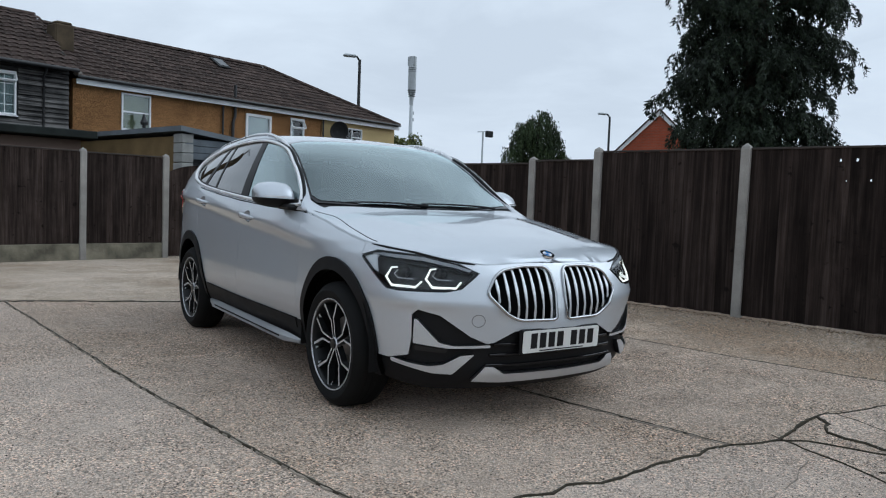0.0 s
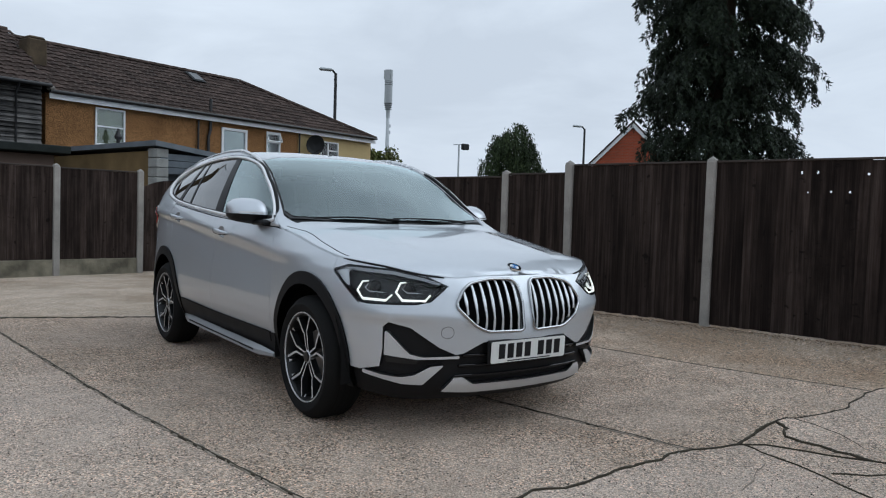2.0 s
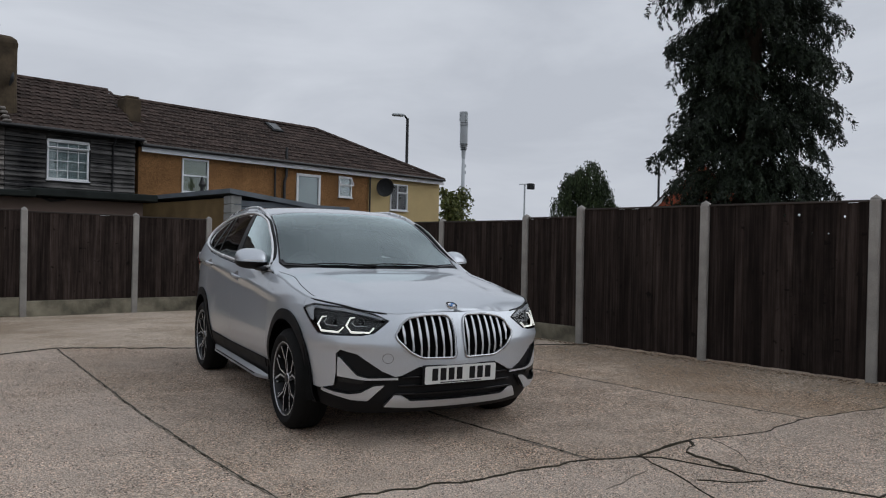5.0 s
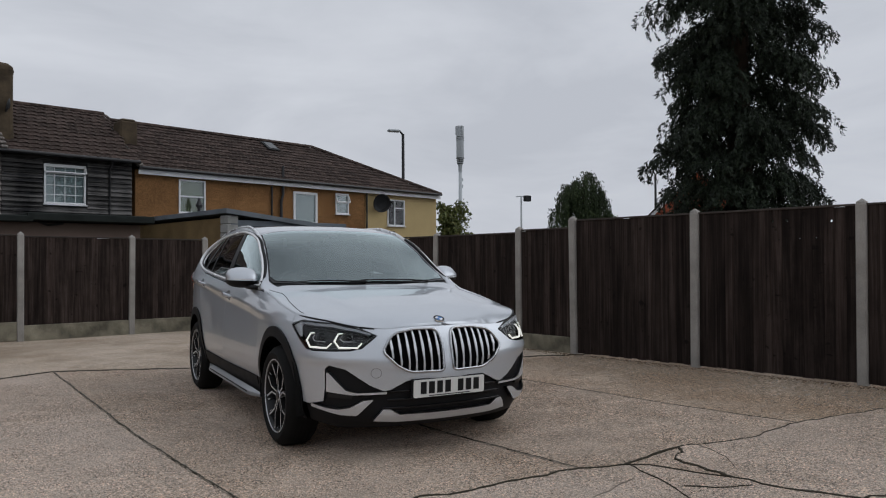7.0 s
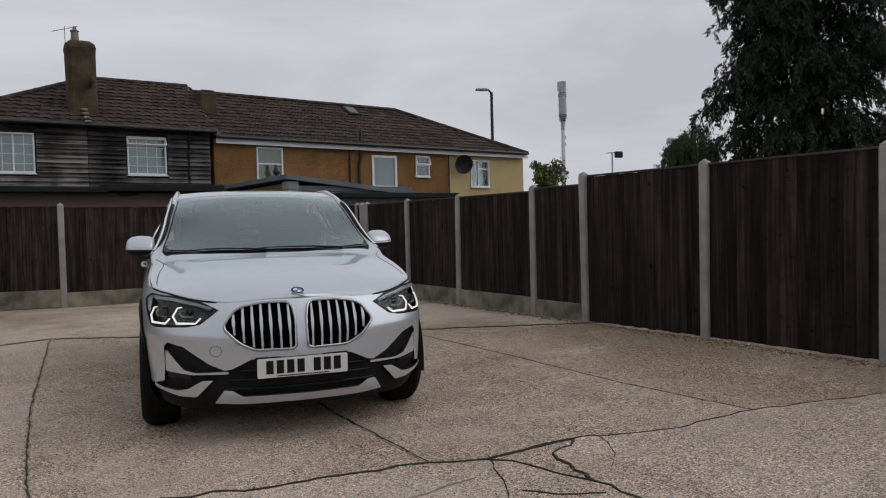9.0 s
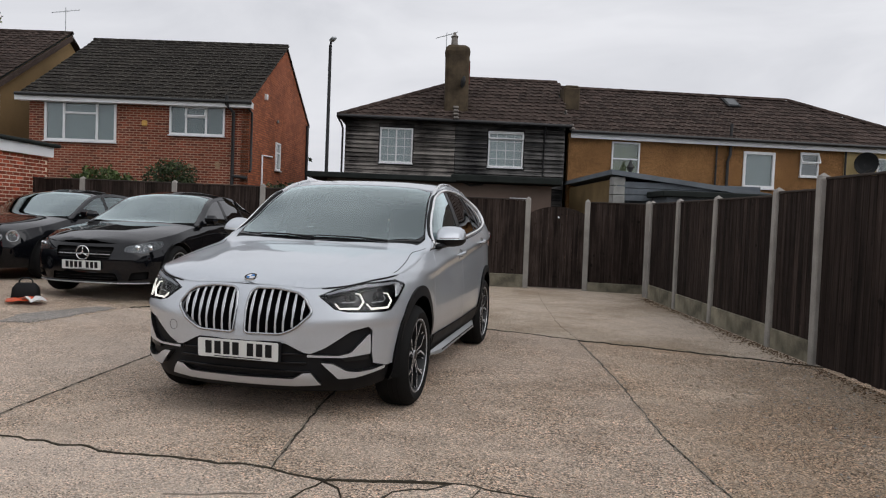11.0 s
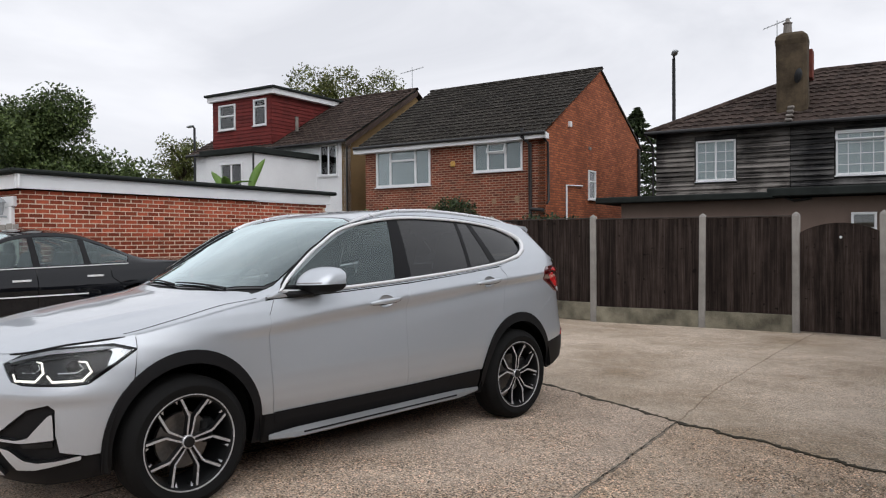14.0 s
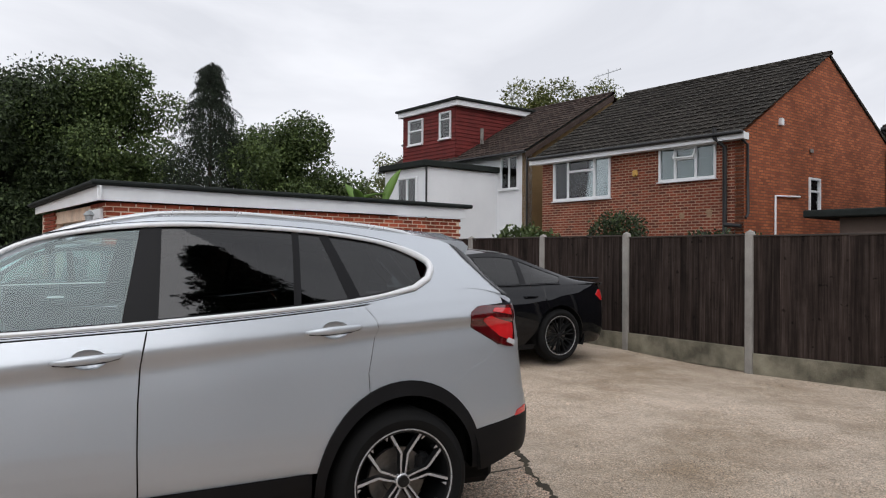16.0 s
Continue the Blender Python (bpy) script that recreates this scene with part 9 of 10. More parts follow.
MAT_BARK = plain("bark", (0.055, 0.042, 0.032), 0.95, vary=0.35, scale=5, fine=30, bump=0.8, dist=0.02, stretch=(1, 1, 0.2))
LEAF_GREEN = leaf_mat("green_leaves", (0.038, 0.060, 0.018), (0.074, 0.112, 0.031), (0.150, 0.196, 0.064))
LEAF_DARK = leaf_mat("dark_leaves", (0.020, 0.030, 0.013), (0.038, 0.058, 0.022), (0.080, 0.110, 0.042))
LEAF_CONIFER = leaf_mat("conifer_sprays", (0.010, 0.015, 0.0085), (0.018, 0.028, 0.0155), (0.040, 0.056, 0.029))
LEAF_YELLOW = leaf_mat("yellowing_leaves", (0.06, 0.078, 0.02), (0.115, 0.135, 0.034), (0.20, 0.20, 0.065))


def leaves(name, centers, dirs, length, width, material, parent, rs, droop=0.0):
    """Many small pointed leaves, each bent along its middle, as one mesh."""
    n = len(centers)
    d = dirs / np.linalg.norm(dirs, axis=1, keepdims=True)
    up = rs.normal(size=(n, 3))
    side = np.cross(d, up)
    side /= np.linalg.norm(side, axis=1, keepdims=True) + 1e-9
    nor = np.cross(side, d)
    L = length * rs.uniform(0.6, 1.3, (n, 1))
    W = width * rs.uniform(0.6, 1.3, (n, 1))
    p0 = centers - d * L * 0.5
    p1 = centers + side * W * 0.5 + nor * W * 0.15
    p2 = centers + d * L * 0.5
    p3 = centers - side * W * 0.5 + nor * W * 0.15
    verts = np.stack([p0, p1, p2, p3], 1).reshape(-1, 3)
    me = bpy.data.meshes.new(name)
    me.vertices.add(4 * n)
    me.vertices.foreach_set("co", verts.ravel())
    idx = np.arange(n)[:, None] * 4
    faces = np.concatenate([idx + [0, 1, 2], idx + [0, 2, 3]], 1).reshape(-1, 3)
    me.loops.add(len(faces) * 3)
    me.loops.foreach_set("vertex_index", faces.ravel().astype(np.int32))
    me.polygons.add(len(faces))
    me.polygons.foreach_set("loop_start", np.arange(len(faces), dtype=np.int32) * 3)
    me.update(calc_edges=True)
    me.materials.append(material)
    ob = new(name, me)
    ob.parent = parent
    ob["kind"] = "stuff"
    return ob


def broadleaf(x, y, h, spread, label, material, seed, base=0.18, count=14000, leaf=0.26, squash=1.0):
    rs = np.random.RandomState(seed)
    rng = random.Random(seed)
    tree = thing("tree", label, "tree", pose(x, y, 0), "broadleaf trees beyond the yard")
    tr = Geo()
    path = [(0, 0, -0.1)]
    for i in range(1, 7):
        path.append((rng.uniform(-0.12, 0.12) * i * 0.4, rng.uniform(-0.12, 0.12) * i * 0.4, h * 0.80 * i / 6))
    r0 = 0.022 * h + 0.05
    tr.tube(path, [r0 * (1 - 0.13 * i) for i in range(7)], 10)
    trunk = tr.out("trunk", MAT_BARK, tree, smooth=True)
    cents, dirs = [], []
    n_l = 34
    blobs = []
    for i in range(n_l):
        t = rng.uniform(base, 0.95)
        k = math.sin(math.pi * min(1.0, max(0.05, (t - base * 0.6) / (1.12 - base * 0.6)))) ** 0.7
        az = i * 2.4 + rng.uniform(-0.4, 0.4)
        rr = spread * k * rng.uniform(0.45, 0.92)
        tip = Vector((math.cos(az) * rr, math.sin(az) * rr, h * t * squash + rng.uniform(-0.3, 0.6)))
        st = Vector((0, 0, max(0.12 * h, h * t - rr * 0.7)))
        lb = Geo()
        mid = st.lerp(tip, 0.5) + Vector((0, 0, 0.08 * rr))
        lb.tube([st, mid, tip], [0.05 + 0.008 * h, 0.04 + 0.003 * h, 0.02], 6)
        lb.out("limb", MAT_BARK, tree, smooth=True)
        blobs.append((tip, spread * rng.uniform(0.26, 0.42)))
        blobs.append((mid, spread * rng.uniform(0.2, 0.34)))
    blobs.append((Vector((0, 0, h * 0.93)), spread * 0.30))
    per = count // len(blobs)
    for c, r in blobs:
        v = rs.normal(size=(per, 3))
        v /= np.linalg.norm(v, axis=1, keepdims=True)
        rad = r * (0.45 + 0.62 * rs.rand(per, 1) ** 0.6)
        lump = 1 + 0.22 * np.sin(v[:, :1] * 7 + c.x * 3) * np.sin(v[:, 2:] * 6 + c.y * 2)
        p = np.array(c) + v * rad * lump * np.array([1, 1, 0.8])
        cents.append(p)
        dirs.append(v + rs.normal(size=(per, 3)) * 0.8 + np.array([0, 0, -0.5]))
    leaves("crown", np.concatenate(cents), np.concatenate(dirs), leaf, leaf * 0.6, material, tree, rs)
    return tree


def conifer(x, y, h, r_mid, label, material, seed, branches=420, per=70, leaf=0.15, droop=0.55, taper=0.75, slim=0.42, spread=0.16):
    rs = np.random.RandomState(seed)
    rng = random.Random(seed)
    tree = thing("conifer_tree", label, "tree", pose(x, y, 0))
    tr = Geo()
    tr.tube([(0, 0, -0.1), (0.05, 0.03, h * 0.4), (0, 0, h * 0.97)], [0.018 * h + 0.06, 0.010 * h + 0.04, 0.015], 10)
    tr.out("trunk", MAT_BARK, tree, smooth=True)
    cents, dirs = [], []
    limbs = 0
    for i in range(branches):
        t = (i + rng.random()) / branches
        z = h * (0.05 + 0.95 * t)
        prof = r_mid * min(1.0, 0.62 + 1.4 * t) * (max(0.0, 1 - t) / 0.55) ** taper if t > 0.45 else r_mid * (1.06 - 0.13 * t)
        rr = prof * rng.uniform(0.60, 1.14) + 0.05
        az = i * 2.399 + rng.uniform(-0.3, 0.3)
        d = np.array([math.cos(az), math.sin(az), 0])
        if limbs < 60 and i % 7 == 0:
            lb = Geo()
            lb.tube([(0, 0, z), tuple(d * rr * 0.5 + np.array([0, 0, z + 0.10 * rr])), tuple(d * rr * 0.9 + np.array([0, 0, z - 0.15 * rr]))], [0.035, 0.02, 0.008], 5)
            lb.out("limb", MAT_BARK, tree)
            limbs += 1
        u = 0.25 + 0.75 * rs.rand(per, 1) ** 0.65
        fan = np.clip(rs.normal(size=(per, 1)), -1.8, 1.8) * spread * (0.4 + u) * rr
        side = np.array([-d[1], d[0], 0])
        zz = z + 0.22 * rr * np.sin(u * 2.2) - droop * 0.45 * rr * u ** 2 + rs.normal(size=(per, 1)) * 0.05
        p = d * rr * u + side * fan
        p = np.concatenate([p[:, :2], zz - np.abs(rs.normal(size=(per, 1))) * 0.10 * droop], 1)
        cents.append(p)
        dd = d * 0.6 + side * np.sign(fan) * 0.25 + np.array([0, 0, -droop]) + rs.normal(size=(per, 3)) * 0.35
        dirs.append(dd)
    leaves("crown", np.concatenate(cents), np.concatenate(dirs), leaf, leaf * slim, material, tree, rs)
    return tree


def feathery_conifer(x, y, h, r, label, material, seed, boughs=270, sprays=44, per=44, big=1.0, point=0.55):
    """A columnar evergreen: arching boughs hung with fans of fine drooping sprays."""
    rs = np.random.RandomState(seed)
    tree = thing("conifer_tree", label, "tree", pose(x, y, 0))
    tr = Geo()
    tr.tube([(0, 0, -0.1), (0.06, 0.03, h * 0.4), (0, 0, h * 0.97)], [0.26, 0.17, 0.02], 10)
    tr.out("trunk", MAT_BARK, tree, smooth=True)
    cents, dirs = [], []
    for i in range(boughs):
        t = (i + rs.rand()) / boughs
        z = 0.6 + (h - 0.8) * t
        reach = r * (0.97 if t < point else max(0.05, 0.97 - 0.92 * ((t - point) / (1 - point)) ** (1.4 if point > 0.5 else 1.0))) * (rs.uniform(0.66, 0.96) if rs.rand() < 0.8 else rs.uniform(0.96, 1.14))
        az = i * 2.399 + rs.uniform(-0.45, 0.45)
        d = np.array([math.cos(az), math.sin(az), 0.0])
        side = np.array([-d[1], d[0], 0.0])
        rise = rs.uniform(0.10, 0.34)

        def on_bough(u):
            return d * reach * u + np.array([0, 0, z + reach * (rise * math.sin(2.3 * u) - 0.30 * u ** 3)])

        if i % 6 == 0:
            lb = Geo()
            lb.tube([tuple(on_bough(u)) for u in (0.0, 0.3, 0.6, 0.92)], [0.04, 0.03, 0.02, 0.008], 5)
            lb.out("limb", MAT_BARK, tree)
        wide = rs.uniform(0.20, 0.40) * big
        for k in range(sprays):
            u = 0.14 + 0.82 * ((k + rs.rand()) / sprays) ** 0.75
            off = side * np.clip(rs.normal(), -1.6, 1.6) * wide * (0.45 + 0.45 * u)
            top = on_bough(u) + off + np.array([0, 0, rs.uniform(-0.04, 0.05) - 0.25 * abs(off @ side)])
            hang = d * rs.uniform(0.0, 0.55) + off * 0.9 + np.array([0, 0, -1.0]) + rs.normal(size=3) * 0.18
            hang /= np.linalg.norm(hang)
            ln = rs.uniform(0.20, 0.44) * big
            v = rs.rand(per, 1)
            flat = np.cross(hang, rs.normal(size=3))
            flat /= np.linalg.norm(flat)
            sgn = np.where(rs.rand(per, 1) < 0.5, -1.0, 1.0)
            fan = sgn * (0.012 + 0.060 * (1 - v) * rs.rand(per, 1)) * big
            p = top + hang * v * ln + flat * fan + d * 0.10 * np.sin(3.0 * v) + rs.normal(size=(per, 3)) * 0.012 * big
            cents.append(p)
            dirs.append(hang + flat * sgn * 0.65 + rs.normal(size=(per, 3)) * 0.22)
    leaves("crown", np.concatenate(cents), np.concatenate(dirs), 0.080 * big, 0.022 * big, material, tree, rs)
    return tree


feathery_conifer(8.77, 2.71, 13.5, 1.50, "tall dark evergreen conifer with drooping sprays behind the fence", LEAF_CONIFER, 3)
broadleaf(-74.0, -4.6, 16.8, 9.0, "large dark green broadleaf tree with a dense crown", LEAF_DARK, 11, count=130000, leaf=0.36)
broadleaf(-76.9, -16.9, 16.4, 8.8, "large dark green broadleaf tree with a dense crown", LEAF_DARK, 12, count=80000, leaf=0.40)
broadleaf(-72.7, 4.0, 18.4, 7.6, "dense green broadleaf tree beyond the garage", LEAF_GREEN, 13, count=90000, leaf=0.33, base=0.1)
broadleaf(-66.4, 17.2, 12.9, 7.2, "rounded green broadleaf tree with light foliage", LEAF_GREEN, 14, count=90000, leaf=0.31, base=0.1)
broadleaf(-69.3, 25.2, 9.8, 5.2, "low rounded green tree beyond the garage", LEAF_GREEN, 15, count=20000, leaf=0.42, base=0.05)
feathery_conifer(-64.2, 11.5, 18.6, 8.2, "dark pointed evergreen tree among broadleaf trees", LEAF_CONIFER, 16, boughs=300, sprays=30, per=16, big=2.0, point=0.04)
broadleaf(-40.5, 19.25, 7.7, 1.9, "distant yellow-green tree behind the houses", LEAF_YELLOW, 17, count=14000, leaf=0.17)
broadleaf(-48.2, 24.2, 6.6, 3.4, "distant low green trees behind the houses", LEAF_GREEN, 18, count=14000, leaf=0.18)
broadleaf(-37.65, 29.7, 13.3, 4.9, "tall green tree rising over the house roofs", LEAF_YELLOW, 19, count=80000, leaf=0.20)
conifer(-17.2, 34.5, 8.6, 1.9, "dark cypress between the houses", LEAF_DARK, 20, branches=160, per=50, leaf=0.30, droop=0.1)
broadleaf(19.3, 31.6, 4.5, 1.15, "small yellow-green tree beyond the terrace", LEAF_YELLOW, 21, count=6000, leaf=0.2)


def willow(x, y, lobes, seed):
    """Lobes (across, height, radius) of long hanging strands round one trunk."""
    rs = np.random.RandomState(seed)
    h = max(l[1] for l in lobes)
    tree = thing("willow_tree", "weeping tree with long drooping green foliage", "tree", pose(x, y, 0, 0, 0, -34))
    tr = Geo()
    tr.tube([(0, 0, -0.1), (0.1, 0, h * 0.5), (0, 0, h * 0.9)], [0.28, 0.18, 0.05], 8)
    tr.out("trunk", MAT_BARK, tree, smooth=True)
    cents, dirs = [], []
    for across, top_z, r in lobes:
        lb = Geo()
        lb.tube([(0, 0, top_z * 0.45), (across * 0.6, 0, top_z * 0.8), (across, 0, top_z * 0.97)], [0.12, 0.08, 0.03], 6)
        lb.out("limb", MAT_BARK, tree, smooth=True)
        for i in range(int(52 * r)):
            az, k = rs.rand() * 6.28, rs.rand() ** 0.5
            out = np.array([math.cos(az), math.sin(az), 0])
            top = np.array([across, 0, 0]) + out * r * k + np.array([0, 0, top_z - 1.15 * r * k ** 2.2 - rs.rand() * 0.5])
            n = 110
            t = rs.rand(n, 1)
            ln = rs.uniform(0.8, 2.6)
            p = top + out * t * 0.22 + np.concatenate([rs.normal(size=(n, 2)) * (0.055 + 0.05 * (1 - t)), -t * ln], 1)
            cents.append(p)
            dirs.append(np.array([0, 0, -1.0]) + rs.normal(size=(n, 3)) * 0.30)
    leaves("crown", np.concatenate(cents), np.concatenate(dirs), 0.20, 0.05, LEAF_DARK, tree, rs)


willow(29.0, 31.3, ((0.15, 7.2, 0.95), (-0.75, 6.5, 0.85), (-1.35, 5.2, 0.75), (0.85, 6.1, 0.70), (1.55, 4.7, 0.55), (0.1, 5.2, 1.0)), 5)

# ---- lamps, mast and far house ----
def street_lamp(x, y, h, arm, label, head="flat", shade=None):
    s = thing("street_lamp", label, "street lamp", pose(x, y, 0), "street lamps")
    g = Geo()
    g.tube([(0, 0, -0.1), (0, 0, 1.5), (0, 0, 1.6), (0, 0, h - 0.15)], [0.11, 0.105, 0.085, 0.07], 10)
    g.out("pole", MAT_METAL_DARK, s, smooth=True)
    a = Geo()
    a.tube([(0, 0, h - 0.2), (arm[0] * 0.4, arm[1] * 0.4, h - 0.02), (arm[0], arm[1], h)], 0.05, 8)
    a.out("arm", MAT_METAL_DARK, s, smooth=True)
    hd_ = Geo()
    ang = math.atan2(arm[1], arm[0])
    hd_.cbox((0, 0, 0), (0.62, 0.26, 0.13), 0.05, Matrix.Translation((arm[0] * 1.3, arm[1] * 1.3, h - 0.01)) @ Matrix.Rotation(ang, 4, "Z"))
    hd_.out("lantern", MAT_METAL_GREY, s, smooth=True, autosmooth=50)
    return s


street_lamp(-10.8, 26.4, 9.1, (0.22, -0.35), "tall dark street lamp behind the weatherboarded house")
street_lamp(14.05, 27.08, 7.76, (-0.36, 0.08), "dark street lamp beyond the terrace roof")
street_lamp(34.7, 30.7, 7.25, (-0.45, 0.1), "dark street lamp in the distance")
street_lamp(-38.6, 19.1, 8.5, (-0.4, 0.0), "dark street lamp beside the white house")

mast = thing("phone_mast", "pale grey telecom mast with a thick antenna shroud", "mast", pose(26.75, 43.05, 0.225) @ Matrix.Diagonal((0.82, 0.82, 0.82, 1)))
MAT_MAST = plain("mast_grey", (0.50, 0.53, 0.55), 0.5, vary=0.05)
g = Geo()
g.tube([(0, 0, -0.5), (0, 0, 9.6)], [0.24, 0.15], 12)
g.out("pole", MAT_MAST, mast, smooth=True)
g = Geo()
g.lathe([(0.17, 9.6), (0.20, 10.4), (0.36, 11.0), (0.36, 13.9), (0.001, 13.95)], 20, "z")
g.out("shroud", MAT_MAST, mast, smooth=True, autosmooth=40)
for k in range(4):
    g = Geo()
    g.lathe([(0.27 + 0.03 * k, 10.35 + 0.17 * k), (0.33 + 0.02 * k, 10.38 + 0.17 * k), (0.27 + 0.03 * k, 10.42 + 0.17 * k)], 18, "z")
    g.out("collar", MAT_METAL_DARK, mast, smooth=True)
for k in range(3):
    g = Geo()
    g.lathe([(0.35, 12.55 + 0.15 * k), (0.385, 12.58 + 0.15 * k), (0.35, 12.61 + 0.15 * k)], 18, "z")
    g.out("collar", MAT_METAL_DARK, mast, smooth=True)
for k in range(3):
    g = Geo()
    a = 2 * math.pi * k / 3 + 0.5
    g.cbox((0.34 * math.cos(a), 0.34 * math.sin(a), 13.48), (0.16, 0.16, 0.85), 0.03)
    g.out("antenna_panel", MAT_METAL_GREY, mast)
for z in (8.3, 8.9):
    g = Geo()
    g.cbox((0.15, 0, z), (0.2, 0.25, 0.28), 0.02)
    g.out("bracket_box", MAT_MAST, mast)

fl = thing("floodlight_pole", "thin grey pole with a small floodlight on top", "floodlight", pose(16.75, 20.8, 0))
g = Geo()
g.tube([(0, 0, -0.1), (0, 0, 4.1)], [0.05, 0.035], 8)
g.out("pole", MAT_METAL_GREY, fl, smooth=True)
g = Geo()
g.cbox((0.22, -0.15, 4.02), (0.32, 0.2, 0.26), 0.03, Matrix.Identity(4))
g.out("floodlight", MAT_METAL_DARK, fl)
g = Geo()
g.tube([(-0.22, 0.1, 4.1), (0.3, -0.1, 4.14)], 0.02, 6)
g.out("cross_arm", MAT_METAL_GREY, fl)

far = thing("far_brick_house", "distant orange brick gable house with white verge boards", "house", frame_at(26.25, 19.4, -50))
wall_with_holes("gable_wall", far, MAT_RED_FAR, [(-2.6, 0), (2.6, 0), (2.6, 3.0), (0, 5.62), (-2.6, 3.0)], [])
g = Geo()
for sg in (-1, 1):
    q = [(0, 5.82), (0, 5.60), (sg * 2.95, 2.62), (sg * 2.95, 2.84)]
    g.prism(q, -0.10, -0.06, "y")
g.out("verge_board", MAT_FASCIA, far)
g = Geo()
for sg in (-1, 1):
    g.add([(0, -0.15, 5.92), (sg * 3.0, -0.15, 2.88), (sg * 3.0, 8, 2.88), (0, 8, 5.92)], [(0, 1, 2, 3)] if sg > 0 else [(3, 2, 1, 0)])
    g.add([(0, -0.15, 5.82), (sg * 3.0, -0.15, 2.78), (sg * 3.0, 8, 2.78), (0, 8, 5.82)], [(3, 2, 1, 0)] if sg > 0 else [(0, 1, 2, 3)])
    g.add([(0, -0.15, 5.92), (sg * 3.0, -0.15, 2.88), (sg * 3.0, -0.15, 2.78), (0, -0.15, 5.82)], [(0, 1, 2, 3)])
g.out("roof", MAT_TILE, far)

# ---- small things ----
bag = thing("tool_bag", "small black bag with a loop handle standing on the concrete", "bag", pose(-4.74, 1.47, GZ - 0.005, 0, 0, 25) @ Matrix.Diagonal((0.95, 0.95, 0.80, 1)))
g = Geo()
vs = []
for z, a, b in ((0.0, 0.15, 0.10), (0.03, 0.165, 0.115), (0.17, 0.155, 0.095), (0.235, 0.12, 0.05), (0.25, 0.10, 0.03)):
    for k in range(16):
        t = 2 * math.pi * k / 16
        vs.append((a * math.copysign(abs(math.cos(t)) ** 0.6, math.cos(t)), b * math.copysign(abs(math.sin(t)) ** 0.6, math.sin(t)), z))
fs = [(i * 16 + k, i * 16 + (k + 1) % 16, i * 16 + 16 + (k + 1) % 16, i * 16 + 16 + k) for i in range(4) for k in range(16)]
fs += [tuple(range(16))[::-1], tuple(range(64, 80))]
g.add(vs, fs)
g.out("bag_body", plain("black_nylon", (0.012, 0.012, 0.013), 0.7, vary=0.2), bag, smooth=True, autosmooth=50)
g = Geo()
g.tube([(-0.08, 0, 0.23), (-0.075, 0, 0.29), (-0.03, 0, 0.325), (0.03, 0, 0.325), (0.075, 0, 0.29), (0.08, 0, 0.23)], 0.010, 6)
g.out("bag_handle", PLASTIC, bag, smooth=True)


def crumpled(name, label, m, color, size, seed):
    rng_ = random.Random(seed)
    t = thing(name, label, "packaging", m)
    n = 7
    vs = [((i / (n - 1) - 0.5) * size[0], (j / (n - 1) - 0.5) * size[1], 0.012 + rng_.random() * size[2] * (1 - 0.5 * abs(i - 3) / 3)) for j in range(n) for i in range(n)]
    fs = [(j * n + i, j * n + i + 1, j * n + n + i + 1, j * n + n + i) for j in range(n - 1) for i in range(n - 1)]
    ob = link_mesh("sheet", vs, fs, plain(name + "_plastic", color, 0.35, vary=0.08), t)
    md = ob.modifiers.new("thick", "SOLIDIFY")
    md.thickness = 0.003
    return t


crumpled("plastic_wrapper", "crumpled orange and red plastic wrapper under the bag", pose(-4.60, 1.32, GZ - 0.010, 0, 0, 40), (0.62, 0.085, 0.02), (0.42, 0.24, 0.05), 4)
crumpled("white_sheet", "crumpled white plastic sheet beside the bag", pose(-4.48, 1.30, GZ - 0.008, 0, 0, -20), (0.74, 0.74, 0.73), (0.22, 0.2, 0.07), 5)


def bush(x, y, z0, r, h, label, material, seed, count=2500, leaf=0.09):
    rs = np.random.RandomState(seed)
    b = thing("bush", label, "bush", pose(x, y, 0), "shrubs behind the fence")
    st = Geo()
    for k in range(5):
        a = 2 * math.pi * k / 5
        st.tube([(0, 0, 0), (0.3 * r * math.cos(a), 0.3 * r * math.sin(a), z0 * 0.7), (0.6 * r * math.cos(a), 0.6 * r * math.sin(a), z0 + 0.5 * h)], [0.03, 0.02, 0.008], 5)
    st.out("stems", MAT_BARK, b)
    v = rs.normal(size=(count, 3))
    v /= np.linalg.norm(v, axis=1, keepdims=True)
    rad = 0.35 + 0.7 * rs.rand(count, 1) ** 0.5
    lump = 1 + 0.2 * np.sin(v[:, :1] * 9) * np.sin(v[:, 1:2] * 8 + 1)
    p = v * rad * lump * np.array([r, r, h / 2]) + np.array([0, 0, z0 + h / 2])
    leaves("foliage", p, v + rs.normal(size=(count, 3)), leaf, leaf * 0.6, material, b, rs)


bush(-8.68, 10.66, 1.3, 0.62, 1.15, "dark green bush growing against the brick wall", LEAF_DARK, 31)
bush(-9.01, 8.46, 1.1, 0.75, 0.95, "light green shrub showing over the fence", LEAF_GREEN, 32, leaf=0.11)
bush(-10.1, 9.77, 1.0, 0.9, 0.9, "low green shrubs behind the fence", LEAF_GREEN, 33)
bush(-5.24, 9.9, 1.2, 0.8, 0.72, "low climbing plant on the fence", LEAF_DARK, 34, 1600, 0.08)

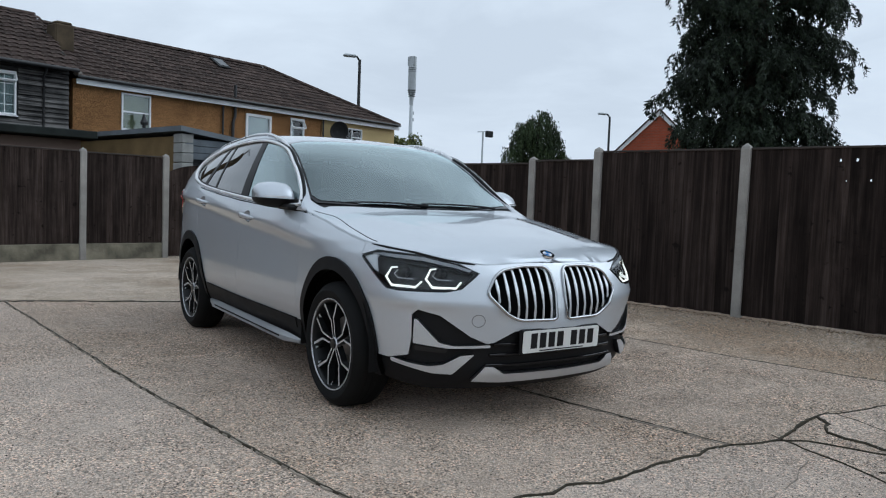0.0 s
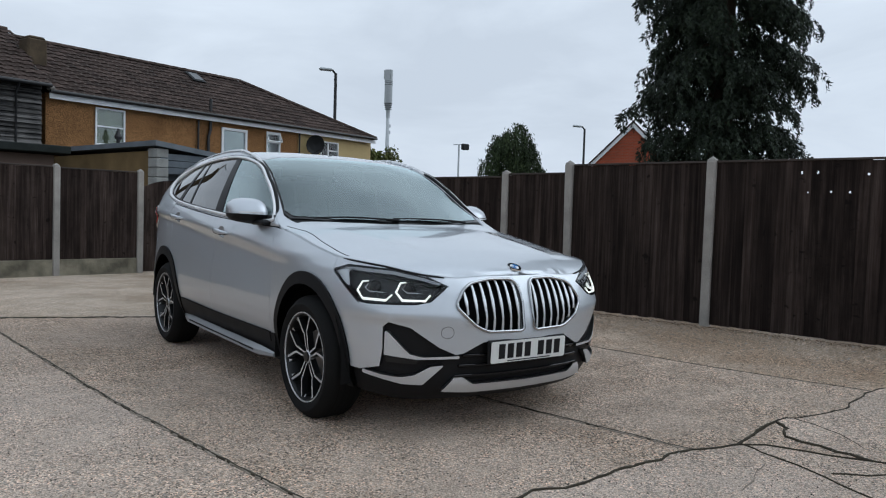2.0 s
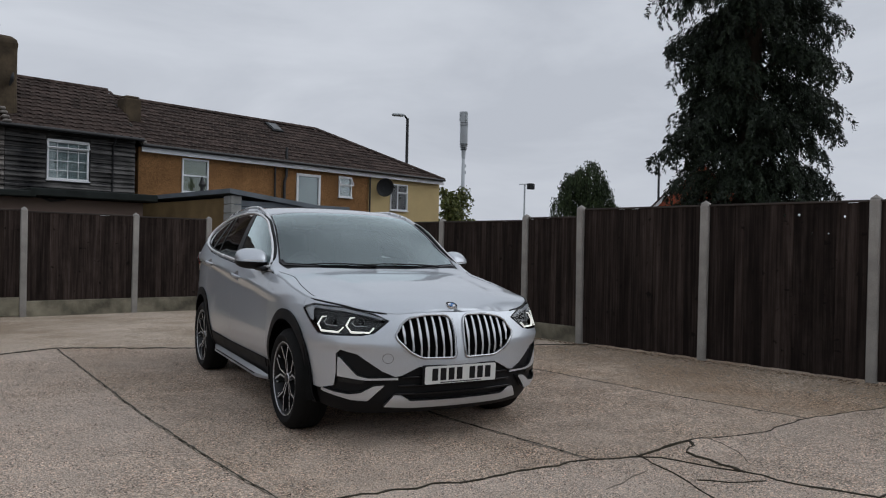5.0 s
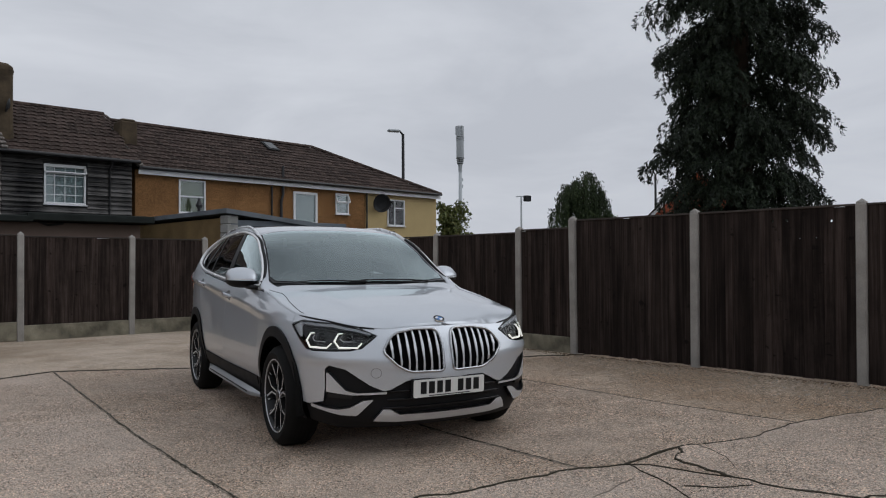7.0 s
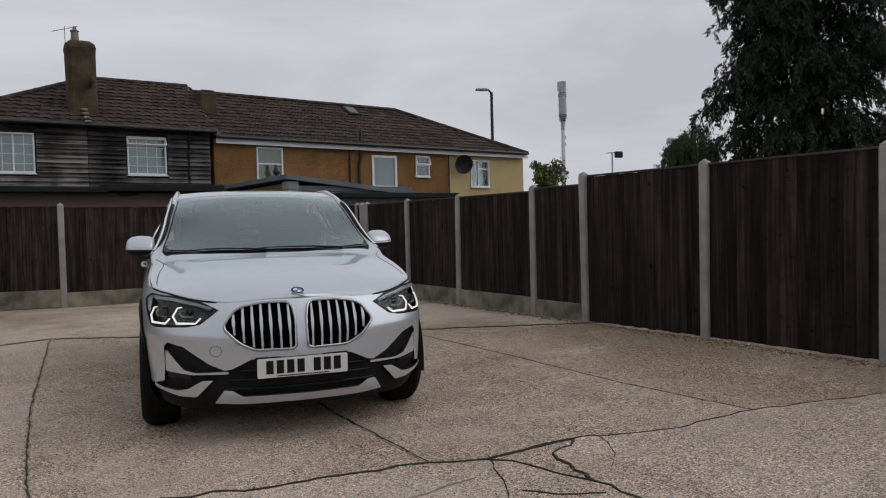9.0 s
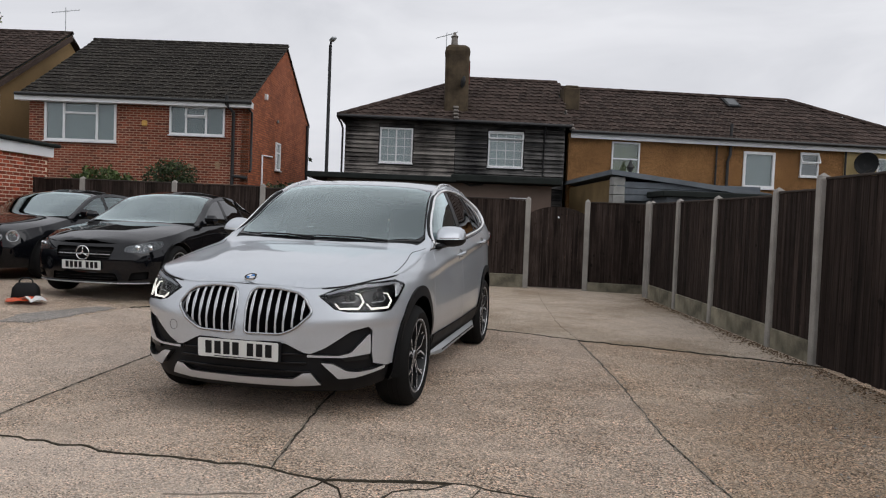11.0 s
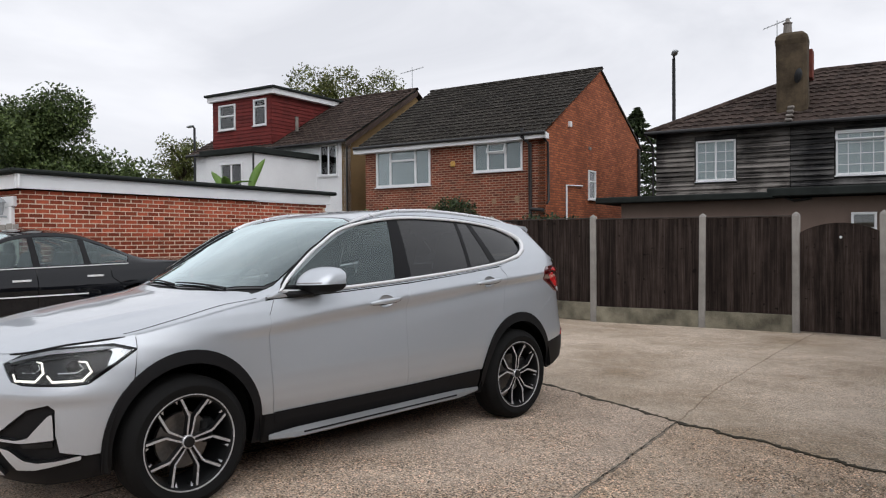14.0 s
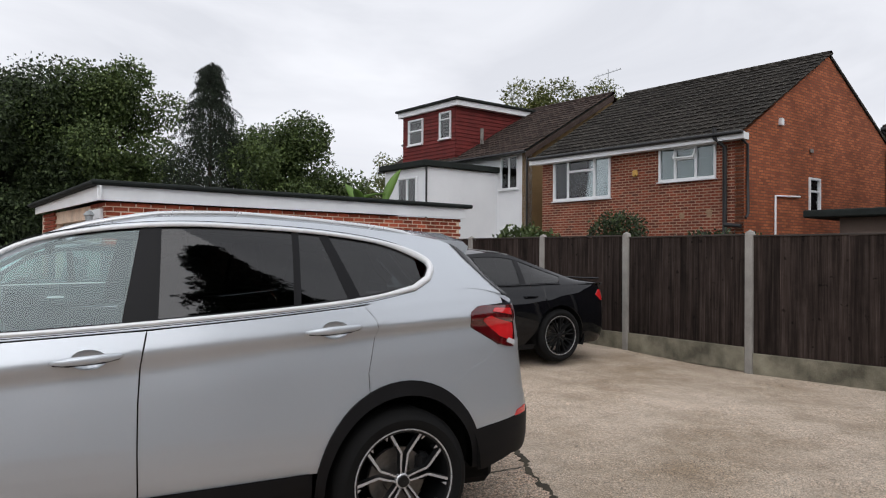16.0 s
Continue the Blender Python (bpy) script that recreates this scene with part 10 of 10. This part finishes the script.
banana = thing("banana_plant", "banana plant with broad bright green leaves behind the garage", "plant", pose(-11.4, 6.17, 0))
MAT_BANANA = plain("banana_leaf", (0.13, 0.24, 0.040), 0.45, vary=0.25, scale=4, fine=40, stretch=(1, 1, 0.2))
g = Geo()
g.tube([(0, 0, 0), (0.05, 0, 1.2), (0.1, 0, 2.3)], [0.10, 0.08, 0.05], 10)
g.out("stem", MAT_BANANA, banana, smooth=True)
for bx, by, bz, az, ln, lean, wd, turn in ((0.78, -0.20, 2.45, 1.08, 0.98, 0.30, 0.20, 0.0), (0.50, -0.72, 2.45, 1.08, 0.78, 0.75, 0.20, 0.5), (0.50, -0.70, 2.45, 4.2, 0.62, 0.35, 0.20, 0.2), (0.55, -0.62, 2.42, 5.6, 0.7, 0.6, 0.22, 1.57), (1.25, 0.40, 2.30, 1.2, 0.85, 1.0, 0.12, 0.6), (1.35, 0.75, 2.30, 4.0, 0.70, 1.0, 0.12, 0.6)):
    vs, fs, n = [], [], 10
    d = Vector((math.cos(az), math.sin(az), 0))
    sd = Vector((math.cos(az + turn), math.sin(az + turn), 0))
    for i in range(n + 1):
        t = i / n
        c = Vector((bx, by, bz)) + d * ln * math.sin(lean) * t * (0.6 + 0.6 * t) + Vector((0, 0, ln * (math.cos(lean) * t - 0.25 * lean * t * t * 2)))
        w_ = wd * math.sin(math.pi * min(1, 0.06 + t * 0.94)) ** 0.7
        vs += [c - sd * w_ / 2 + Vector((0, 0, 0.03)), c, c + sd * w_ / 2 + Vector((0, 0, 0.03))]
    for i in range(n):
        for k in range(2):
            fs.append((i * 3 + k, i * 3 + k + 1, i * 3 + k + 4, i * 3 + k + 3))
    ob = link_mesh("leaf", vs, fs, MAT_BANANA, banana, smooth=True)
    md = ob.modifiers.new("thick", "SOLIDIFY")
    md.thickness = 0.004

cable = thing("overhead_cable", "thin dark overhead cable beyond the tall fence", "cable", pose(0, 0, 0))
g = Geo()
ends = [Vector((5.6, -1.55, 1.70)), Vector((6.63, -1.65, 2.02)), Vector((7.77, -1.88, 2.20)), Vector((8.84, -1.99, 2.27)), Vector((14.0, -2.6, 3.1))]
g.tube([tuple(p) for p in spline([tuple(p) for p in ends], 5)], 0.009, 6)
g.out("wire", MAT_METAL_DARK, cable, smooth=True)
g = Geo()
g.tube([(5.6, -1.55, -0.05), (5.6, -1.55, 1.74)], 0.03, 8)
g.out("stake", MAT_METAL_DARK, cable, smooth=True)
